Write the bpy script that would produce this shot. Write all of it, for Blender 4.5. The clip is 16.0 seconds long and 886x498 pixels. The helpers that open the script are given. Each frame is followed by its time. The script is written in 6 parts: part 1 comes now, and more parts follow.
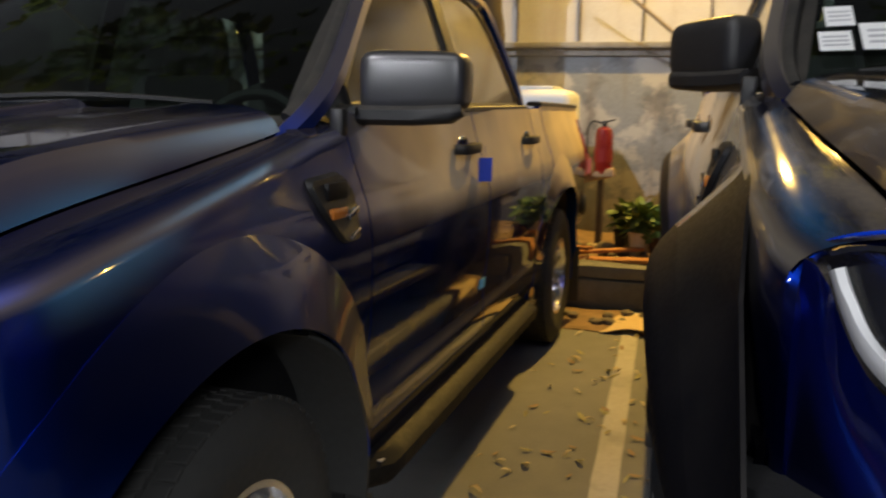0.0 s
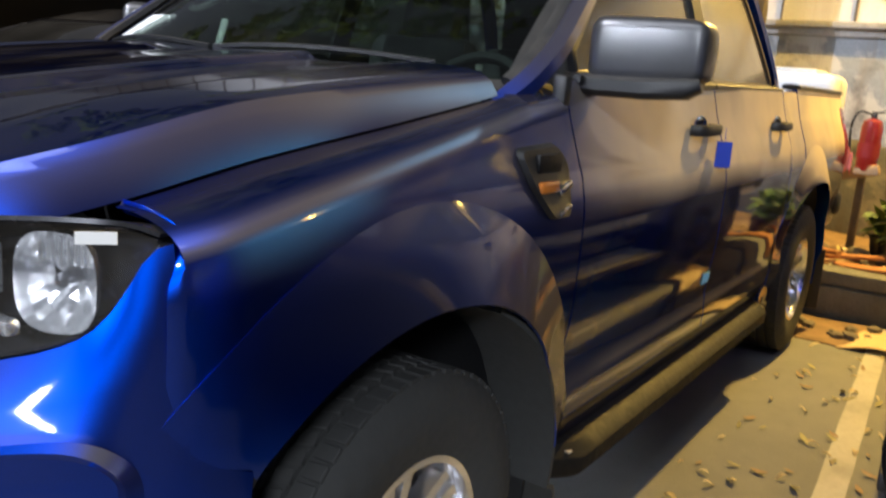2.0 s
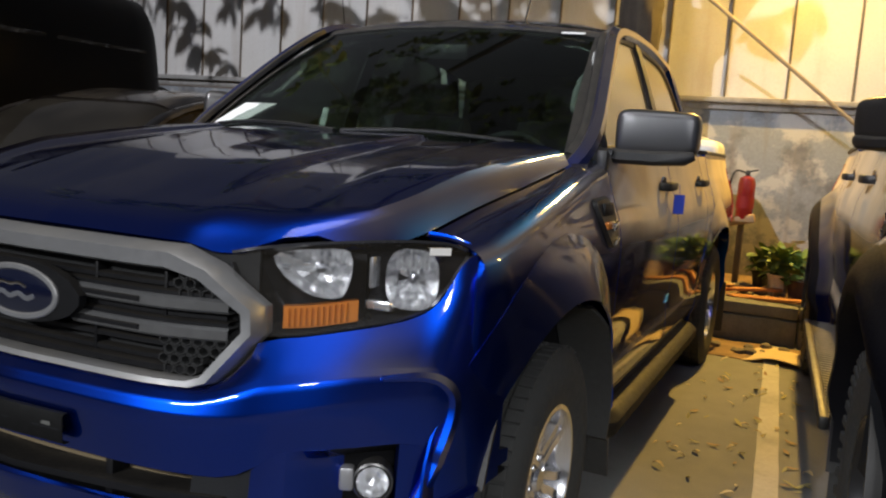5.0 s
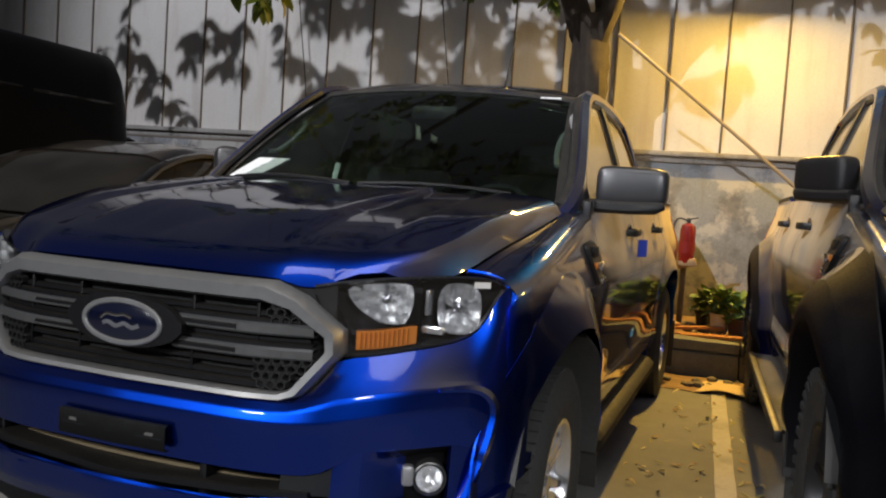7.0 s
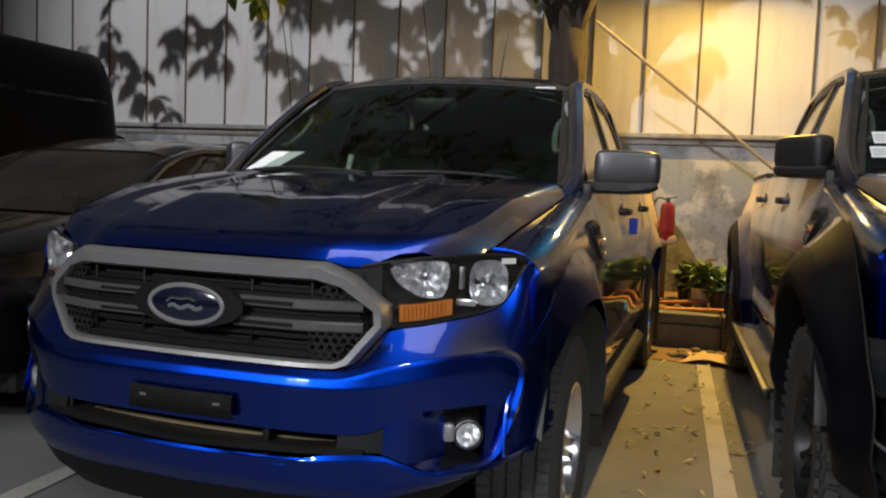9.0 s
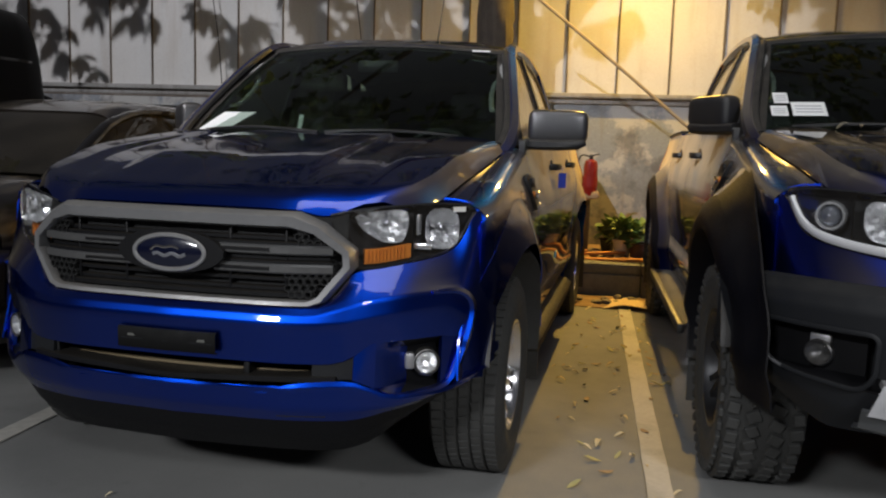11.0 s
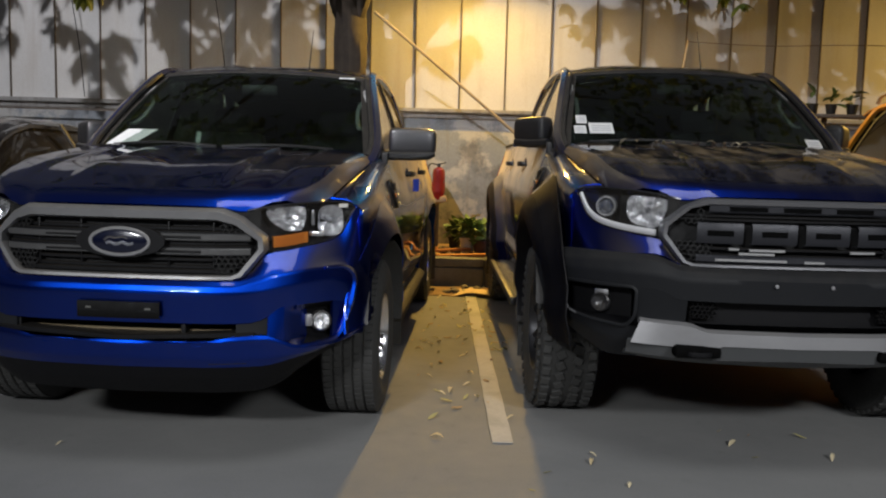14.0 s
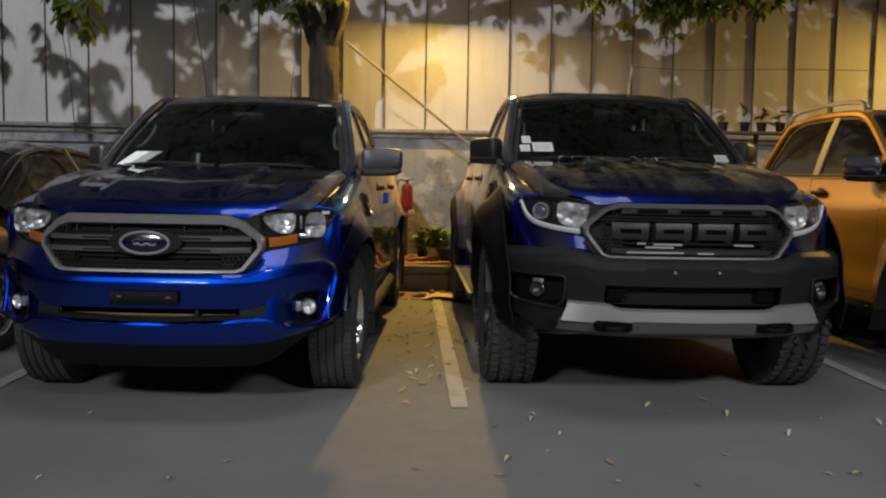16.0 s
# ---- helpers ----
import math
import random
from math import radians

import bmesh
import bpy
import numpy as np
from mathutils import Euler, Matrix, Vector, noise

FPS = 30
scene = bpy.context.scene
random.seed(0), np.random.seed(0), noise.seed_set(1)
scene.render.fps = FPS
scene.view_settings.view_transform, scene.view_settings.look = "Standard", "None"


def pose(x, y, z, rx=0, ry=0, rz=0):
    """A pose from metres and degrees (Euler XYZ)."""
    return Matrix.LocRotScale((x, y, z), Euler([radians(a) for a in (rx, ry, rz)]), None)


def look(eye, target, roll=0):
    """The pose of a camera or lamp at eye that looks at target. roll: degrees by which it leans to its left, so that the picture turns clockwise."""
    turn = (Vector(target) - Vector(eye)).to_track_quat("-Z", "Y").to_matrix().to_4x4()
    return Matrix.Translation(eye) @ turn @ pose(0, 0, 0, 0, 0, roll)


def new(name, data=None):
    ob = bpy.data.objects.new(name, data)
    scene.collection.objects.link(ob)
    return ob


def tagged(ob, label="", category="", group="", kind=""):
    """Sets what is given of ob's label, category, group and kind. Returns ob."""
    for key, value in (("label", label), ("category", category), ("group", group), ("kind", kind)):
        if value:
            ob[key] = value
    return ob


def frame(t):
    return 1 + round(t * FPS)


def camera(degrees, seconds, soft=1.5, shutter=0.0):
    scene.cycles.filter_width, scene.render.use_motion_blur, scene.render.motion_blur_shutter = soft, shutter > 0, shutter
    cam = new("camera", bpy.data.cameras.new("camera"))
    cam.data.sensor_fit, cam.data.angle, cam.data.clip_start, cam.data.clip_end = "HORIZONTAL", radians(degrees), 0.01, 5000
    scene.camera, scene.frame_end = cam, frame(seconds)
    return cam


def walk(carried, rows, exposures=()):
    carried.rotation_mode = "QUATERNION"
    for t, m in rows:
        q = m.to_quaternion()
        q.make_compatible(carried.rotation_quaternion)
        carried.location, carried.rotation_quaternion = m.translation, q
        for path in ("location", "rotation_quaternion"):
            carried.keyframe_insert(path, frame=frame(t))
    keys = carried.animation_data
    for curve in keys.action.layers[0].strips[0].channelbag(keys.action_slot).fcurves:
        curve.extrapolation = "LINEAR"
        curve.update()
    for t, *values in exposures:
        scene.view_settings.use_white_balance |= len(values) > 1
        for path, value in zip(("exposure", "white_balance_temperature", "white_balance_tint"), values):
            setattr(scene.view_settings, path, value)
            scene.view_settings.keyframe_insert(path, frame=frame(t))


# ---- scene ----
cam = camera(56.1, 16.0, soft=2.1, shutter=0.5)
PATH = [
    (0, (1.652, -1.281, 1.244), (1.053, 0.599, 0.915), 1.0),
    (0.5, (1.735, -1.231, 1.254), (0.893, 0.539, 0.857), -1.1),
    (1, (1.753, -1.207, 1.243), (0.791, 0.48, 0.765), -3.0),
    (1.5, (1.719, -1.199, 1.23), (0.709, 0.454, 0.735), 0.0),
    (2, (1.644, -1.163, 1.233), (0.569, 0.471, 0.817), 4.4),
    (2.5, (1.634, -1.256, 1.224), (0.519, 0.375, 0.912), 5.8),
    (3, (1.635, -1.4, 1.243), (0.53, 0.238, 0.932), 6.9),
    (5.5, (1.429, -2.261, 1.224), (0.673, -0.422, 1.01), 3.0),
    (6, (1.39, -2.38, 1.221), (0.671, -0.521, 1.057), 2.9),
    (6.5, (1.367, -2.448, 1.217), (0.679, -0.575, 1.073), 3.3),
    (7, (1.388, -2.534, 1.222), (0.701, -0.66, 1.098), 4.0),
    (7.5, (1.426, -2.717, 1.217), (0.737, -0.844, 1.082), 3.6),
    (8, (1.396, -2.779, 1.213), (0.72, -0.9, 1.085), 2.9),
    (10.5, (1.28, -2.955, 1.207), (0.782, -1.031, 0.982), 2.2),
    (11, (1.313, -3.105, 1.197), (0.87, -1.17, 0.958), 1.9),
    (11.5, (1.315, -3.197, 1.203), (0.929, -1.249, 0.966), 1.4),
    (12, (1.265, -3.297, 1.209), (0.964, -1.331, 0.996), 1.6),
    (12.5, (1.236, -3.441, 1.201), (1.041, -1.461, 1.005), 1.8),
    (13, (1.26, -3.604, 1.219), (1.114, -1.618, 1.032), 2.0),
    (13.5, (1.335, -3.849, 1.191), (1.209, -1.862, 0.995), 2.1),
    (14, (1.356, -3.993, 1.203), (1.266, -2.006, 0.995), 1.6),
    (14.5, (1.352, -4.178, 1.197), (1.259, -2.191, 0.988), 1.5),
    (15, (1.344, -4.388, 1.192), (1.275, -2.399, 0.994), 1.4),
    (15.5, (1.377, -4.544, 1.202), (1.325, -2.553, 1.026), 1.6),
    (16, (1.427, -4.765, 1.184), (1.404, -2.772, 1.02), 1.0),
]
walk(cam, [(t, look(eye, target, roll)) for t, eye, target, roll in PATH], exposures=[(0, 0.58, 6450, 10), (0.5, 0.86, 6350, 10), (1, 1.3, 6100, 10), (1.5, 1.5, 6000, 10), (2.5, 1.48, 5900, 10), (3.2, 1.42, 5900, 10), (5.5, 0.86, 6500, 10), (8, 0.78, 6500, 10), (10.5, 0.62, 6500, 10), (12.5, 0.6, 6500, 10), (14.5, 0.64, 6500, 10), (15.5, 0.54, 6500, 10), (16, 0.34, 6500, 10)])

# ---- light ----
world = bpy.data.worlds.new("night_sky")
scene.world = world
world.use_nodes = True
world.node_tree.nodes["Background"].inputs[0].default_value = (0.60, 0.62, 0.72, 1)
world.node_tree.nodes["Background"].inputs[1].default_value = 0.046
SODIUM, COOL = (1.0, 0.60, 0.11), (0.95, 0.97, 1.0)


def lamp(name, kind, place, target, watts, colour, size, spread=170):
    data = bpy.data.lights.new(name, kind)
    data.energy, data.color = watts, colour
    if kind == "SPOT":
        data.shadow_soft_size, data.spot_size, data.spot_blend = size, radians(spread), 0.6
    elif kind == "AREA":
        data.shape, data.size = "DISK", size
    else:
        data.shadow_soft_size = size
    ob = new(name, data)
    ob.matrix_world = look(place, target)
    return ob


# floodlight on the fence, street lamp before the lot, floodlight beyond the orange pickup, added unseen cool lights
# above and before the bays
lamp("fence_flood", "AREA", (1.30, 5.26, 3.80), (1.35, 2.2, 0.0), 148, SODIUM, 0.16)
lamp("street_light", "SPOT", (-4.0, -6.0, 9.0), (-0.9, 5.9, 2.9), 2700, (0.95, 0.94, 1.0), 0.06, 58)
lamp("far_flood", "AREA", (8.3, 5.35, 3.6), (7.4, 3.6, 0.6), 150, SODIUM, 0.20)
for place, watts in (((1.5, -1.7, 5.8), 15), ((-1.8, -9.6, 4.8), 29), ((5.8, -8.1, 4.7), 23)):
    cool_light = lamp("cool_area_light", "AREA", place, (0.4 * place[0] + 0.7, -1.0, 0.3), watts, COOL, 1.0)
    cool_light.data.shape, cool_light.data.size, cool_light.data.size_y = "RECTANGLE", 3.2 if place[1] > -8 else 1.6, 1.5 if place[1] > -8 else 0.5
    cool_light.data.spread = radians(110 if place[1] > -8 else 55)

# ---- materials ----
MATS = {}


class Nodes:
    """A material's node tree, with the few nodes used here."""

    def __init__(self, name):
        self.mat = bpy.data.materials.new(name)
        self.mat.use_nodes = True
        self.t = self.mat.node_tree
        self.bsdf = self.t.nodes["Principled BSDF"]
        self.out = self.t.nodes["Material Output"]

    def n(self, kind, **values):
        node = self.t.nodes.new(kind)
        for key, value in values.items():
            node.inputs[key.replace("_", " ")].default_value = value
        return node

    def link(self, a, b):
        self.t.links.new(a, b)

    def coord(self):
        return self.t.nodes.new("ShaderNodeTexCoord").outputs["Object"]

    def place(self):
        return self.t.nodes.new("ShaderNodeNewGeometry").outputs["Position"]

    def noise(self, where, scale, detail=4.0, rough=0.55, stretch=None):
        node = self.n("ShaderNodeTexNoise", Scale=scale, Detail=detail, Roughness=rough)
        if stretch:
            m = self.n("ShaderNodeMapping", Scale=stretch)
            self.link(where, m.inputs["Vector"])
            where = m.outputs["Vector"]
        self.link(where, node.inputs["Vector"])
        return node.outputs["Fac"]

    def ramp(self, fac, stops):
        node = self.t.nodes.new("ShaderNodeValToRGB")
        els = node.color_ramp.elements
        while len(els) < len(stops):
            els.new(0.5)
        for el, (at, col) in zip(els, stops):
            el.position, el.color = at, (*col, 1) if len(col) == 3 else col
        self.link(fac, node.inputs["Fac"])
        return node.outputs["Color"]

    def range(self, fac, a, b, lo=0.0, hi=1.0):
        node = self.t.nodes.new("ShaderNodeMapRange")
        for i, v in zip((1, 2, 3, 4), (a, b, lo, hi)):
            node.inputs[i].default_value = v
        self.link(fac, node.inputs[0])
        return node.outputs[0]

    def math(self, op, a, b):
        node = self.t.nodes.new("ShaderNodeMath")
        node.operation = op
        for i, v in enumerate((a, b)):
            if isinstance(v, (int, float)):
                node.inputs[i].default_value = v
            else:
                self.link(v, node.inputs[i])
        return node.outputs[0]

    def mix(self, fac, a, b):
        node = self.t.nodes.new("ShaderNodeMix")
        node.data_type = "RGBA"
        for i, v in ((0, fac), (6, a), (7, b)):
            if isinstance(v, (int, float)):
                node.inputs[i].default_value = v
            elif isinstance(v, tuple):
                node.inputs[i].default_value = (*v, 1)
            else:
                self.link(v, node.inputs[i])
        return node.outputs[2]

    def bump(self, height, strength, distance=0.01):
        node = self.n("ShaderNodeBump", Strength=strength, Distance=distance)
        self.link(height, node.inputs["Height"])
        self.link(node.outputs["Normal"], self.bsdf.inputs["Normal"])
        return node

    def base(self, value):
        if isinstance(value, tuple):
            self.bsdf.inputs["Base Color"].default_value = (*value, 1)
        else:
            self.link(value, self.bsdf.inputs["Base Color"])

    def put(self, **values):
        for key, value in values.items():
            key = key.replace("_", " ")
            if isinstance(value, (int, float)):
                self.bsdf.inputs[key].default_value = value
            elif isinstance(value, tuple):
                self.bsdf.inputs[key].default_value = (*value, 1)
            else:
                self.link(value, self.bsdf.inputs[key])
        return self


DUST = (0.60, 0.51, 0.37)


def plain(name, colour, rough=0.5, metal=0.0, grain=0.15, scale=30, bump=0.0, coat=0.0, dust=0.0, spec=0.5):
    """A surface with two scales of variation, and dust on what faces up."""
    if name in MATS:
        return MATS[name]
    m = Nodes(name)
    c = m.coord()
    fine, broad = m.noise(c, scale), m.noise(c, scale / 12, 3)
    dark = tuple(v * (1 - grain) for v in colour)
    light = tuple(min(1, v * (1 + grain)) for v in colour)
    col = m.mix(m.math("MULTIPLY", m.math("ADD", fine, broad), 0.5), dark, light)
    if dust:
        up = m.t.nodes.new("ShaderNodeSeparateXYZ")
        m.link(m.t.nodes.new("ShaderNodeNewGeometry").outputs["Normal"], up.inputs[0])
        fac = m.math("MULTIPLY", m.range(up.outputs[2], 0.0, 0.95), m.range(broad, 0.35, 0.65, 0.4 * dust, dust))
        col = m.mix(fac, col, DUST)
        m.put(Roughness=m.math("MAXIMUM", m.range(fine, 0.3, 0.7, rough * 0.85, rough * 1.15), m.math("MULTIPLY", fac, 0.9)))
    else:
        m.put(Roughness=m.range(fine, 0.3, 0.7, rough * 0.85, min(1, rough * 1.15)))
    m.base(col)
    m.put(Metallic=metal, Coat_Weight=coat, Specular_IOR_Level=spec)
    if bump:
        m.bump(fine, bump, 0.003)
    MATS[name] = m.mat
    return m.mat


def paint(name, colour, dust, metal=0.97, coat=1.0, rough=0.38, flakes=0.0, hazy=0.0, clinging=0.0, film=(0.03, 0.22)):
    """Metallic car paint under clear coat; a dull film of dust lies on top and sides, less on the front; its spread
    also paints in floodlit tone.
    """
    m = Nodes(name)
    c = m.coord()
    flake = m.noise(c, 700, 1)
    m.base(m.mix(flake, tuple(v * 0.85 for v in colour), tuple(v * 1.2 for v in colour)))
    geo = m.t.nodes.new("ShaderNodeNewGeometry")
    nrm = m.t.nodes.new("ShaderNodeSeparateXYZ")
    m.link(geo.outputs["Normal"], nrm.inputs[0])
    streak = m.noise(c, 3.0, 5, 0.58, (2.8, 0.6, 1.0))
    blotch = m.noise(c, 2.1, 3, 0.5)
    fine = m.noise(c, 90, 3)
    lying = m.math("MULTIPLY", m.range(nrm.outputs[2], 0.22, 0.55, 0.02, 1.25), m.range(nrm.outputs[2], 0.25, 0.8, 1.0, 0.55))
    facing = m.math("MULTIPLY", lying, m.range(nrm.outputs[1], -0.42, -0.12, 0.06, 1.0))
    soft = m.math("MULTIPLY", m.range(streak, 0.455, 0.60, 0.05, 1.0), m.range(blotch, 0.40, 0.60, 0.25, 1.0))
    soft = m.math("MULTIPLY", soft, m.range(fine, 0.2, 0.8, 0.7, 1.0))
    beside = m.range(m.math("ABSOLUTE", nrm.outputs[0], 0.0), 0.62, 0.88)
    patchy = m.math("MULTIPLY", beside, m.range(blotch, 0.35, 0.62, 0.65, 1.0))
    # dust on the upper doors, spread by facing to paint in the floodlight's cream
    floodlit_film = m.math("MULTIPLY", m.math("MULTIPLY", patchy, m.range(nrm.outputs[2], film[0], film[1], 0.0, 1.0)), m.range(nrm.outputs[1], -0.26, -0.10, 0.10, 1.0))
    fac = m.math("MULTIPLY", m.math("MULTIPLY", facing, soft), dust)
    along = m.t.nodes.new("ShaderNodeSeparateXYZ")
    m.link(c, along.inputs[0])
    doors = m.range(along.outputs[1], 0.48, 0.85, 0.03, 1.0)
    fac = m.math("MAXIMUM", fac, m.math("MULTIPLY", m.math("MULTIPLY", floodlit_film, doors), 0.95 * hazy))
    # dust on rounded shoulders and pillars, set by facing; adds their floodlit tan too
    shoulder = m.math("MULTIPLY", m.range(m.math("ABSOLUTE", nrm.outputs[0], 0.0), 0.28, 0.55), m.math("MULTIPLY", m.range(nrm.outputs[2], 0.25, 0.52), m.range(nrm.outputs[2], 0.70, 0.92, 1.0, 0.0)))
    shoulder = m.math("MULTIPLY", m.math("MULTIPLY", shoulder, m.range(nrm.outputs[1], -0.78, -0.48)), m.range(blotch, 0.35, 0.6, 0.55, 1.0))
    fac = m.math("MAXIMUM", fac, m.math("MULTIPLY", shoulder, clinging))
    m.put(Metallic=metal, Roughness=rough, Coat_Weight=coat, Coat_Roughness=m.range(blotch, 0.3, 0.7, 0.03, 0.10))
    m.bump(m.noise(c, 420, 2), 0.04, 0.001)
    under = m.bsdf.outputs[0]
    if flakes:
        sheen = m.t.nodes.new("ShaderNodeBsdfAnisotropic")
        sheen.distribution = "BECKMANN"
        sheen.inputs["Roughness"].default_value = flakes
        edge_on = m.t.nodes.new("ShaderNodeLayerWeight")
        edge_on.inputs["Blend"].default_value = 0.5
        glint = m.mix(flake, tuple(v * 1.0 for v in colour), tuple(v * 1.5 for v in colour))
        m.link(m.mix(m.math("MULTIPLY", m.math("POWER", edge_on.outputs["Facing"], 1.3), 0.97), glint, (0.0, 0.0, 0.0)), sheen.inputs["Color"])
        m.t.nodes.remove(m.bsdf)
        pigment = m.n("ShaderNodeBsdfDiffuse", Color=(*(v * 0.04 for v in colour), 1))
        basecoat = m.t.nodes.new("ShaderNodeAddShader")
        m.link(sheen.outputs[0], basecoat.inputs[0])
        m.link(pigment.outputs[0], basecoat.inputs[1])
        clear = m.n("ShaderNodeBsdfGlossy", Color=(0.86, 0.86, 0.86, 1))
        m.link(m.range(blotch, 0.3, 0.7, 0.03, 0.09), clear.inputs["Roughness"])
        haze = m.n("ShaderNodeBsdfGlossy", Color=(1, 0.94, 0.84, 1), Roughness=0.46)
        skin_mix = m.t.nodes.new("ShaderNodeMixShader")
        m.link(m.math("MULTIPLY", patchy, m.range(nrm.outputs[2], -0.02, 0.10, 0.02 * hazy, 0.25 * hazy)), skin_mix.inputs[0])
        m.link(clear.outputs[0], skin_mix.inputs[1])
        m.link(haze.outputs[0], skin_mix.inputs[2])
        skin = m.range(m.math("POWER", edge_on.outputs["Facing"], 3.4), 0.0, 1.0, 0.04, 0.94)
        coated = m.t.nodes.new("ShaderNodeMixShader")
        m.link(skin, coated.inputs[0])
        m.link(basecoat.outputs[0], coated.inputs[1])
        m.link(skin_mix.outputs[0], coated.inputs[2])
        under = coated.outputs[0]
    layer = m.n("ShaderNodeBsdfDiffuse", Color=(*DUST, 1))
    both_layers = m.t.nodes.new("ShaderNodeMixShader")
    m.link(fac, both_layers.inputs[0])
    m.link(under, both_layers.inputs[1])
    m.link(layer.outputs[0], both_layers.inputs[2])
    m.link(both_layers.outputs[0], m.out.inputs["Surface"])
    MATS[name] = m.mat
    return m.mat


def glass(name, tint, dust=0.0, clear=0.8, rough=0.02):
    """Thin pane: tinted see-through with a mirror-like skin, and a film of dust."""
    m = Nodes(name)
    m.t.nodes.remove(m.bsdf)
    see = m.n("ShaderNodeBsdfTransparent", Color=(*(v * clear for v in tint), 1))
    gloss = m.n("ShaderNodeBsdfGlossy", Color=(1, 1, 1, 1), Roughness=rough)
    edge_on = m.t.nodes.new("ShaderNodeLayerWeight")
    edge_on.inputs["Blend"].default_value = 0.5
    skin = m.range(m.math("POWER", edge_on.outputs["Facing"], 5.0), 0.0, 1.0, 0.035, 0.9)
    mixed = m.t.nodes.new("ShaderNodeMixShader")
    m.link(skin, mixed.inputs[0])
    m.link(see.outputs[0], mixed.inputs[1])
    m.link(gloss.outputs[0], mixed.inputs[2])
    top = mixed
    if dust:
        film = m.n("ShaderNodeBsdfDiffuse", Color=(0.40, 0.35, 0.27, 1))
        c = m.coord()
        fac = m.math("MULTIPLY", m.range(m.noise(c, 4.0, 5), 0.3, 0.7, 0.5, 1.0), m.range(m.noise(c, 70, 3), 0.2, 0.8, 0.7, 1.0))
        top = m.t.nodes.new("ShaderNodeMixShader")
        m.link(m.math("MULTIPLY", fac, dust), top.inputs[0])
        m.link(mixed.outputs[0], top.inputs[1])
        m.link(film.outputs[0], top.inputs[2])
    m.link(top.outputs[0], m.out.inputs["Surface"])
    MATS[name] = m.mat
    return m.mat


def glow(name, colour, strength):
    m = Nodes(name)
    m.base(colour)
    m.put(Emission_Color=colour, Emission_Strength=strength)
    MATS[name] = m.mat
    return m.mat


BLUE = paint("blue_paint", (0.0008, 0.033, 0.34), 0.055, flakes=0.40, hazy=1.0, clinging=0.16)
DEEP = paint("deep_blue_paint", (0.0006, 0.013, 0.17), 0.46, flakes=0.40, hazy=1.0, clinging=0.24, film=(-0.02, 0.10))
ORANGE = paint("orange_paint", (0.56, 0.27, 0.03), 0.12, 0.45)
BROWN = paint("dark_brown_paint", (0.018, 0.013, 0.011), 0.10)
BLACKP = paint("black_paint", (0.004, 0.004, 0.005), 0.01, 0.9, 0.0, 0.6)
BLACK = plain("black_plastic", (0.011, 0.011, 0.012), 0.5, grain=0.25, scale=160, bump=0.15, dust=0.07)
VALANCE = plain("black_valance", (0.005, 0.005, 0.006), 0.6, grain=0.2, scale=150, spec=0.2)
MATT = plain("charcoal_plastic", (0.012, 0.013, 0.015), 0.55, grain=0.2, scale=220, bump=0.25, dust=0.02, spec=0.22)
GRILLE = plain("grille_plastic", (0.006, 0.006, 0.007), 0.5, grain=0.3, scale=90, dust=0.03, spec=0.25)
RUBBER = plain("tyre_rubber", (0.042, 0.042, 0.040), 0.8, grain=0.3, scale=50, bump=0.3)
SILVER = plain("silver_grille_paint", (0.27, 0.27, 0.275), 0.46, 0.55, grain=0.15, scale=70, dust=0.25)
SKID = plain("satin_skid_plate", (0.37, 0.37, 0.38), 0.40, 0.6, grain=0.1, scale=80, dust=0.1)
ALLOY = plain("alloy_rim", (0.78, 0.78, 0.80), 0.17, 0.95, grain=0.08, scale=60)
DARKRIM = plain("dark_alloy_rim", (0.03, 0.03, 0.032), 0.4, 0.6, grain=0.2, scale=60)
CHROME = plain("chrome", (0.82, 0.82, 0.84), 0.10, 1.0, grain=0.05, scale=40)
MIRRORCAP = plain("mirror_cap_grey", (0.11, 0.11, 0.115), 0.36, 0.8, grain=0.06, scale=30, dust=0.12)
REFLECTOR = plain("lamp_reflector", (0.95, 0.95, 0.97), 0.22, 0.85, grain=0.08, scale=40)
TREAD = plain("ribbed_step_top", (0.52, 0.44, 0.32), 0.65, 0.0, grain=0.3, scale=40, bump=0.2)
SEAT = plain("seat_cloth", (0.022, 0.022, 0.024), 0.9, grain=0.25, scale=120)
AMBER = plain("amber_lens", (0.66, 0.21, 0.03), 0.2, grain=0.15, scale=80, coat=1.0)
REDLENS = plain("red_lens", (0.30, 0.01, 0.012), 0.2, grain=0.15, scale=80, coat=1.0)
BADGE = plain("badge_blue", (0.003, 0.005, 0.020), 0.2, grain=0.1, scale=60, coat=1.0)
PAPER = plain("white_paper", (0.80, 0.80, 0.78), 0.8, grain=0.05, scale=40)
TAGBLUE = plain("blue_tape", (0.03, 0.07, 0.55), 0.5, grain=0.1, scale=60)
TAPE = plain("pale_blue_tape", (0.15, 0.50, 0.75), 0.5, grain=0.1, scale=60)
WSCREEN = glass("windscreen_glass", (0.60, 0.72, 0.64), 0.004, 0.74)
SIDEGLASS = glass("dusty_side_glass", (0.50, 0.54, 0.50), 0.36, 0.75, 0.08)
FARGLASS = glass("tinted_glass", (0.16, 0.18, 0.17), 0.05, 0.6)
LENS = glass("clear_lens", (0.96, 0.97, 0.98), 0.02, 0.97)

FLARE = plain("dark_flare_plastic", (0.004, 0.004, 0.006), 0.5, grain=0.2, scale=120, dust=0.03, spec=0.14)
TRIMGREY = plain("pale_interior_trim", (0.30, 0.30, 0.29), 0.7, grain=0.1, scale=60)

# ---- mesh helpers ----


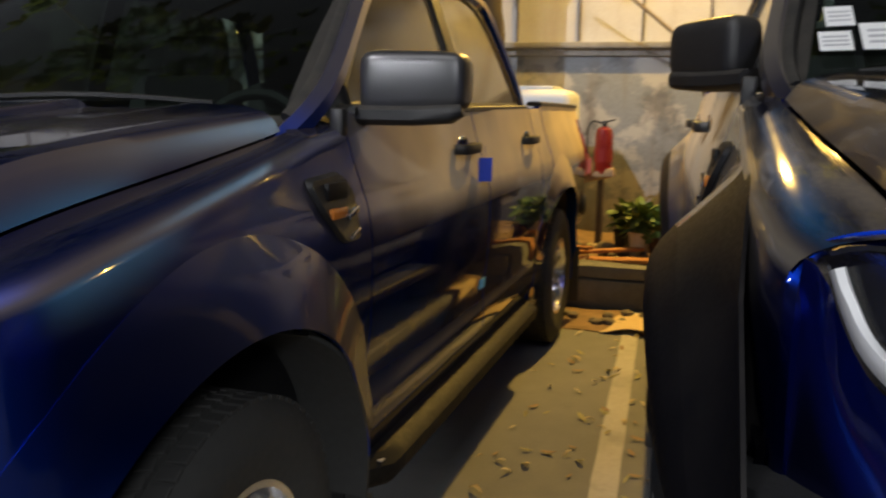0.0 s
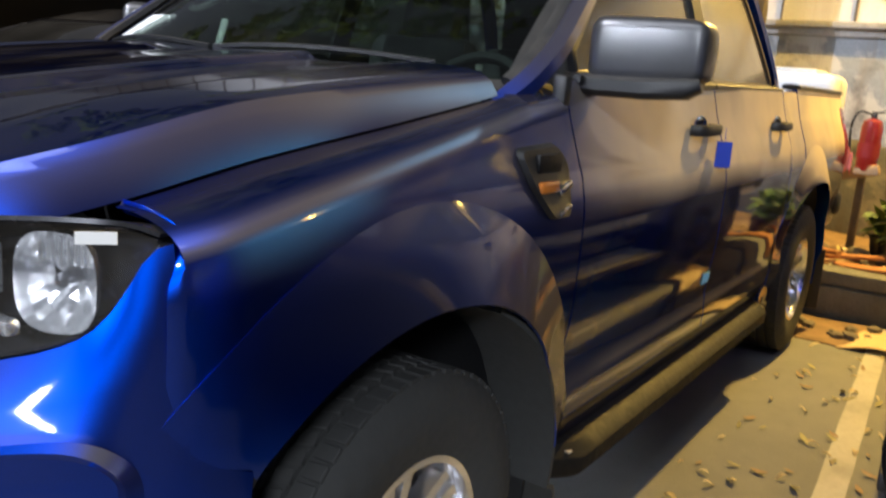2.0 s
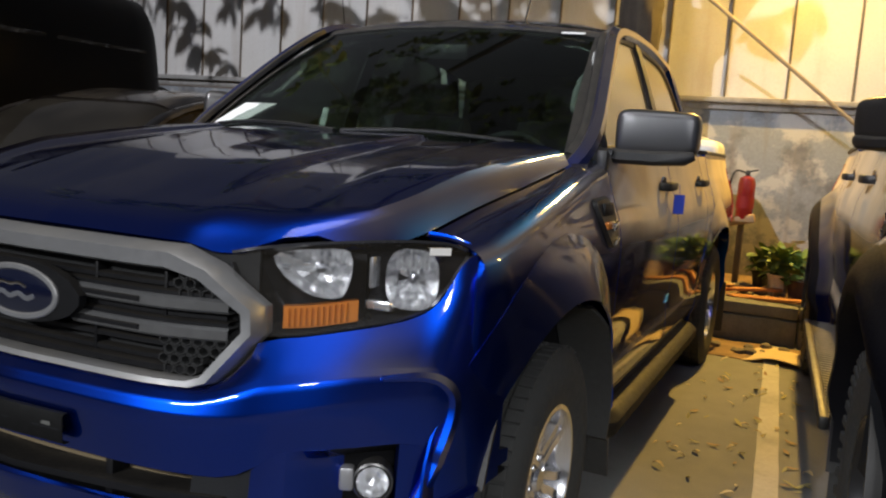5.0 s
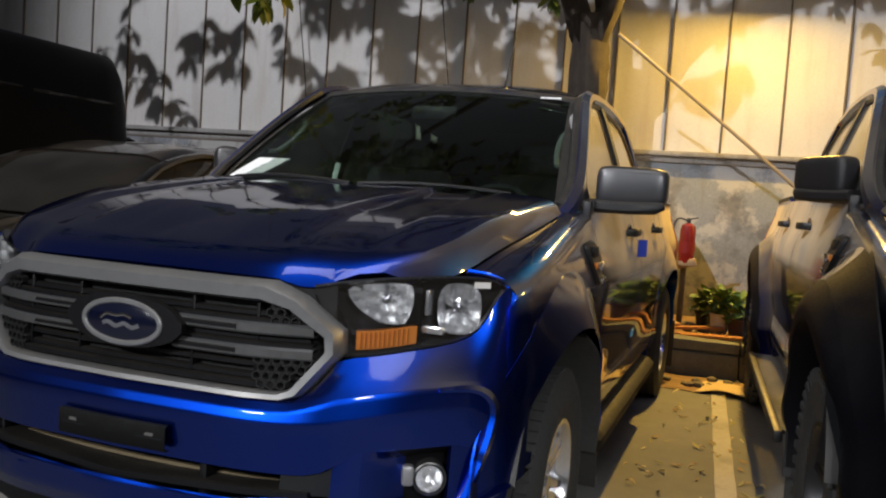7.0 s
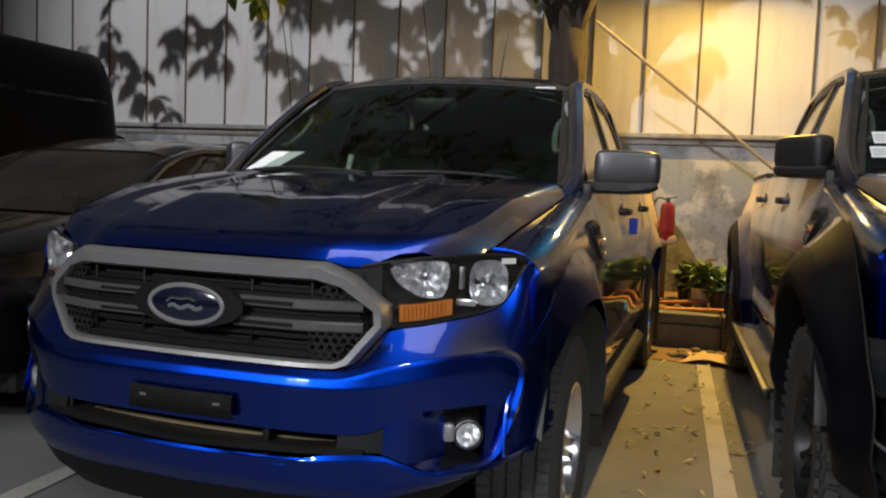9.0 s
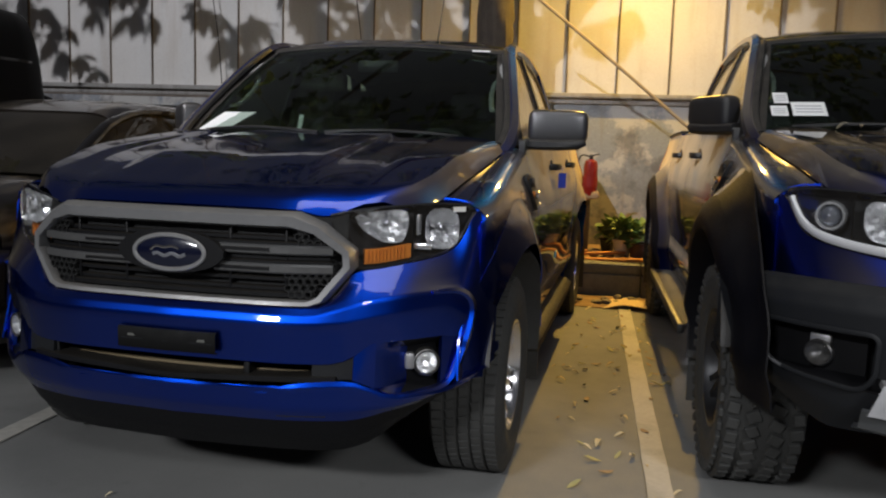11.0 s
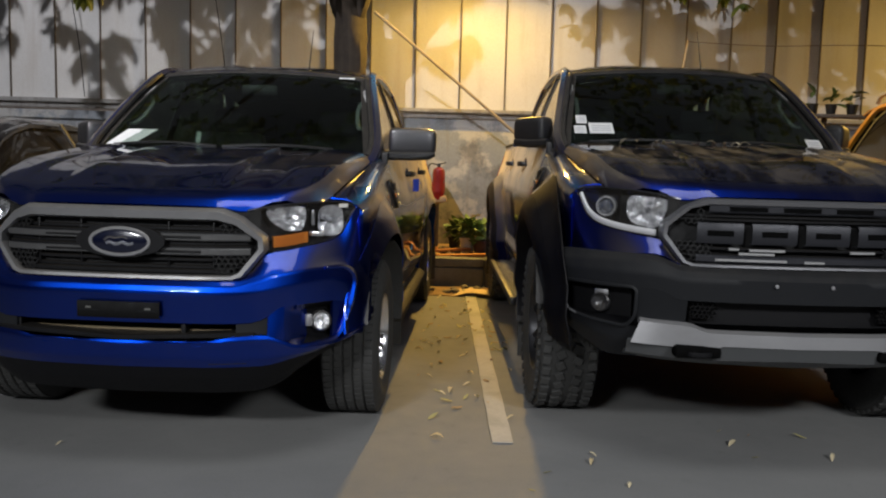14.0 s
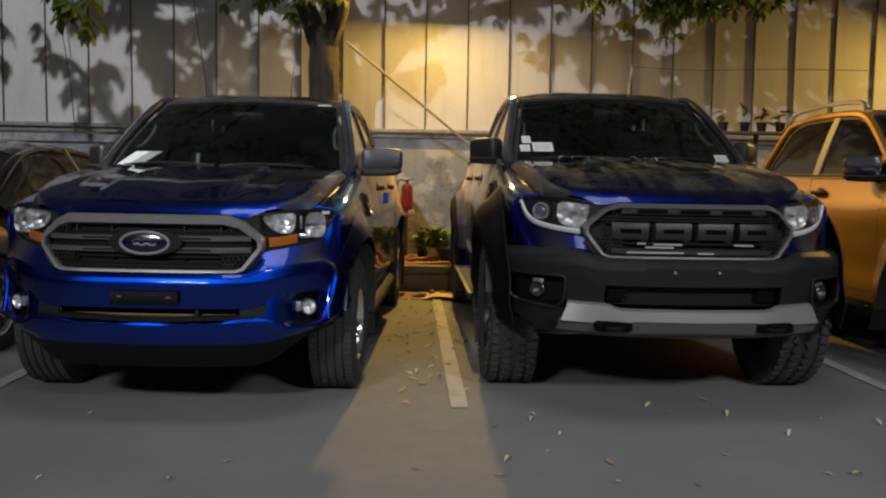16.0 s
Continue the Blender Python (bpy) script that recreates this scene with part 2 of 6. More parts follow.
def pchip(points):
    """A smooth curve through (t, value) pairs, without overshoot."""
    xs, ys = np.array([p[0] for p in points], float), np.array([p[1] for p in points], float)
    h, d = np.diff(xs), np.diff(ys) / np.diff(xs)
    m = np.zeros(len(xs))
    m[0], m[-1] = d[0], d[-1]
    for i in range(1, len(xs) - 1):
        m[i] = 0 if d[i - 1] * d[i] <= 0 else 2 * d[i - 1] * d[i] / (d[i - 1] + d[i])

    def value(x):
        x = min(max(float(x), xs[0]), xs[-1])
        i = min(int(np.searchsorted(xs, x, "right")) - 1, len(xs) - 2)
        t = (x - xs[i]) / h[i]
        return (ys[i] * (1 + 2 * t) * (1 - t) ** 2 + h[i] * m[i] * t * (1 - t) ** 2
                + ys[i + 1] * t * t * (3 - 2 * t) + h[i] * m[i + 1] * t * t * (t - 1))

    return value


def mesh(name, verts, faces, material, smooth=40):
    me = bpy.data.meshes.new(name)
    me.from_pydata([tuple(v) for v in verts], [], [tuple(f) for f in faces])
    me.validate()
    bm = bmesh.new()
    bm.from_mesh(me)
    bmesh.ops.recalc_face_normals(bm, faces=bm.faces)
    bm.to_mesh(me)
    bm.free()
    if material:
        me.materials.append(material)
    me.shade_smooth()
    me.set_sharp_from_angle(angle=radians(smooth))
    return me


def part(name, shape, material, parent=None, label="", smooth=40, at=None):
    """One mesh object from (verts, faces) under a thing or a part."""
    ob = new(name, mesh(name, shape[0], shape[1], material, smooth))
    if parent:
        ob.parent = parent
    if at is not None:
        ob.matrix_basis = at
    if label:
        tagged(ob, label)
    return ob


def thing(name, m, label, category, group="", kind=""):
    ob = new(name)
    ob.empty_display_size = 0.2
    ob.matrix_basis = m
    return tagged(ob, label, category, group, kind)


def join(*shapes):
    verts, faces = [], []
    for v, f in shapes:
        k = len(verts)
        verts += [tuple(p) for p in v]
        faces += [tuple(i + k for i in q) for q in f]
    return verts, faces


def moved(shape, m):
    return [tuple(m @ Vector(v)) for v in shape[0]], shape[1]


def flip(shape, s):
    """The shape, or its mirror image in x for s = -1."""
    return shape if s > 0 else ([(-v[0], v[1], v[2]) for v in shape[0]], [tuple(reversed(f)) for f in shape[1]])


def shell(grid, thick):
    """A sheet of points as a closed panel, thickened against its normals. grid: rows of points."""
    g = np.array(grid, float)
    nu, nv = g.shape[:2]
    du = np.gradient(g, axis=0) if nu > 2 else np.repeat((g[1:] - g[:-1]), 2, 0)[:nu]
    dv = np.gradient(g, axis=1) if nv > 2 else np.repeat((g[:, 1:] - g[:, :-1]), 2, 1)[:, :nv]
    nrm = np.cross(du, dv)
    nrm /= np.maximum(np.linalg.norm(nrm, axis=2, keepdims=True), 1e-9)
    verts = [*g.reshape(-1, 3), *(g - nrm * thick).reshape(-1, 3)]
    off = nu * nv
    faces = []
    for i in range(nu - 1):
        for j in range(nv - 1):
            a, b, c, d = i * nv + j, (i + 1) * nv + j, (i + 1) * nv + j + 1, i * nv + j + 1
            faces += [(a, b, c, d), (a + off, d + off, c + off, b + off)]
    rim = [(i * nv, (i + 1) * nv) for i in range(nu - 1)] + [((i + 1) * nv + nv - 1, i * nv + nv - 1) for i in range(nu - 1)]
    rim += [(j + 1, j) for j in range(nv - 1)] + [((nu - 1) * nv + j, (nu - 1) * nv + j + 1) for j in range(nv - 1)]
    faces += [(b, a, a + off, b + off) for a, b in rim]
    return verts, faces


def box(sx, sy, sz, bevel=0.01, at=(0, 0, 0), turn=(0, 0, 0), seg=2):
    """A block with rounded edges, centred at a place."""
    bm = bmesh.new()
    bmesh.ops.create_cube(bm, size=1, matrix=Matrix.Diagonal((sx, sy, sz, 1)))
    if bevel:
        bmesh.ops.bevel(bm, geom=bm.edges[:], offset=min(bevel, 0.49 * min(sx, sy, sz)), segments=seg, profile=0.5, affect="EDGES")
    m = pose(*at, *turn)
    verts = [tuple(m @ v.co) for v in bm.verts]
    faces = [tuple(v.index for v in f.verts) for f in bm.faces]
    bm.free()
    return verts, faces


def lathe(profile, n=48, axis="x"):
    """Turns (radius, along) pairs round an axis."""
    verts, faces, k = [], [], len(profile)
    for i in range(n):
        a = 2 * math.pi * i / n
        for r, h in profile:
            p = (h, r * math.cos(a), r * math.sin(a))
            verts.append(p if axis == "x" else (p[1], h, p[2]) if axis == "y" else (p[1], p[2], h))
    for i in range(n):
        for j in range(k - 1):
            a, b = i * k + j, (i + 1) % n * k + j
            faces.append((a, b, b + 1, a + 1))
    return verts, faces


def sweep(path, section, up=(0, 0, 1), closed=False, scale=None):
    """A section of (side, up) pairs drawn along a path of points; ends are capped."""
    pts = [Vector(p) for p in path]
    n, k, verts, faces = len(pts), len(section), [], []
    for i, p in enumerate(pts):
        a, b = (pts[i - 1], pts[(i + 1) % n]) if closed else (pts[max(i - 1, 0)], pts[min(i + 1, n - 1)])
        d = (b - a).normalized()
        u = Vector(up)
        side = d.cross(u).normalized()
        u = side.cross(d).normalized()
        f = scale[i] if scale else 1.0
        verts += [tuple(p + side * (s * f) + u * (h * f)) for s, h in section]
    for i in range(n if closed else n - 1):
        for j in range(k):
            a, b = i * k, (i + 1) % n * k
            faces.append((a + j, b + j, b + (j + 1) % k, a + (j + 1) % k))
    if not closed:
        faces += [tuple(range(k)), tuple((n - 1) * k + j for j in reversed(range(k)))]
    return verts, faces


def round_section(w, h, n=10):
    return [(w / 2 * math.copysign(abs(math.cos(a)) ** 0.6, math.cos(a)), h / 2 * math.copysign(abs(math.sin(a)) ** 0.6, math.sin(a)))
            for a in (2 * math.pi * (i + 0.5) / n for i in range(n))]


def smooth_path(points, n=6):
    """Catmull-Rom through the points."""
    p = [np.array(q, float) for q in points]
    p = [2 * p[0] - p[1], *p, 2 * p[-1] - p[-2]]
    out = []
    for i in range(1, len(p) - 2):
        for t in np.linspace(0, 1, n, endpoint=False):
            out.append(0.5 * (2 * p[i] + (p[i + 1] - p[i - 1]) * t + (2 * p[i - 1] - 5 * p[i] + 4 * p[i + 1] - p[i + 2]) * t * t
                              + (3 * p[i] - p[i - 1] - 3 * p[i + 1] + p[i + 2]) * t ** 3))
    return [tuple(q) for q in (*out, p[-2])]


# ---- pickup truck: x across, y backwards from the front axle, z up ----
PLAN = pchip([(-0.62, 0.822), (-0.45, 0.884), (-0.2, 0.902), (0.1, 0.905), (0.6, 0.908), (2.0, 0.908), (3.2, 0.898), (4.4, 0.850)])
SIDE = pchip([(0.38, -0.045), (0.48, -0.014), (0.60, -0.020), (0.74, -0.004), (0.93, 0.0), (1.02, -0.012), (1.08, -0.033), (1.16, -0.060), (1.27, -0.088)])
FASCIA = pchip([(0.0, -0.905), (0.3, -0.893), (0.5, -0.835), (0.65, -0.735), (0.75, -0.640), (0.815, -0.565), (0.85, -0.525)])
NOSE = pchip([(0.0, -0.960), (0.3, -0.948), (0.5, -0.905), (0.65, -0.820), (0.76, -0.705), (0.81, -0.638), (0.84, -0.585), (0.865, -0.525), (0.884, -0.460), (0.896, -0.400)])
WIDE = pchip([(0.0, -0.960), (0.3, -0.948), (0.5, -0.908), (0.65, -0.838), (0.76, -0.756), (0.86, -0.645), (0.93, -0.535), (0.97, -0.450), (0.995, -0.375)])
SHOULDER = pchip([(-0.62, 1.012), (-0.52, 1.035), (-0.3, 1.085), (0.0, 1.135), (0.30, 1.185), (0.52, 1.228)])
HOODSIDE = pchip([(-0.85, 0.50), (-0.62, 0.685), (-0.45, 0.725), (0.0, 0.758), (0.32, 0.768)])
HOODFRONT = pchip([(0.0, -0.880), (0.3, -0.868), (0.5, -0.815), (0.65, -0.705), (0.75, -0.56)])
CROWN = pchip([(-0.90, 1.010), (-0.86, 1.050), (-0.75, 1.090), (-0.4, 1.158), (0.0, 1.212), (0.35, 1.248)])
BELT = pchip([(0.4, 1.235), (1.5, 1.245), (2.95, 1.262)])
ARCH_R, ARCH_Z, FRONT, BASE = 0.455, 0.405, -0.06, 3.16


def flank(y, z):
    return PLAN(y) + SIDE(z)


def arch(y, yc, r=ARCH_R):
    d = abs(y - yc)
    return ARCH_Z + math.sqrt(max(r * r - d * d, 0.0)) if d < r else 0.0


def side_panel(y0, y1, low, top, n=20, k=14, thick=0.02, extra=0.0):
    grid = []
    for y in np.linspace(y0, y1, n):
        a, b = low(y), top(y)
        grid.append([(flank(y, z) + extra, y, z) for z in np.linspace(a, b, k)])
    return shell(grid, thick)


def fender(s):
    """Front fender: wheel arch below, rolled over to the hood's edge above."""
    ys = sorted({*np.linspace(-0.545, -0.515, 4), *np.linspace(-0.515, 0.395, 34), *np.linspace(0.395, 0.505, 5)})
    grid = []
    for y in ys:
        if y < -0.45:
            low = np.interp(y, [-0.545, -0.45], [0.70, arch(-0.45, FRONT)])
        else:
            low = max(arch(y, FRONT), 0.44)
        zs, top = SHOULDER(y) - 0.055, SHOULDER(y)
        row = [(flank(y, z), y, z) for z in np.linspace(low, zs, 16)]
        xe, xi = flank(y, zs), HOODSIDE(min(y, 0.32)) + 0.008 - 0.70 * max(0, y - 0.345)
        for a in np.linspace(0, math.pi / 2, 8)[1:]:
            row.append((xi + (xe - xi) * math.cos(a) ** 0.85, y, zs + (top - zs) * math.sin(a)))
        grid.append(row)
    front = grid[0]
    lean = [0.030 * min(max((z - 0.95) / 0.06, 0), 1) for x, y, z in front]
    grid[0] = [(x - 0.004, y + d, z) for (x, y, z), d in zip(front, lean)]
    grid[1] = [(x, y + d * 0.6, z) for (x, y, z), d in zip(grid[1], lean)]
    return flip(shell(grid, 0.012), s)


LIPZ = pchip([(0.0, 1.012), (0.36, 1.008), (0.43, 0.988), (0.47, 0.984), (0.53, 0.995), (0.65, 1.013), (0.76, 1.032)])


def hood():
    """Clamshell hood: rounded nose, raised middle, ridges, turned-down sides."""
    grid = []
    for u in np.linspace(-1, 1, 81):
        row = []
        a = abs(u)
        for v in [*np.linspace(0, 0.22, 14), *np.linspace(0.22, 1, 20)[1:]]:
            x = a * 0.768
            for _ in range(4):
                y = HOODFRONT(x) + (0.33 - 0.10 * (1 - min(x / 0.6, 1) ** 2) - HOODFRONT(x)) * v
                x = a * HOODSIDE(y)
            r = min(x / 0.76, 1.0)
            z = CROWN(y) - 0.020 * r ** 3.0
            back = min(max((v - 0.10) / 0.25, 0), 1)
            t = min(max((x - 0.30) / 0.035, 0), 1)
            z += 0.018 * back * (1 - t * t * (3 - 2 * t)) * (1 - 0.35 * min(max(0, 0.20 - x) / 0.20, 1))
            t = min(max((x - 0.50) / 0.05, 0), 1)
            z += 0.014 * back * t * t * (3 - 2 * t) * (1 - max(0, (r - 0.9) / 0.1))
            d = min(max((y - HOODFRONT(x)) / 0.42, 0), 1)
            lip = LIPZ(x)
            z = lip + max(z - lip, 0) * (1 - (1 - d) ** 2.2 * (1 - 0.55 * (1 - max(0.0, 1 - d / 0.26) ** 2)))
            s = max(y - HOODFRONT(x), 0.0)
            z += 0.017 * (1 - math.exp(-s / 0.012)) * math.exp(-s / 0.16)
            edge = min(max((a - 0.945) / 0.055, 0), 1)
            z += (SHOULDER(y) + 0.003 - z) * edge * edge * (0.4 + 0.6 * edge)
            row.append((math.copysign(x, u), y, z))
        grid.append(row)
    return shell(grid, 0.012)


def glazing(edge_a, edge_b, n=14, k=10, bow=(0, 0, 0), thick=0.005):
    """A bowed pane between two edges, given as curves over 0 to 1."""
    grid = []
    for u in np.linspace(0, 1, n):
        a, b = np.array(edge_a(u)), np.array(edge_b(u))
        grid.append([tuple(a + (b - a) * v + np.array(bow) * 4 * v * (1 - v)) for v in np.linspace(0, 1, k)])
    return shell(grid, thick)


def cabin_x(y, z):
    """Half width of the greenhouse."""
    t = (z - 1.24) / 0.50
    return 0.818 - 0.140 * t - 0.035 * t * t - 0.030 * min(max((y - 1.5) / 1.2, 0), 1)


ROOF = pchip([(1.05, 1.715), (1.25, 1.765), (1.6, 1.792), (2.1, 1.785), (2.55, 1.745), (2.66, 1.705)])
RAIL = [(0.748, 0.35, 1.165), (0.772, 0.46, 1.240), (0.765, 0.60, 1.335), (0.705, 0.90, 1.552), (0.655, 1.16, 1.698), (0.640, 1.45, 1.740), (0.630, 1.9, 1.746),
        (0.622, 2.25, 1.728), (0.632, 2.46, 1.688), (0.675, 2.62, 1.530), (0.722, 2.76, 1.340), (0.738, 2.84, 1.215)]


def wheel_mesh(r, w, rim_r, chunky):
    """Tyre, tread blocks and rim barrel for a wheel on the x axis, outer face towards +x."""
    h = w / 2
    prof = [(rim_r - 0.012, -h * 0.80), (rim_r + 0.012, -h * 0.92), (rim_r + 0.06, -h), (r - 0.075, -h * 1.02), (r - 0.03, -h * 0.95)]
    if chunky:
        prof += [(r - 0.017, -h * 0.85), (r - 0.014, 0), (r - 0.017, h * 0.85)]
    else:
        prof += [(r - 0.008, -h * 0.84)]
        for c in (-0.5, -0.17, 0.17, 0.5):
            x = c * h
            prof += [(r - 0.004, x - 0.006), (r - 0.012, x - 0.004), (r - 0.012, x + 0.004), (r - 0.004, x + 0.006)]
        prof += [(r - 0.008, h * 0.84)]
    prof += [(r - 0.03, h * 0.95), (r - 0.075, h * 1.02), (rim_r + 0.06, h), (rim_r + 0.012, h * 0.92), (rim_r - 0.012, h * 0.80), (rim_r - 0.012, -h * 0.80)]
    return lathe(prof, 72)


def tread(r, w, chunky):
    h, out, rnd = w / 2, [], random.Random(5)
    if chunky:
        n = 44
        for i in range(n):
            a = 360 / n * i
            for x, wx, off, lean in ((-0.74, 0.30, 0.0, 8), (-0.27, 0.34, 0.5, -24), (0.27, 0.34, 0.0, 24), (0.74, 0.30, 0.5, -8)):
                m = pose(0, 0, 0, a + off * 360 / n) @ pose(x * h, 0, r - 0.010, 0, 0, lean + rnd.uniform(-3, 3))
                out.append(moved(box(wx * h * rnd.uniform(0.85, 1.05), 0.040, 0.022, 0.003, seg=1), m))
            m = pose(0, 0, 0, a) @ pose(h * 0.97, 0, r - 0.045, 0, 12)
            out.append(moved(box(0.016, 0.030, 0.055, 0.003, seg=1), m))
    else:
        n = 66
        for i in range(n):
            a = 360 / n * i
            for x, wx, off, lean in ((-0.70, 0.30, 0.3, 4), (-0.335, 0.26, 0.0, 14), (0.0, 0.26, 0.6, 14), (0.335, 0.26, 0.0, 14), (0.70, 0.30, 0.3, 4)):
                m = pose(0, 0, 0, a + off * 360 / n) @ pose(x * h, 0, r - 0.005, 0, 0, lean)
                out.append(moved(box(wx * h, 0.027, 0.009, 0.0015, seg=1), m))
    return join(*out)


def rim_mesh(r, w):
    h = w / 2
    return lathe([(r, h * 0.84), (r + 0.004, h * 0.90), (r - 0.010, h * 0.90), (r - 0.022, h * 0.72), (r - 0.030, -h * 0.6), (r - 0.012, -h * 0.82), (r, -h * 0.82)], 60)


def hub_mesh(w):
    h = w / 2
    nuts = [moved(lathe([(0.0, 0.0), (0.010, 0.0), (0.010, 0.02), (0.0, 0.024)], 6), pose(h * 0.50, 0.057 * math.cos(k), 0.057 * math.sin(k))) for k in (2 * math.pi * i / 6 for i in range(6))]
    return join(lathe([(0.0, h * 0.70), (0.030, h * 0.70), (0.036, h * 0.62), (0.085, h * 0.58), (0.090, h * 0.30), (0.0, h * 0.25)], 36), *nuts)


def spoke_mesh(r, w):
    """One forked spoke."""
    h, out = w / 2, []
    for d in (-10.5, 10.5):
        sg = math.copysign(1, d)
        path = [(h * 0.52, 0.018 * sg, 0.070), (h * 0.60, 0.020 * sg, 0.13), (h * 0.66, (r - 0.02) * math.sin(radians(d)) * 0.8, (r + 0.055) * 0.68), (h * 0.68, (r - 0.015) * math.sin(radians(d)), (r - 0.015) * math.cos(radians(d)))]
        out.append(sweep(path, [(-0.017, -0.025), (0.017, -0.025), (0.012, 0.010), (-0.012, 0.010)], up=(1, 0, 0)))
    return join(*out)


WHEELS = {}


def wheel_at(root, place, r, w, rim_r, spokes, metal, text, chunky=False, tyre_text="black road tyre", treads=True):
    """Rim with spokes, hub and tyre under a vehicle; alike wheels share their meshes."""
    key = (r, w, rim_r, spokes, metal.name)
    if key not in WHEELS:
        WHEELS[key] = dict(rim=mesh("wheel", *rim_mesh(rim_r, w), metal, 30), spoke=mesh("spoke", *spoke_mesh(rim_r, w), metal, 30), hub=mesh("hub", *hub_mesh(w), metal, 30),
                           tyre=mesh("tyre", *wheel_mesh(r, w, rim_r, chunky), RUBBER, 30), tread=mesh("tread", *tread(r, w, chunky), RUBBER, 30),
                           disc=mesh("brake_disc", *lathe([(0.05, -0.02), (0.16, -0.02), (0.16, 0.0), (0.05, 0.0)], 30), plain("brake_steel", (0.12, 0.11, 0.10), 0.5, 0.8)))
    made = WHEELS[key]
    wheel = new("wheel", made["rim"])
    wheel.parent, wheel.matrix_basis = root, place
    tagged(wheel, text)
    for nm in ("hub", "tyre", "tread", "disc"):
        if nm == "tread" and not treads:
            continue
        ob = new("brake_disc" if nm == "disc" else nm, made[nm])
        ob.parent = wheel
        if nm == "tyre":
            tagged(ob, tyre_text)
        if nm == "tread":
            tagged(ob, kind="stuff")
    for i in range(spokes):
        ob = new("spoke", made["spoke"])
        ob.parent, ob.matrix_basis = wheel, pose(0, 0, 0, 360 / spokes * i)
    return wheel


def ring(outer, inner, depth, ridge, bend):
    """A frame between two outlines of (x, z) points; bend gives y at x."""
    loops = []
    for pts, d in ((outer, depth), (outer, 0.010), ([((a[0] * 0.75 + b[0] * 0.25), (a[1] * 0.75 + b[1] * 0.25)) for a, b in zip(outer, inner)], -ridge),
                   ([((a[0] * 0.15 + b[0] * 0.85), (a[1] * 0.15 + b[1] * 0.85)) for a, b in zip(outer, inner)], -ridge * 0.6), (inner, 0.012), (inner, depth)):
        loops.append([(x, bend(x) + d, z) for x, z in pts])
    n, verts, faces = len(outer), [], []
    for lp in loops:
        verts += lp
    for k in range(len(loops)):
        for i in range(n):
            a, b = k * n, (k + 1) % len(loops) * n
            faces.append((a + i, a + (i + 1) % n, b + (i + 1) % n, b + i))
    return verts, faces


def dense(outline, step=0.03):
    out = []
    for (x0, z0), (x1, z1) in zip(outline, outline[1:] + outline[:1]):
        n = max(1, int(math.hypot(x1 - x0, z1 - z0) / step))
        out += [(x0 + (x1 - x0) * i / n, z0 + (z1 - z0) * i / n) for i in range(n)]
    return out


def rounded(outline, r=0.03, n=5):
    """The outline with its corners rounded."""
    out, m = [], len(outline)
    for i, p in enumerate(outline):
        p, a, b = np.array(p), np.array(outline[i - 1]), np.array(outline[(i + 1) % m])
        da, db = (a - p), (b - p)
        ra, rb = min(r, np.linalg.norm(da) * 0.45), min(r, np.linalg.norm(db) * 0.45)
        pa, pb = p + da / np.linalg.norm(da) * ra, p + db / np.linalg.norm(db) * rb
        out += [tuple(pa * (1 - t) ** 2 + 2 * p * t * (1 - t) + pb * t * t) for t in np.linspace(0, 1, n)]
    return out


def grille_bend(x):
    return FASCIA(abs(x)) - 0.022


def honeycomb(cx, cz, w, h, y, cell, inside):
    """Hexagonal mesh in a corner of the grille."""
    out = []
    for i in range(int(w / cell) + 2):
        for j in range(int(h / (cell * 0.87)) + 2):
            x, z = cx - w / 2 + (i + 0.5 * (j % 2)) * cell, cz - h / 2 + j * cell * 0.87
            if inside(x, z):
                hexa = [(x + cell * 0.56 * math.cos(a), z + cell * 0.56 * math.sin(a)) for a in (math.pi / 6 + math.pi / 3 * q for q in range(6))]
                hole = [(x + cell * 0.40 * math.cos(a), z + cell * 0.40 * math.sin(a)) for a in (math.pi / 6 + math.pi / 3 * q for q in range(6))]
                out.append(ring(hexa, hole, 0.02, 0.0, lambda q: y(q)))
    return join(*out) if out else None


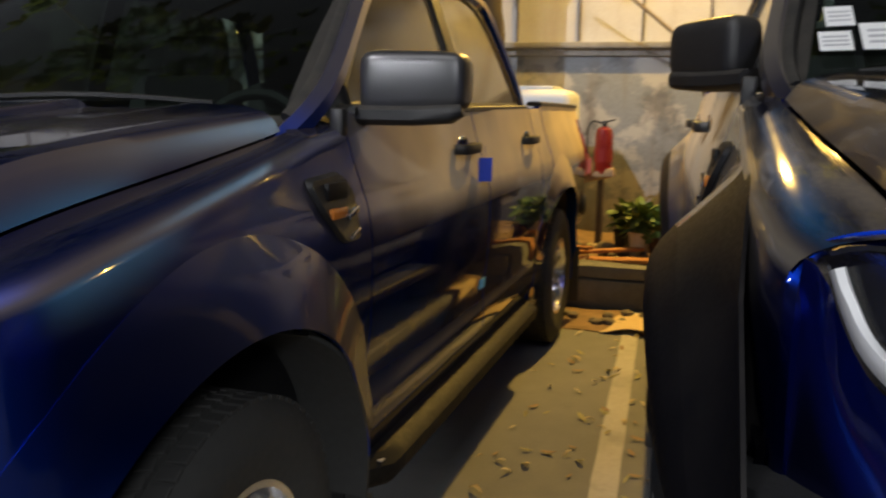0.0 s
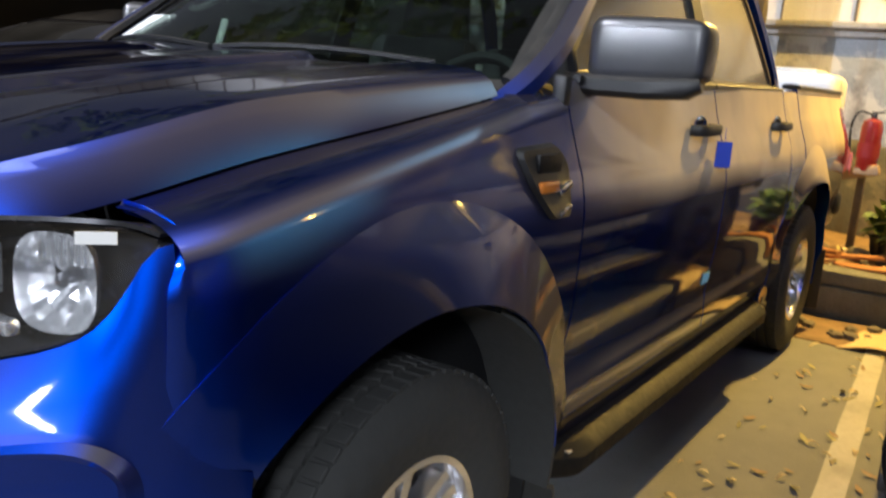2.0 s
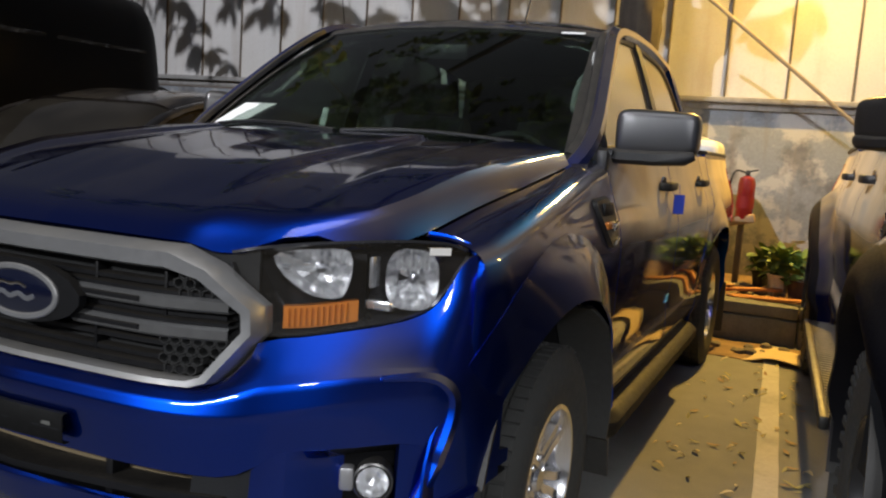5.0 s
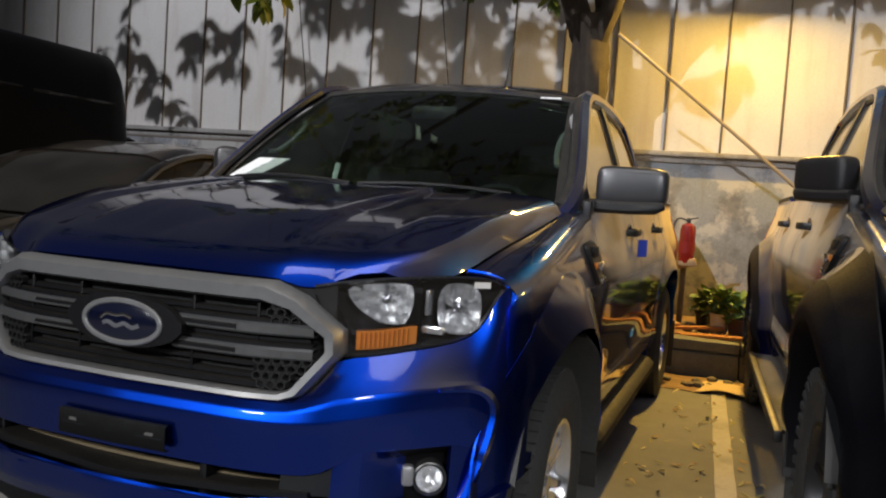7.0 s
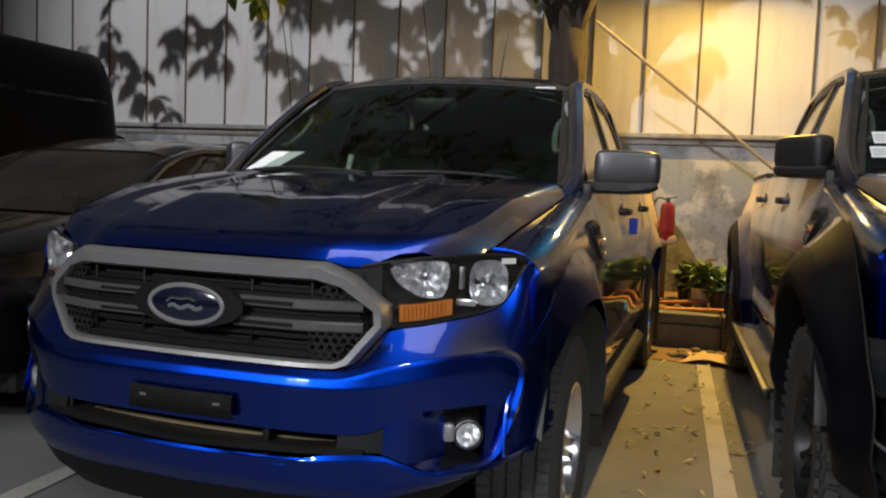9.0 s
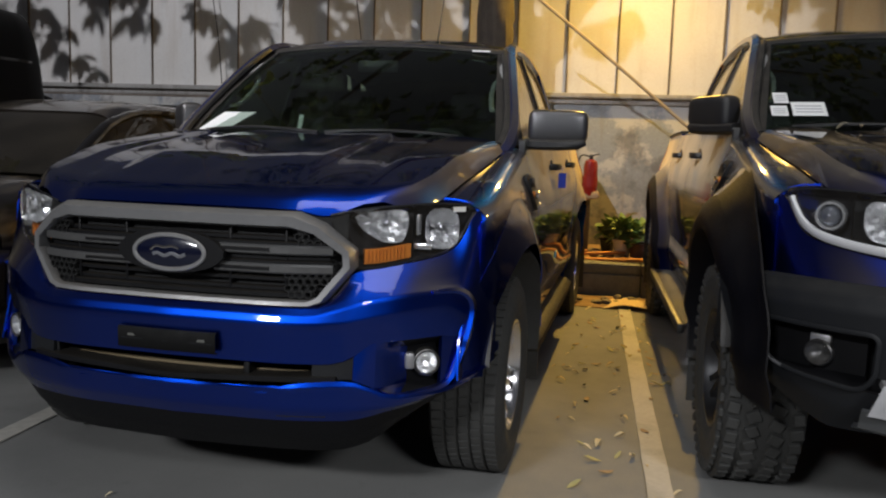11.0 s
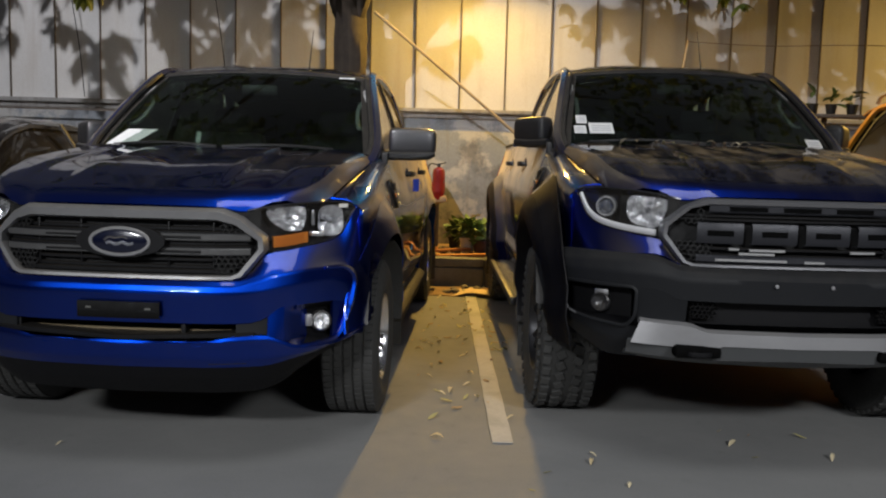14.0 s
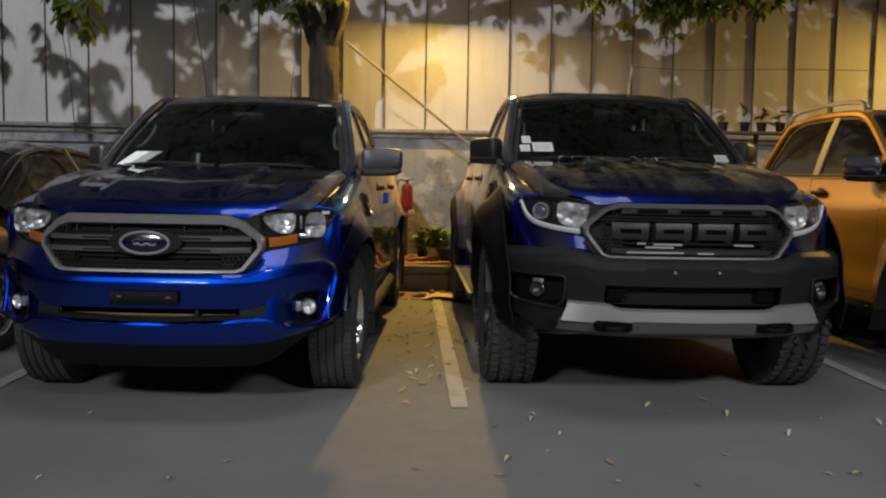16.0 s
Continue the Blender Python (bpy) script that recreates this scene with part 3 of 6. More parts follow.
def headlight(parent, s, rugged):
    """Headlamp set into the front corner: dark bowl, reflectors, amber lamp, clear cover."""
    xs = np.linspace(0.462, 0.828, 26)
    top = pchip([(0.46, 0.992), (0.52, 1.006), (0.63, 1.021), (0.74, 1.028), (0.80, 1.024), (0.83, 1.010)])
    low = pchip([(0.46, 0.980), (0.49, 0.905), (0.525, 0.838), (0.57, 0.840), (0.684, 0.861), (0.722, 0.869), (0.766, 0.888), (0.787, 0.909), (0.806, 0.950), (0.83, 1.006)])
    cover, bowl = [], []
    for x in xs:
        a, b = low(x), top(x)
        cover.append([(x, FASCIA(x) + 0.004 + 0.03 * (z - 0.87), z) for z in np.linspace(a, b, 9)])
        bowl.append([(x * 0.985, FASCIA(x) + 0.015 + 0.085 * min(1, 6 * min((z - a) / max(b - a, 0.01), (b - z) / max(b - a, 0.01)) + 0.05), z) for z in np.linspace(a, b, 15)])
    base = part("headlight", flip(shell(bowl, 0.006), s), plain("lamp_bowl", (0.050, 0.050, 0.056), 0.25, 0.6, grain=0.1, scale=40), parent, "clear headlight with chrome reflectors")

    def facets(cx, cz, outline, depth, name):
        """A chrome reflector of small tilted mirrors behind the given outline, with upright flutes in its upper half."""
        rng = random.Random(int(cx * 1000))
        n, rings = len(outline), ((1.0, 0.0), (0.92, 0.30), (0.74, 0.62), (0.52, 0.86), (0.26, 1.0), (0.10, 1.0))
        verts = []
        for x, z in outline:
            for q, (k, h) in enumerate(rings):
                j = 0.0055 if 0 < q < 5 else 0.0
                verts.append((x * k + rng.uniform(-j, j) * 0.5, depth * h + rng.uniform(-j, j), z * k + rng.uniform(-j, j) * 0.5))
        m_ = len(rings)
        faces = [(i * m_ + j, (i + 1) % n * m_ + j, (i + 1) % n * m_ + j + 1, i * m_ + j + 1) for i in range(n) for j in range(m_ - 1)]
        ang = math.degrees(math.atan2(FASCIA(cx + 0.03) - FASCIA(cx - 0.03), 0.06))
        m = pose(cx, FASCIA(cx) + 0.030, cz, 0, 0, ang * 0.55)
        top_z, wide = max(p[1] for p in outline), max(abs(p[0]) for p in outline)
        flutes = [box(0.005, 0.008, top_z * rng.uniform(0.35, 0.6), 0.0015, (x, depth * 0.42 + rng.uniform(-0.003, 0.003), top_z * 0.52), seg=1)
                  for x in np.linspace(-wide * 0.6, wide * 0.6, 8)]
        part(name, flip(moved(join((verts, faces), *flutes), m), s), REFLECTOR, base, "faceted chrome reflector", 4)
        part("bulb", flip(moved(lathe([(0.0, 0.012), (0.010, 0.015), (0.012, 0.04), (0.010, depth)], 12, "y"), m), s), plain("bulb_cap", (0.25, 0.25, 0.27), 0.2, 0.8), base)

    if rugged:
        ringm = pose(0.722, FASCIA(0.722) + 0.012, 0.952, 0, 0, 25)
        part("projector_ring", flip(moved(lathe([(0.033, 0.012), (0.035, -0.006), (0.042, -0.006), (0.046, 0.014), (0.033, 0.012)], 28, "y"), ringm), s), REFLECTOR, base, "chrome ring round the projector")
        part("projector", flip(moved(lathe([(0.0, -0.012), (0.018, -0.008), (0.030, 0.004), (0.034, 0.02)], 24, "y"), pose(0.722, FASCIA(0.722) + 0.016, 0.952, 0, 0, 25)), s),
             plain("projector_lens", (0.20, 0.21, 0.24), 0.06, 0.6, coat=1.0), base)
        wedge = rounded([(-0.095, 0.040), (-0.050, 0.050), (0.060, 0.058), (0.080, 0.040), (0.080, -0.020), (0.060, -0.056), (-0.030, -0.078), (-0.060, -0.060)], 0.016, 3)
        facets(0.575, 0.946, wedge, 0.045, "reflector")
        rim = smooth_path([(x, FASCIA(x) + 0.004, z) for x, z in ((0.545, 0.856), (0.62, 0.864), (0.69, 0.876), (0.745, 0.894), (0.782, 0.925), (0.802, 0.966), (0.814, 1.002))], 5)
        part("light_strip", flip(sweep(rim, round_section(0.016, 0.026, 8), up=(0.3, 0, 1)), s), plain("pale_light_guide", (0.72, 0.72, 0.73), 0.35, 0.1), base, "white daytime light strip")
    else:
        tall = [(0.054 * math.copysign(abs(math.cos(a)) ** 0.7, math.cos(a)), 0.063 * math.copysign(abs(math.sin(a)) ** 0.7, math.sin(a))) for a in (2 * math.pi * i / 24 for i in range(24))]
        facets(0.740, 0.953, tall, 0.055, "reflector")
        wedge = rounded([(-0.098, 0.022), (-0.055, 0.034), (0.030, 0.044), (0.064, 0.042), (0.068, 0.0), (0.052, -0.056), (-0.010, -0.056), (-0.070, -0.020)], 0.02, 3)
        facets(0.598, 0.970, wedge, 0.045, "reflector")
        amber = [[(x, FASCIA(x) + 0.030, z) for z in np.linspace(low(x) + 0.012, low(x) + 0.056 - 0.12 * max(0, x - 0.645), 5)] for x in np.linspace(0.545, 0.662, 8)]
        part("turn_signal", flip(shell(amber, 0.02), s), AMBER, base, "amber turn signal lens")
        ribs = [box(0.0025, 0.006, 0.036, 0.0, (x, FASCIA(x) + 0.027, low(x) + 0.034)) for x in np.linspace(0.555, 0.645, 11)]
        part("lens_rib", flip(join(*ribs), s), AMBER, base)
        part("divider", flip(box(0.010, 0.03, 0.062, 0.003, (0.677, FASCIA(0.677) + 0.048, 0.966)), s), plain("lamp_divider", (0.30, 0.30, 0.31), 0.3, 0.5), base)
        part("reflector_block", flip(box(0.058, 0.02, 0.020, 0.005, (0.690, FASCIA(0.690) + 0.040, 0.900)), s), REFLECTOR, base, "small chrome block")
    ob = part("cover", flip(shell(cover, 0.003), s), LENS, base, "clear plastic cover")
    ob.visible_shadow = False
    return base


def lamp_edge(x):
    """Inset that brings the bumper's top edge to the headlight."""
    return max(FASCIA(x) - NOSE(x) + 0.004, 0.003)


def fade(d):
    """An inset that dies out towards the wheel arch."""
    return lambda x: d * min(max((0.865 - x) / 0.085, 0), 1)


def bumper_strip(lines, xs, ks, nose=NOSE):
    """Rows of the front bumper; each line is (height over x, inset)."""
    grid = []
    for x in xs:
        row = []
        for (z0, d0), (z1, d1) in zip(lines, lines[1:]):
            for t in np.linspace(0, 1, ks, endpoint=False):
                z = z0(abs(x)) * (1 - t) + z1(abs(x)) * t
                d0, d1 = (d(abs(x)) if callable(d) else d for d in (d0, d1))
                row.append((x, nose(abs(x)) + d0 * (1 - t) + d1 * t, z))
        z0, d0 = lines[-1]
        d0 = d0(abs(x)) if callable(d0) else d0
        row.append((x, nose(abs(x)) + d0, z0(abs(x))))
        grid.append(row)
    return shell(grid, -0.015)


def pane_top_front(y):
    return pchip([(0.58, 1.285), (0.72, 1.395), (0.90, 1.525), (1.12, 1.648), (1.30, 1.692), (1.60, 1.708)])(y)


def pane_top_rear(y):
    return pchip([(1.60, 1.708), (2.10, 1.700), (2.28, 1.674), (2.38, 1.612), (2.50, 1.430), (2.58, 1.285)])(y)


def side_pane(y0, y1, top, n=18):
    rows = []
    for y in np.linspace(y0, y1, n):
        a, b = BELT(y) + 0.012, top(y)
        rows.append([(cabin_x(y, z) - 0.012, y, z) for z in np.linspace(a, max(b, a + 0.01), 8)])
    return rows


def outline_of(rows):
    return [r[0] for r in rows] + [rows[-1][-1]] + [r[-1] for r in reversed(rows)]


def pickup(name, m, body, label, rugged=False, rails=False, glass_side=None):
    """A double-cab pickup; rugged: the wide-arch model with a heavy black bumper."""
    root = thing(name, m, label, "pickup truck", "parked vehicles")
    lift = 0.085 if rugged else 0.0
    up = pose(0, 0, lift)
    glass_side = glass_side or SIDEGLASS

    def add(n, shape, material, parent=None, text="", smooth=40):
        """A part in the body's own height; parts of parts follow their parent."""
        return part(n, shape, material, parent or root, text, smooth, None if parent else up)

    # outer panels
    add("hood", hood(), body, text="dusty hood with raised ridges", smooth=30)
    for s in (1, -1):
        add("fender", fender(s), body)
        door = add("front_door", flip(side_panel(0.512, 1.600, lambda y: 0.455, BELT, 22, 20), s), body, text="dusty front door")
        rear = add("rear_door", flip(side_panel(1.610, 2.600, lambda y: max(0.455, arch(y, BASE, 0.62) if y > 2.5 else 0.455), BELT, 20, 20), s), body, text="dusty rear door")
        for d, yh in ((door, 1.395), (rear, 2.400)):
            zh = 1.120
            bar = sweep(smooth_path([(flank(yh, zh) + 0.004, yh - 0.10, zh), (flank(yh, zh) + 0.040, yh - 0.075, zh), (flank(yh, zh) + 0.042, yh + 0.06, zh + 0.002), (flank(yh, zh) + 0.004, yh + 0.09, zh)], 4), round_section(0.022, 0.034, 8))
            part("door_handle", flip(bar, s), BLACK, d)
            cup = moved(lathe([(0.0, -0.004), (0.035, 0.0), (0.052, 0.004), (0.055, 0.0)], 20), pose(flank(yh, zh), yh, zh) @ Matrix.Diagonal((1, 1.25, 0.75, 1)))
            part("handle_recess", flip(cup, s), body, d)
        part("belt_trim", flip(sweep([(cabin_x(y, BELT(y)) + 0.012, y, BELT(y) + 0.004) for y in np.linspace(0.56, 1.60, 10)], round_section(0.018, 0.022, 6)), s), BLACK, door)
        part("belt_trim", flip(sweep([(cabin_x(y, BELT(y)) + 0.012, y, BELT(y) + 0.004) for y in np.linspace(1.61, 2.68, 10)], round_section(0.018, 0.022, 6)), s), BLACK, rear)
        add("cab_corner", flip(side_panel(2.608, 2.895, lambda y: max(arch(y, BASE), 0.455), BELT, 12, 16), s), body)
        add("rocker_panel", flip(side_panel(0.47, 2.72, lambda y: 0.375, lambda y: 0.450, 10, 4), s), body)
        bed = add("bed_side", flip(side_panel(2.915, 4.380, lambda y: max(arch(y, BASE), 0.52), lambda y: 1.275, 40, 18, 0.05), s), body, text="dusty cargo bed side")
        part("bed_rail_cap", flip(sweep([(flank(y, 1.27) - 0.030, y, 1.284) for y in np.linspace(2.92, 4.37, 8)], round_section(0.085, 0.026, 8)), s), BLACK, bed)
        tail = [[(flank(y, z) + 0.004, y, z) for z in np.linspace(0.86, 1.20, 8)] for y in np.linspace(4.28, 4.40, 5)]
        add("tail_light", flip(shell(tail, 0.05), s), REDLENS)
        # added black block that hides the brightly lit front end of the door panel
        add("corner_blind", flip(box(0.034, 0.034, 0.075, 0.008, (0.824, 0.504, 1.208)), s), BLACK)
        # greenhouse
        path = smooth_path(RAIL, 6)
        add("pillar", flip(sweep(path, [(-0.034, -0.016), (-0.018, 0.018), (0.014, 0.022), (0.034, 0.004), (0.030, -0.020), (0.0, -0.028)], up=(0.55, -0.1, 0.83)), s), body, text="roof rail with front and rear pillars")
        # black strip over the pillar's inner half, put there for its shade
        shade_line = [(x - 0.020, y - 0.012, z + 0.004) for x, y, z in path if 0.42 < y < 1.14]
        add("pillar_shade_strip", flip(sweep(shade_line, round_section(0.044, 0.026, 8), up=(0.45, -0.5, 0.74)), s), BLACK)
        for rows, mat_name, owner in ((side_pane(0.60, 1.555, pane_top_front), "side_window", door), (side_pane(1.625, 2.570, pane_top_rear), "side_window", rear)):
            pane = part(mat_name, flip(shell(rows, 0.005), s), glass_side, owner, "dusty tinted side window")
            pane.visible_shadow = False
            edge = outline_of(rows)
            part("window_seal", flip(sweep(edge, round_section(0.026, 0.022, 6), up=(1, 0, 0.3), closed=True), s), BLACK, owner)
        post = [[(cabin_x(y, z) + 0.004, y, z) for z in np.linspace(1.24, 1.72, 8)] for y in (1.545, 1.575, 1.605, 1.645)]
        add("centre_pillar", flip(shell(post, 0.03), s), BLACK if not rails else SILVER)
        # wheel wells, arch lips
        for yc in (FRONT, BASE):
            liner = []
            for a in np.linspace(radians(-20), radians(168), 26):
                liner.append([(x, yc + 0.462 * math.cos(a), ARCH_Z + 0.462 * math.sin(a)) for x in (0.50, 0.62, 0.75, 0.985 if rugged else 0.885)])
            add("wheel_liner", flip(shell(liner, 0.01), s), BLACK)
            a0, a1 = (-18, 192) if yc > 1 else (-16, 184) if rugged else (-6, 172)
            lip = []
            for a in np.linspace(radians(a0), radians(a1), 40):
                row = []
                wide = 0.044 * min(max((2.45 - a) / 1.1, 0), 1)
                if rugged:
                    t = min(max((a - 1.75) / 1.3, 0), 1) if yc == FRONT else 0.0
                    wide = 0.104 * (1 - 0.45 * t * t * (3 - 2 * t))
                reach = 0.225 if rugged else 0.165
                for q in np.linspace(0, 1, 9):
                    rr = 0.452 + reach * q
                    y, z = yc + rr * math.cos(a), ARCH_Z + rr * math.sin(a)
                    row.append((flank(max(min(y, 4.4), -0.1 if rugged else -0.6), max(z, 0.40)) + (0.004 - 0.012 * q if rugged else 0.004 - 0.009 * q) + wide * (1 - max(0, q * 1.18 - 0.18) ** 2 * (3 - 2 * max(0, q * 1.18 - 0.18)) if rugged else (1 - q) * (1.15 - 0.15 * q)), y, z))
                if rugged or yc == BASE:
                    row.insert(0, (row[0][0] - (0.13 if rugged else 0.06), row[0][1], row[0][2]))
                lip.append(row)
            if rugged:
                upto = 22 if yc == FRONT else 40
                add("arch_swell", flip(shell([row[5:] for row in lip[:upto]], 0.006), s), body)
                # front of the swell in flare black: the fender's shade put into its colour
                if upto < 40:
                    add("dark_swell_end", flip(shell([row[5:] for row in lip[upto - 1:]], 0.006), s), FLARE)
                lip = [row[:6] for row in lip]
            add("wheel_arch_flare", flip(shell(lip, 0.006), s), FLARE if rugged else body, text="black plastic wheel arch flare" if rugged else "")
            if yc == FRONT and not rugged:
                drop_line = [(yc + 0.448 * math.cos(a), ARCH_Z + 0.448 * math.sin(a)) for a in np.linspace(radians(62), radians(-6), 14)] + [(0.420, 0.34), (0.445, 0.27), (0.475, 0.205)]
                strip = [[(x - 0.03 * max(0, 3 - i) / 3 - 0.012 * max(0, i - 10) / 6, y, z) for x in (0.79, 0.84, 0.89, 0.930, 0.950)] for i, (y, z) in enumerate(drop_line)]
                add("mud_flap", flip(shell(strip, 0.012), s), RUBBER, text="black rubber mud flap that follows the wheel arch")
            else:
                out = 0.03 if rugged else 0.0
                add("mud_flap", flip(moved(box(0.20, 0.012, 0.40 if yc == FRONT else 0.34, 0.005), pose(0.838 + out, yc + 0.500, 0.285 - 0.5 * lift, -6 if yc == FRONT else 4)), s), RUBBER)
        trim_path = smooth_path([(0.735, 0.50, 1.235), (0.705, 0.72, 1.385), (0.655, 0.96, 1.560), (0.610, 1.18, 1.672)], 5)
        trim = add("pillar_trim", flip(sweep(trim_path, round_section(0.055, 0.030, 8), up=(0.5, -0.3, 0.8)), s), TRIMGREY, text="pale grey plastic pillar trim")
        grab = smooth_path([(0.672, 0.72, 1.375), (0.640, 0.76, 1.385), (0.618, 0.86, 1.452), (0.618, 0.93, 1.508), (0.642, 0.965, 1.55)], 5)
        part("grab_handle", flip(sweep(grab, round_section(0.024, 0.020, 8)), s), TRIMGREY, trim)
    add("headliner", shell([[(x, y, ROOF(y) - 0.06 - 0.05 * abs(x / 0.6) ** 3) for y in np.linspace(1.14, 2.60, 8)] for x in np.linspace(-0.60, 0.60, 9)], 0.008), TRIMGREY)
    # roof, windscreen, rear window
    roof = []
    for u in np.linspace(-1, 1, 25):
        roof.append([(u * 0.640, y, ROOF(y) - 0.045 * abs(u) ** 2.6 + (0.006 if 0.3 < abs(u) < 0.8 and 1.3 < y < 2.5 else 0)) for y in np.linspace(1.07 - 0.0, 2.66, 20)])
    for i, u in enumerate(np.linspace(-1, 1, 25)):
        roof[i] = [(x, y + 0.075 * u * u * (1 if y < 1.3 else 0) * (1.3 - y) / 0.23, z) for x, y, z in roof[i]]
    add("roof", shell(roof, 0.012), body)

    def ws_low(u):
        x = (2 * u - 1) * 0.772
        return (x, 0.215 + 0.24 * (x / 0.755) ** 2, 1.228 - 0.012 * (x / 0.755) ** 2)

    def ws_top(u):
        x = (2 * u - 1) * 0.636
        return (x, 1.075 + 0.075 * (x / 0.62) ** 2, 1.712 - 0.030 * (x / 0.62) ** 2)

    pane = add("windscreen", glazing(ws_low, ws_top, 22, 10, (0, -0.012, 0.018)), WSCREEN, text="dark windscreen reflecting leaves")
    pane.visible_shadow = False
    band = [[tuple(np.array(ws_low(u)) + (np.array(ws_top(u)) - np.array(ws_low(u))) * v + np.array((0, -0.012, 0.018)) * 4 * v * (1 - v) + np.array((0, 0.006, -0.006))) for v in (0.955, 0.97, 0.985, 1.0)] for u in np.linspace(0.01, 0.99, 16)]
    part("sun_band", shell(band, 0.002), BLACK, pane)
    for u0, u1 in ((0.0, 0.035), (0.965, 1.0)):
        frit = [[tuple(np.array(ws_low(u)) + (np.array(ws_top(u)) - np.array(ws_low(u))) * v + np.array((0, -0.012, 0.018)) * 4 * v * (1 - v) + np.array((0, -0.002, 0.003))) for v in np.linspace(0, 1, 8)] for u in np.linspace(u0, u1, 3)]
        part("screen_border", shell(frit, 0.002), BLACK, pane)
    # black strip over the roof's front edge, put there for its shade
    header = [tuple(np.array(ws_top(u)) + np.array((0, 0.008, 0.004))) for u in np.linspace(0.01, 0.99, 20)]
    add("header_shade_strip", sweep(header, round_section(0.060, 0.022, 8), up=(0, -0.5, 0.85)), BLACK)
    cowl = [[(x, 0.19 + 0.24 * (x / 0.755) ** 2 + d, 1.225 + h) for d, h in ((-0.01, -0.02), (0.02, 0.0), (0.06, -0.008), (0.10, -0.05))] for x in np.linspace(-0.76, 0.76, 20)]
    add("cowl", shell(cowl, 0.01), BLACK)
    for x0, x1 in ((-0.62, -0.02), (0.02, 0.56)):
        arm = [(x0 + (x1 - x0) * t, ws_low((x0 + (x1 - x0) * t) / 1.51 + 0.5)[1] + 0.02 + 0.02 * t, 1.252 + 0.014 * math.sin(math.pi * t)) for t in np.linspace(0, 1, 8)]
        add("wiper", sweep(arm, round_section(0.016, 0.012, 6)), BLACK)
    add("rear_window", glazing(lambda u: ((2 * u - 1) * 0.70, 2.83, 1.27), lambda u: ((2 * u - 1) * 0.60, 2.64, 1.69), 8, 4), FARGLASS)
    add("cab_back", shell([[(x, 2.86, z) for z in (0.55, 0.9, 1.26)] for x in np.linspace(-0.72, 0.72, 6)], 0.03), body)
    # nose: radiator, grille, lamps
    add("radiator", shell([[(x, -0.72 + 0.12 * x * x, z) for z in (0.36, 0.7, 1.0)] for x in np.linspace(-0.66, 0.66, 8)], 0.02), GRILLE)
    octo = [(-0.375, 1.004), (0.375, 1.004), (0.445, 0.972), (0.530, 0.898), (0.532, 0.845), (0.452, 0.742), (0.415, 0.730), (-0.415, 0.730), (-0.452, 0.742), (-0.532, 0.845), (-0.530, 0.898), (-0.445, 0.972)]
    inner = [(-0.355, 0.956), (0.355, 0.956), (0.420, 0.940), (0.498, 0.882), (0.501, 0.850), (0.430, 0.758), (0.405, 0.748), (-0.405, 0.748), (-0.430, 0.758), (-0.501, 0.850), (-0.498, 0.882), (-0.420, 0.940)]
    if rugged:
        inner = [(x * 1.012, z + (0.022 if z > 0.93 else 0.004 if z > 0.8 else -0.004)) for x, z in inner]
    grille = add("grille", ring(dense(octo), [p for a, b in zip(inner, inner[1:] + inner[:1]) for p in [(a[0] + (b[0] - a[0]) * i / k, a[1] + (b[1] - a[1]) * i / k) for k in [max(1, int(math.hypot(*(np.array(octo[(inner.index(a) + 1) % 12]) - np.array(octo[inner.index(a)]))) / 0.03))] for i in range(k)]], 0.045, 0.010, grille_bend),
                 SILVER if not rugged else plain("grey_grille_frame", (0.20, 0.20, 0.21), 0.4, 0.5, grain=0.1, scale=70), text="silver octagonal grille frame" if not rugged else "grey grille frame with dark blocks")
    back = [[(x, grille_bend(x) + 0.055, z) for z in (0.735, 0.80, 0.87, 0.94, 1.0)] for x in np.linspace(-0.50, 0.50, 17)]
    part("grille_backing", shell(back, 0.01), plain("grille_dark", (0.006, 0.006, 0.0065), 0.7), grille)

    def bar(x0, x1, z, h, d=0.0, dep=0.03):
        rows = [[(x, grille_bend(x) + d + o, z + q * h / 2) for q, o in ((-1, dep), (-1, 0.004), (-0.7, 0.0), (0.7, 0.0), (1, 0.004), (1, dep))] for x in np.linspace(x0, x1, 12)]
        return shell(rows, -0.002)

    if rugged:
        for z in (0.935, 0.920, 0.806, 0.778):
            part("grille_slat", bar(-0.47, 0.47, z, 0.008, 0.018, 0.02), GRILLE, grille)
        part("upper_bar", bar(-0.36, 0.36, 0.966, 0.032, 0.004), plain("grey_block", (0.028, 0.029, 0.035), 0.45, 0.3, grain=0.1, scale=60), grille, "dark grey bar with three slots")
        for x in (-0.21, 0.0, 0.21):
            part("slot", bar(x - 0.074, x + 0.074, 0.965, 0.019, 0.001, 0.01), plain("slot_black", (0.003, 0.003, 0.003), 0.8, spec=0.05), grille)
        for x in (-0.315, -0.105, 0.105, 0.315):
            part("block", bar(x - 0.088, x + 0.088, 0.868, 0.078, -0.004), plain("grey_block", (0.028, 0.029, 0.035), 0.45, 0.3), grille, "dark grey plain block")
            part("block_slot", bar(x - 0.050, x + 0.050, 0.868, 0.026, -0.006, 0.01), plain("slot_black", (0.003, 0.003, 0.003), 0.8, spec=0.05), grille)
        part("lower_bar", bar(-0.40, 0.40, 0.765, 0.026, 0.004), plain("grey_block", (0.028, 0.029, 0.035), 0.45, 0.3), grille)
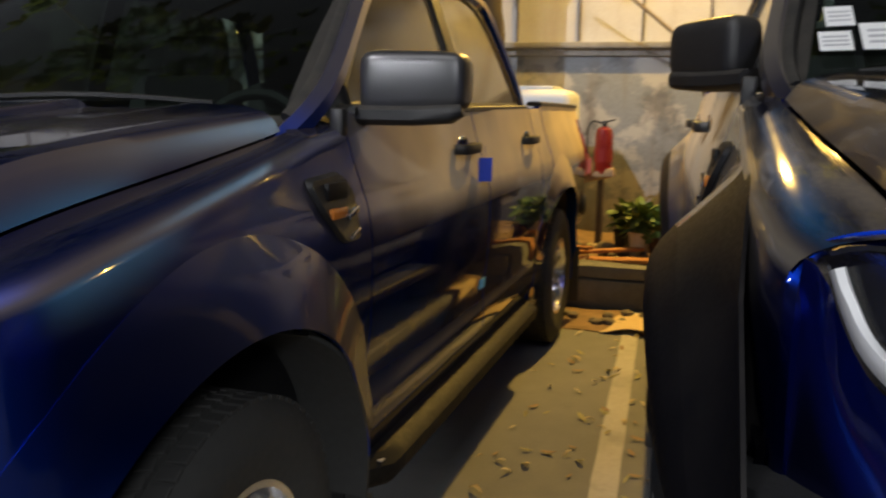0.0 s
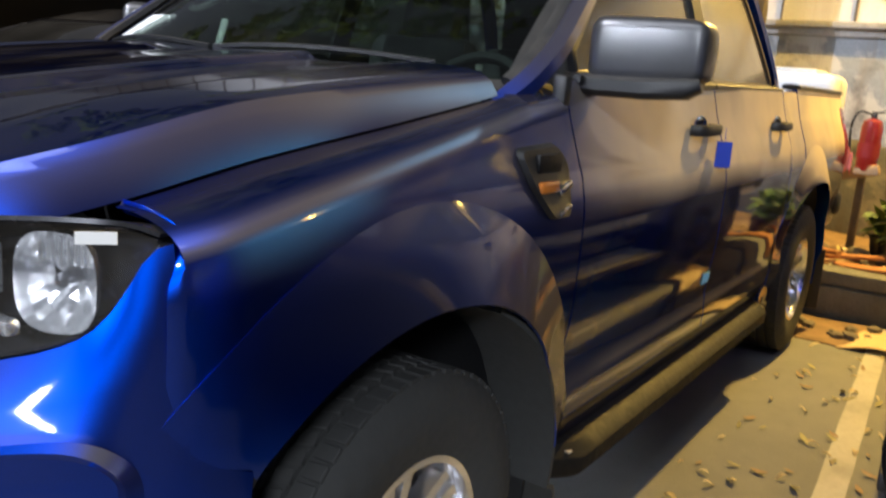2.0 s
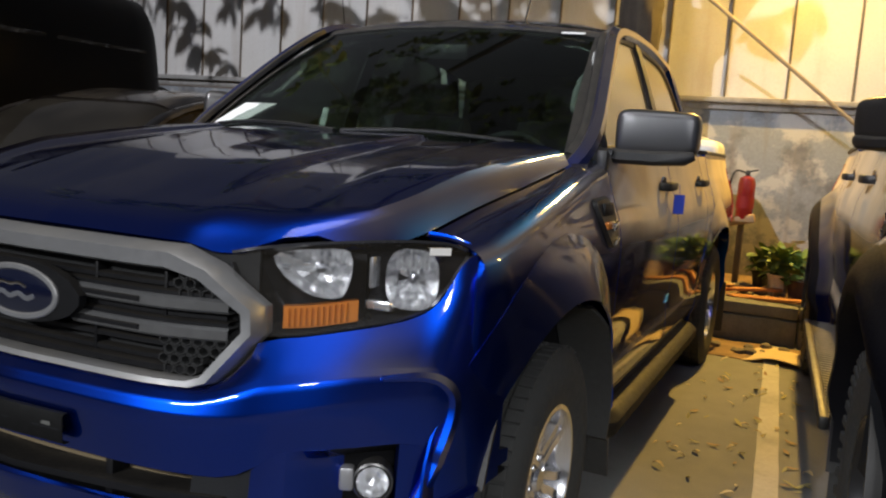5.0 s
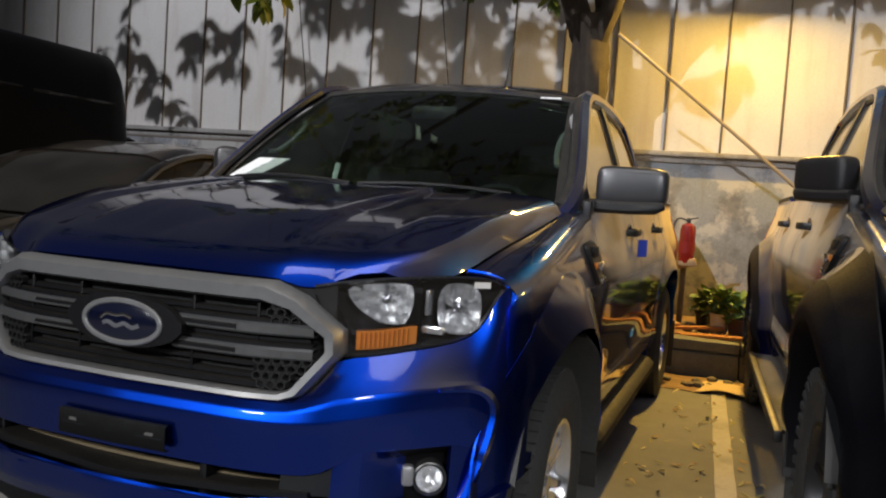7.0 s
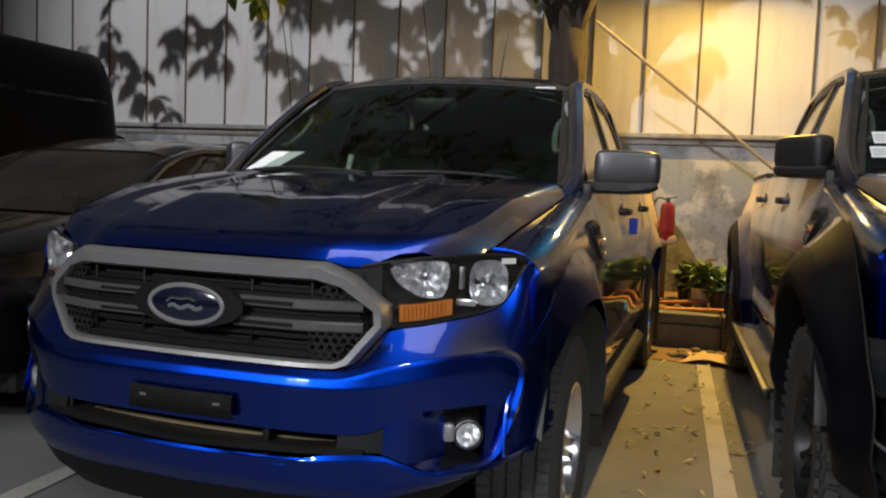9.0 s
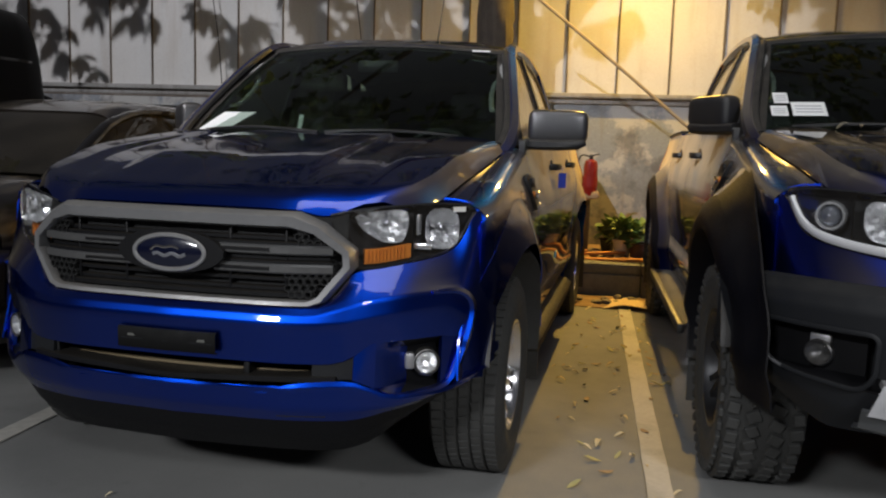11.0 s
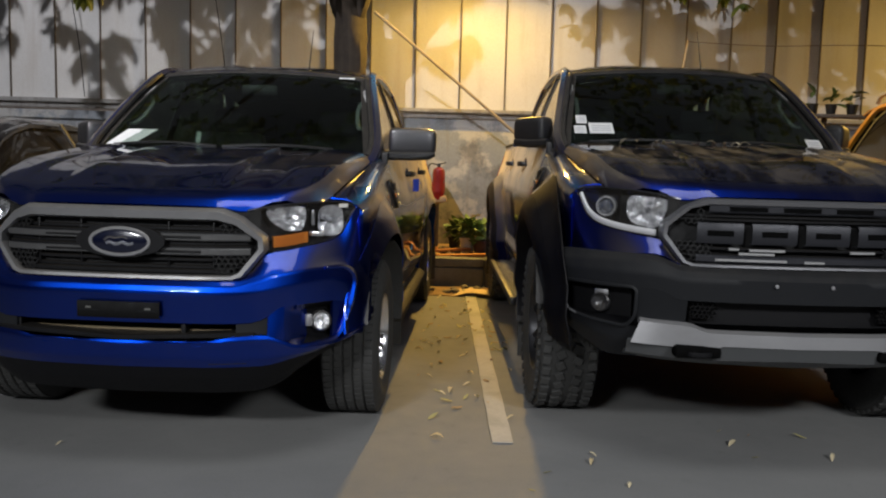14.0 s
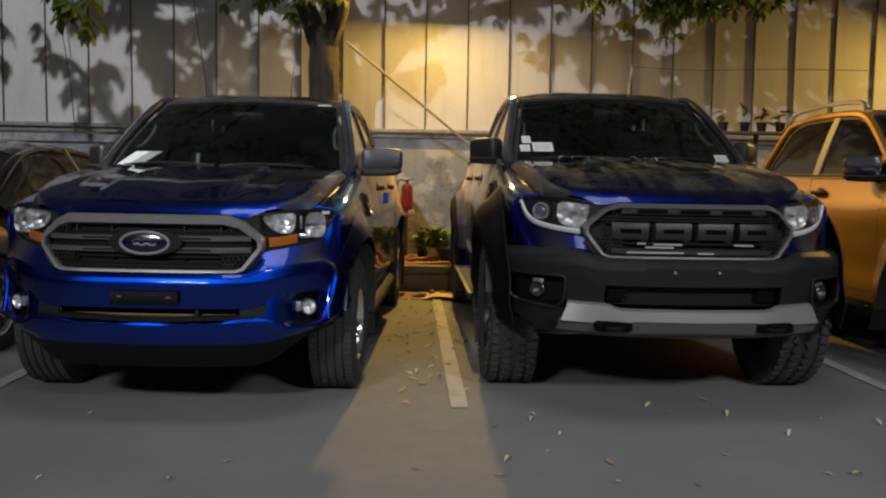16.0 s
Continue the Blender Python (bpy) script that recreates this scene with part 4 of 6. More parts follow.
        for x0, x1, z in ((-0.33, -0.05, 0.762), (0.02, 0.10, 0.760), (-0.20, -0.06, 0.803), (0.20, 0.30, 0.803), (-0.28, -0.24, 0.806), (-0.24, -0.10, 0.788)):
            part("bright_tab", bar(x0, x1, z, 0.007, -0.001, 0.01), plain("bright_tab", (0.5, 0.5, 0.5), 0.4, 0.5), grille)
    else:
        for z in (0.893, 0.838):
            for s in (1, -1):
                part("grille_bar", bar(s * 0.13, s * 0.475, z, 0.024, 0.006), plain("grey_grille_bar", (0.13, 0.13, 0.13), 0.4, 0.5, grain=0.12, scale=70), grille, "grey double grille bar")
                part("bar_inset", bar(s * 0.13, s * 0.30, z, 0.009, 0.002, 0.01), GRILLE, grille)
            part("bar_backing", bar(-0.47, 0.47, z + 0.016, 0.012, 0.016), GRILLE, grille)
        for z in (0.925, 0.868, 0.806, 0.778):
            part("grille_slat", bar(-0.46, 0.46, z, 0.010, 0.028, 0.02), GRILLE, grille)
        for x in (-0.34, -0.17, 0.17, 0.34):
            part("grille_rib", box(0.008, 0.03, 0.19, 0.002, (x, grille_bend(x) + 0.040, 0.855)), GRILLE, grille)
        part("lower_bar", bar(-0.40, 0.40, 0.762, 0.014, 0.014), GRILLE, grille)
        oval = moved(lathe([(0.0, -0.010), (0.080, -0.009), (0.098, -0.004)], 40, "y"), pose(0, grille_bend(0) - 0.012, 0.873) @ Matrix.Diagonal((1.07, 1, 0.46, 1)))
        part("badge", oval, BADGE, grille, "dark blue oval badge, plain")
        rim = sweep([(0.112 * math.cos(a), grille_bend(0) - 0.014, 0.873 + 0.0505 * math.sin(a)) for a in np.linspace(0, 2 * math.pi, 48, endpoint=False)], round_section(0.014, 0.013, 8), up=(0, 1, 0), closed=True)
        part("badge_rim", rim, SILVER, grille)
        curl = smooth_path([(-0.058, 0, 0.878), (-0.040, 0, 0.890), (-0.012, 0, 0.888), (0.012, 0, 0.892), (0.034, 0, 0.886)], 6)
        part("badge_stroke", sweep([(x, grille_bend(0) - 0.0215, z) for x, y, z in curl], round_section(0.008, 0.004, 6), up=(0, 1, 0)), CHROME, grille, "plain chrome stroke")
        part("badge_stroke", sweep([(x, grille_bend(0) - 0.0215, 0.866 + 0.004 * math.sin(x * 130)) for x in np.linspace(-0.05, 0.055, 16)], round_section(0.011, 0.004, 6), up=(0, 1, 0)), plain("badge_grey", (0.30, 0.31, 0.34), 0.3, 0.7), grille)
        carrier = [[(x, grille_bend(0) + 0.004 + 0.2 * x * x, 0.873 + h * math.sqrt(max(1 - (x / 0.17) ** 2, 0.02))) for h in (-0.060, -0.03, 0.0, 0.03, 0.068)] for x in np.linspace(-0.168, 0.168, 15)]
        part("badge_carrier", shell(carrier, -0.02), GRILLE, grille)
    for s in (1, -1):
        mesh_part = honeycomb(0.43, 0.920, 0.17, 0.09, lambda q: grille_bend(q) + 0.010, 0.022, lambda x, z: x > 0.372 and z < 0.958 - 1.0 * max(0, x - 0.395) and z > 0.905)
        tagged(part("honeycomb", flip(mesh_part, s), plain("dusty_mesh", (0.020, 0.020, 0.020), 0.6, grain=0.3, scale=60), grille), kind="stuff")
        mesh_part = honeycomb(0.42, 0.805, 0.18, 0.12, lambda q: grille_bend(q) + 0.010, 0.022, lambda x, z: x > 0.350 and z > 0.758 + 1.1 * max(0, x - 0.415) and z < 0.828)
        tagged(part("honeycomb", flip(mesh_part, s), plain("dusty_mesh", (0.020, 0.020, 0.020), 0.6, grain=0.3, scale=60), grille), kind="stuff")
        headlight_ob = headlight(root, s, rugged)
        headlight_ob.matrix_basis = up

    # front bumper
    def c(*pts):
        return pchip(pts)

    top = c((0, 0.735), (0.43, 0.735), (0.47, 0.755), (0.50, 0.795), (0.527, 0.832), (0.57, 0.836), (0.684, 0.857), (0.722, 0.865), (0.766, 0.884), (0.787, 0.905), (0.806, 0.946), (0.828, 1.000), (0.846, 1.008), (0.856, 0.86), (0.866, 0.735), (0.889, 0.690))
    xs_all = np.concatenate([np.linspace(-0.889, -0.76, 12), np.linspace(-0.74, 0.74, 41), np.linspace(0.76, 0.889, 12)])

    def wing(lo, hi, lines, n=9, ks=4):
        return bumper_strip(lines, np.linspace(lo, hi, n), ks)

    def both(nm, shape, material):
        for sg in (1, -1):
            part(nm, flip(shape, sg), material, bumper)

    if rugged:
        bumper = add("front_bumper", bumper_strip([(top, lamp_edge), (c((0, 0.728), (0.43, 0.730), (0.55, 0.775), (0.905, 0.690)), 0.028)], xs_all, 4), body)
        step_top = c((0, 0.730), (0.45, 0.735), (0.56, 0.770), (0.80, 0.765), (0.93, 0.752), (0.985, 0.735))
        mid_line = c((0, 0.690), (0.45, 0.690), (0.58, 0.700), (0.985, 0.690))
        slot_top = c((0, 0.600), (0.46, 0.602), (0.56, 0.640), (0.88, 0.640), (0.985, 0.64))
        skid_top = c((0, 0.487), (0.36, 0.490), (0.43, 0.512), (0.56, 0.516), (0.64, 0.520), (0.985, 0.535))
        slot_low = c((0, 0.470), (0.64, 0.474), (0.80, 0.488), (0.87, 0.505), (0.985, 0.565))
        low_edge = c((0, 0.36), (0.60, 0.345), (0.70, 0.340), (0.78, 0.378), (0.87, 0.440), (0.957, 0.500), (0.985, 0.520))
        xs_wide = np.concatenate([np.linspace(-0.988, -0.80, 14), np.linspace(-0.78, 0.78, 41), np.linspace(0.80, 0.988, 14)])

        def corner(lo, hi, lines, n=9):
            return bumper_strip(lines, np.linspace(lo, hi, n), 4, WIDE)

        part("bumper_beam", bumper_strip([(step_top, 0.13), (step_top, 0.030), (c((0, 0.712), (0.45, 0.715), (0.56, 0.748), (0.985, 0.722)), -0.012), (mid_line, -0.030), (slot_top, -0.026)], xs_wide, 4, WIDE), MATT, bumper, "charcoal plastic bumper beam")
        both("bumper_corner", corner(0.882, 0.988, [(slot_top, -0.026), (slot_low, -0.012), (low_edge, 0.015)], 9), MATT)
        both("bumper_cheek", corner(0.44, 0.632, [(slot_top, -0.026), (skid_top, -0.010)], 8), MATT)
        both("bumper_skirt", corner(0.60, 0.885, [(slot_low, -0.014), (c((0, 0.42), (0.70, 0.415), (0.78, 0.442), (0.87, 0.480), (0.985, 0.54)), -0.004), (low_edge, 0.045)], 12), MATT)
        both("fog_pocket", corner(0.622, 0.890, [(slot_top, 0.0), (c((0, 0.62), (0.985, 0.62)), 0.075), (c((0, 0.50), (0.985, 0.50)), 0.075), (slot_low, 0.0)], 11), VALANCE)
        for s in (1, -1):
            edge = [(x, WIDE(x) - 0.028, z) for x, z in dense(rounded([(0.625, 0.640), (0.885, 0.638), (0.892, 0.585), (0.868, 0.508), (0.800, 0.490), (0.660, 0.476), (0.628, 0.520)], 0.03))]
            part("fog_bezel", flip(sweep(edge, round_section(0.014, 0.012, 6), up=(0, 1, 0), closed=True), s), MATT, bumper)
            part("bezel_edge", flip(sweep([(x, WIDE(x) - 0.036, z) for x, z in ((0.884, 0.630), (0.886, 0.59), (0.880, 0.548), (0.866, 0.512), (0.838, 0.500))], round_section(0.009, 0.009, 6)), s), plain("worn_grey_edge", (0.10, 0.10, 0.105), 0.4, grain=0.2, scale=60), bumper)
            fm = pose(0.745, WIDE(0.745) + 0.030, 0.553, 0, 0, 30)
            part("fog_light", flip(moved(lathe([(0.0, 0.030), (0.018, 0.024), (0.032, 0.008), (0.036, -0.004), (0.040, 0.0), (0.040, 0.03)], 24, "y"), fm), s), MIRRORCAP, bumper, "small round chrome fog light")
            part("fog_lens", flip(moved(lathe([(0.0, -0.012), (0.026, -0.009), (0.036, -0.002)], 20, "y"), fm), s), LENS, bumper)
            part("fog_bracket", flip(moved(box(0.060, 0.02, 0.030, 0.006, (0.0, 0.022, 0.040)), fm), s), SKID, bumper)
            tow = box(0.185, 0.07, 0.050, 0.016, (0.400, WIDE(0.40) - 0.034, 0.404))
            part("tow_hook_pocket", flip(tow, s), plain("slot_black", (0.003, 0.003, 0.003), 0.8, spec=0.05), bumper, "black tow hook pocket")
            loop = sweep(smooth_path([(0.355, WIDE(0.40) - 0.04, 0.398), (0.365, WIDE(0.40) - 0.080, 0.398), (0.430, WIDE(0.40) - 0.078, 0.398), (0.440, WIDE(0.40) - 0.04, 0.398)], 4), round_section(0.018, 0.018, 8))
            part("tow_hook", flip(loop, s), VALANCE, bumper)
            arm = sweep(smooth_path([(0.70, FRONT - 0.02, 0.250), (0.62, -0.22, 0.255), (0.54, -0.38, 0.275), (0.40, -0.45, 0.295)], 5), round_section(0.10, 0.040, 10))
            add("suspension_arm", flip(arm, s), plain("cast_alloy", (0.34, 0.34, 0.33), 0.5, 0.4, grain=0.2, scale=40), text="pale cast suspension arm")
        part("intake_backing", bumper_strip([(c((0, 0.61), (0.9, 0.61)), 0.05), (c((0, 0.50), (0.9, 0.50)), 0.05)], np.linspace(-0.56, 0.56, 15), 2), GRILLE, bumper)
        comb = honeycomb(0.37, 0.565, 0.10, 0.06, lambda q: WIDE(abs(q)) + 0.01, 0.018, lambda x, z: 0.325 < x < 0.415 and 0.53 < z < 0.598)
        for s in (1, -1):
            tagged(part("honeycomb", flip(comb, s), GRILLE, bumper), kind="stuff")
        skid_low = c((0, 0.428), (0.30, 0.430), (0.36, 0.416), (0.56, 0.420), (0.64, 0.424))
        verts, faces = bumper_strip([(skid_top, -0.012), (c((0, 0.478), (0.36, 0.481), (0.43, 0.502), (0.64, 0.510)), -0.048), (skid_low, -0.050)], np.linspace(-0.605, 0.605, 45), 3, WIDE)
        verts = [(x + math.copysign(0.045 * max(0, 0.53 - z) / 0.11, x) * max(0, abs(x) - 0.5) / 0.105, y, z) for x, y, z in verts]
        part("skid_plate", (verts, faces), SKID, bumper, "satin silver skid plate")
        part("lower_valance", bumper_strip([(c((0, 0.430), (0.9, 0.424)), -0.042), (c((0, 0.372), (0.4, 0.366), (0.9, 0.38)), -0.020), (c((0, 0.330), (0.5, 0.340), (0.9, 0.36)), 0.06)], np.linspace(-0.655, 0.655, 29), 3, WIDE), plain("dull_grey_plastic", (0.075, 0.078, 0.08), 0.55, grain=0.2, scale=120), bumper, "dull grey lower valance")
        for x in (-0.11, 0.11):
            part("bumper_bolt", moved(lathe([(0.0, -0.004), (0.007, -0.003), (0.008, 0.002)], 10, "y"), pose(x, NOSE(x) - 0.036, 0.672)), SKID, bumper)
    else:
        crest = c((0, 0.712), (0.42, 0.711), (0.50, 0.728), (0.56, 0.752), (0.62, 0.763), (0.72, 0.774), (0.80, 0.770), (0.836, 0.742), (0.862, 0.68), (0.889, 0.625))
        shelf = c((0, 0.728), (0.43, 0.729), (0.50, 0.748), (0.56, 0.772), (0.62, 0.781), (0.72, 0.790), (0.80, 0.787), (0.838, 0.764), (0.86, 0.705), (0.889, 0.655))
        l2 = c((0, 0.566), (0.46, 0.566), (0.53, 0.580), (0.60, 0.628), (0.76, 0.632), (0.83, 0.605), (0.905, 0.56))
        l3 = c((0, 0.499), (0.30, 0.496), (0.41, 0.515), (0.53, 0.522), (0.60, 0.495), (0.65, 0.472), (0.77, 0.470), (0.83, 0.505), (0.905, 0.54))
        l4 = c((0, 0.390), (0.52, 0.395), (0.64, 0.418), (0.74, 0.440), (0.83, 0.470), (0.905, 0.525))
        below = c((0, 0.690), (0.42, 0.688), (0.52, 0.690), (0.70, 0.716), (0.80, 0.722), (0.85, 0.680), (0.889, 0.600))
        bumper = add("front_bumper", bumper_strip([(top, lamp_edge), (shelf, fade(0.024)), (crest, fade(0.008)), (below, 0.000), (l2, fade(0.022))], xs_all, 4), body, text="glossy blue front bumper")
        part("bumper_lip", bumper_strip([(l3, fade(0.004)), (c((0, 0.488), (0.41, 0.500), (0.55, 0.505), (0.65, 0.460), (0.77, 0.458), (0.905, 0.53)), 0.000), (c((0, 0.43), (0.6, 0.432), (0.74, 0.448), (0.905, 0.527)), fade(0.012)), (l4, fade(0.034))], xs_all, 4), body, bumper)
        both("bumper_web", wing(0.545, 0.602, [(l2, 0.022), (l3, 0.014)], 5), body)
        both("bumper_corner", wing(0.764, 0.896, [(l2, fade(0.022)), (l3, fade(0.014))], 8), body)
        both("intake_cheek", wing(0.43, 0.555, [(l2, 0.030), (l3, 0.024)], 6), MATT)
        part("intake_backing", bumper_strip([(c((0, 0.60), (0.9, 0.60)), 0.14), (c((0, 0.46), (0.9, 0.46)), 0.14)], np.linspace(-0.56, 0.56, 15), 2), GRILLE, bumper)
        part("intake_floor", bumper_strip([(c((0, 0.500), (0.41, 0.515), (0.9, 0.52)), 0.012), (c((0, 0.505), (0.41, 0.515), (0.9, 0.52)), 0.13)], np.linspace(-0.5, 0.5, 15), 2), GRILLE, bumper)
        part("intake_bar", bumper_strip([(c((0, 0.530), (0.9, 0.530)), 0.085), (c((0, 0.522), (0.9, 0.522)), 0.085)], np.linspace(-0.37, 0.40, 11), 2), plain("tan_steel_bar", (0.22, 0.17, 0.10), 0.5, 0.3), bumper, "pale steel crossbar behind the intake")
        for x in (-0.43, 0.23):
            part("intake_rib", box(0.02, 0.05, 0.085, 0.004, (x, NOSE(abs(x)) + 0.065, 0.525)), GRILLE, bumper)
        
        def sunk(x):
            t = min(max((x - 0.59) / 0.10, 0), 1)
            return 0.024 + 0.066 * t * t * (3 - 2 * t)

        recess = [(l2, 0.022), (c((0, 0.602), (0.9, 0.602)), sunk), (c((0, 0.490), (0.9, 0.490)), sunk), (l3, 0.016)]
        both("recess_slope", wing(0.592, 0.668, recess, 8), body)
        both("fog_pocket", wing(0.666, 0.784, recess, 9), VALANCE)
        part("valance", bumper_strip([(l4, 0.036), (c((0, 0.33), (0.5, 0.335), (0.62, 0.375), (0.74, 0.425), (0.905, 0.515)), 0.07), (c((0, 0.262), (0.46, 0.268), (0.56, 0.295), (0.64, 0.355), (0.74, 0.415), (0.905, 0.510)), 0.14)], xs_all, 3), VALANCE, bumper, "black plastic valance")
        part("valance_slot", bumper_strip([(c((0, 0.408), (0.9, 0.415)), 0.024), (c((0, 0.404), (0.9, 0.411)), 0.024)], np.linspace(0.33, 0.47, 5), 2), MATT, bumper)
        plate_rows = [[(x, NOSE(abs(x)) - 0.004 + o, z) for z, o in ((0.586, 0.012), (0.586, 0.000), (0.590, -0.003), (0.640, -0.004), (0.645, -0.001), (0.645, 0.008))] for x in np.linspace(-0.158, 0.158, 9)]
        part("plate_holder", shell(plate_rows, -0.002), plain('plate_black', (0.004, 0.004, 0.004), 0.7, spec=0.2), bumper, "empty black number plate holder")
        for x0, x1, z in ((-0.125, -0.085, 0.624), (-0.020, 0.0, 0.626), (0.080, 0.125, 0.622)):
            part("plate_clip", box(x1 - x0, 0.004, 0.009, 0.001, ((x0 + x1) / 2, NOSE(0.05) - 0.006, z), seg=1), plain("pale_clip", (0.11, 0.11, 0.10), 0.6), bumper)
        for x0, x1 in ((-0.148, -0.075), (-0.012, 0.012), (0.075, 0.148)):
            part("holder_clip", bumper_strip([(c((0, 0.619), (0.9, 0.619)), -0.0095), (c((0, 0.613), (0.9, 0.613)), -0.0095)], np.linspace(x0, x1, 3), 2), MATT, bumper)
        for s in (1, -1):
            pts = smooth_path([(0.740, 0.770), (0.795, 0.768), (0.823, 0.750), (0.837, 0.710), (0.830, 0.640), (0.812, 0.565), (0.792, 0.500), (0.762, 0.474), (0.700, 0.466), (0.630, 0.466)], 6)
            blade = [(x, NOSE(x) + (0.004 if z > 0.6 else 0.012), z) for x, z in pts]
            k = len(blade)
            part("fog_blade", flip(sweep(blade, [(-0.016, -0.006), (0.016, -0.006), (0.010, 0.012), (-0.004, 0.016)], up=(0.35, -1, 0), scale=[0.35 + 0.65 * math.sin(math.pi * min(max((i + 2) / (k + 3), 0), 1)) for i in range(k)]), s), body, bumper)
            ang = 26
            fm = pose(0.724, NOSE(0.724) + 0.040, 0.552, 0, 0, ang)
            part("fog_light", flip(moved(lathe([(0.0, 0.035), (0.020, 0.030), (0.032, 0.012), (0.037, -0.006), (0.041, -0.004), (0.041, 0.04)], 28, "y"), fm), s), MIRRORCAP, bumper, "round chrome fog light")
            part("fog_lens", flip(moved(lathe([(0.0, -0.014), (0.026, -0.011), (0.037, -0.004)], 24, "y"), fm), s), LENS, bumper)
            part("fog_reflector", flip(moved(lathe([(0.0, 0.026), (0.016, 0.020), (0.028, 0.006), (0.033, -0.003)], 12, "y"), fm), s), REFLECTOR, bumper, "chrome fog light reflector", 4)
            part("fog_bracket", flip(moved(box(0.030, 0.03, 0.050, 0.008, (-0.052, 0.004, 0.006)), fm), s), SKID, bumper)
    # mirrors; the off-road truck's are half folded
    for s in (1, -1):
        fold = pose(0.84, 0.62, 0, 0, 0, 50 if rugged else 0 if s > 0 else 46) @ pose(-0.84, -0.62, 0 if rugged else -0.010)
        my = 0.640
        cap_mat, text = (BLACK, "black mirror housing, half folded") if rugged else (CHROME, "chrome mirror housing") if rails else (MIRRORCAP, "grey plastic mirror housing")
        arm = add("mirror_arm", flip(moved(sweep([(0.780, my - 0.02, 1.243), (0.84, my - 0.01, 1.241), (0.96, my, 1.241), (1.05, my + 0.004, 1.246), (1.080, my + 0.010, 1.256)], round_section(0.105, 0.052, 12), scale=[0.9, 1.0, 1.0, 0.95, 0.6]), fold), s), BLACK, text="black mirror arm")
        rows, n = [], 28
        for t, end in ((0.0, 0.55), (0.02, 0.80), (0.06, 0.93), (0.14, 0.99), (0.3, 1.0), (0.5, 1.0), (0.7, 0.995), (0.84, 0.98), (0.92, 0.94), (0.97, 0.86), (1.0, 0.66)):
            x = 0.832 + 0.258 * t
            zc, row = 1.318 + 0.004 * t, []
            for q in range(n):
                a = 2 * math.pi * q / n
                ca, sa = math.cos(a), math.sin(a)
                row.append((x, my + 0.025 * t + 0.055 * end * math.copysign(abs(ca) ** 0.55, ca), zc + 0.078 * end * (1 - 0.10 * t) * math.copysign(abs(sa) ** 0.42, sa)))
            rows.append(row)
        verts = [v for row in rows for v in row]
        faces = [(i * n + j, (i + 1) * n + j, (i + 1) * n + (j + 1) % n, i * n + (j + 1) % n) for i in range(len(rows) - 1) for j in range(n)]
        faces += [tuple(range(n)), tuple((len(rows) - 1) * n + j for j in reversed(range(n)))]
        part("mirror_cap", flip(moved((verts, faces), fold), s), cap_mat, arm, text, 50)
        part("mirror_glass", flip(moved(box(0.200, 0.006, 0.115, 0.003, (0.962, my + 0.064, 1.318)), fold), s), CHROME, arm)
    # running gear
    r, w, xc = (0.405, 0.285, 0.812) if rugged else (0.364, 0.262, 0.785)
    rim_r = 0.222 if rugged else 0.204
    for s in (1, -1):
        for yc in (FRONT, BASE):
            place = pose(s * xc, yc, r, 7, 0, 0 if s > 0 else 180)
            wheel_at(root, place, r, w, rim_r, 6, DARKRIM if rugged else ALLOY, "dark alloy wheel" if rugged else "six-spoke alloy wheel", rugged, "chunky all-terrain tyre" if rugged else "black road tyre")
    add("chassis", join(box(1.10, 4.5, 0.16, 0.03, (0, 1.75, 0.44)), box(1.66, 2.36, 0.03, 0.01, (0, 1.57, 0.46)), box(1.30, 1.70, 0.03, 0.01, (0, 3.6, 0.58)), box(1.44, 0.03, 0.72, 0.01, (0, 0.37, 0.81)), box(0.10, 4.6, 0.14, 0.02, (0.45, 1.75, 0.38)), box(0.10, 4.6, 0.14, 0.02, (-0.45, 1.75, 0.38)), box(1.5, 0.10, 0.10, 0.03, (0, BASE, 0.36)), box(1.4, 0.08, 0.08, 0.02, (0, FRONT, 0.36)), box(0.8, 0.5, 0.12, 0.03, (0, -0.45, 0.36))), plain("underbody", (0.012, 0.012, 0.012), 0.8, grain=0.3, scale=20))
    for s in (1, -1):
        if rugged:
            bars = [box(0.030, 1.92, 0.045, 0.01, (0.835, 1.60, 0.318)), box(0.036, 1.92, 0.050, 0.012, (0.985, 1.60, 0.318))]
            bars += [box(0.130, 0.022, 0.020, 0.004, (0.910, y, 0.330), (0, 0, 12), 1) for y in np.linspace(0.68, 2.52, 42)]
            stepo = add("side_step", flip(join(*bars), s), plain("black_steel_step", (0.02, 0.02, 0.02), 0.5, 0.3, grain=0.3, scale=40, dust=0.12), text="slotted black steel side step")
        else:
            rows = []
            for t in np.linspace(0, 1, 24):
                y = 0.54 + 2.0 * t
                e = min(1.0, min(t, 1 - t) / 0.05 + 0.25)
                rows.append([(x, y, z) for x, z in ((0.760, 0.300), (0.765, 0.346), (0.80, 0.352), (0.89 * (0.9 + 0.1 * e) + 0.002, 0.350), (0.908 * (0.9 + 0.1 * e), 0.336), (0.905 * (0.9 + 0.1 * e), 0.306), (0.89 * (0.9 + 0.1 * e), 0.296))])
            stepo = add("side_step", flip(shell(rows, 0.02), s), plain("step_edge", (0.012, 0.011, 0.010), 0.6, 0.0, grain=0.2, scale=50, spec=0.15), text="dusty side step with ribbed top")
            ribs = [box(0.088, 1.90, 0.004, 0.0015, (0.858, 1.54, 0.354), seg=1)]
            ribs += [box(0.008, 1.80, 0.004, 0.001, (x, 1.54, 0.358), seg=1) for x in (0.822, 0.840, 0.858, 0.876, 0.894)]
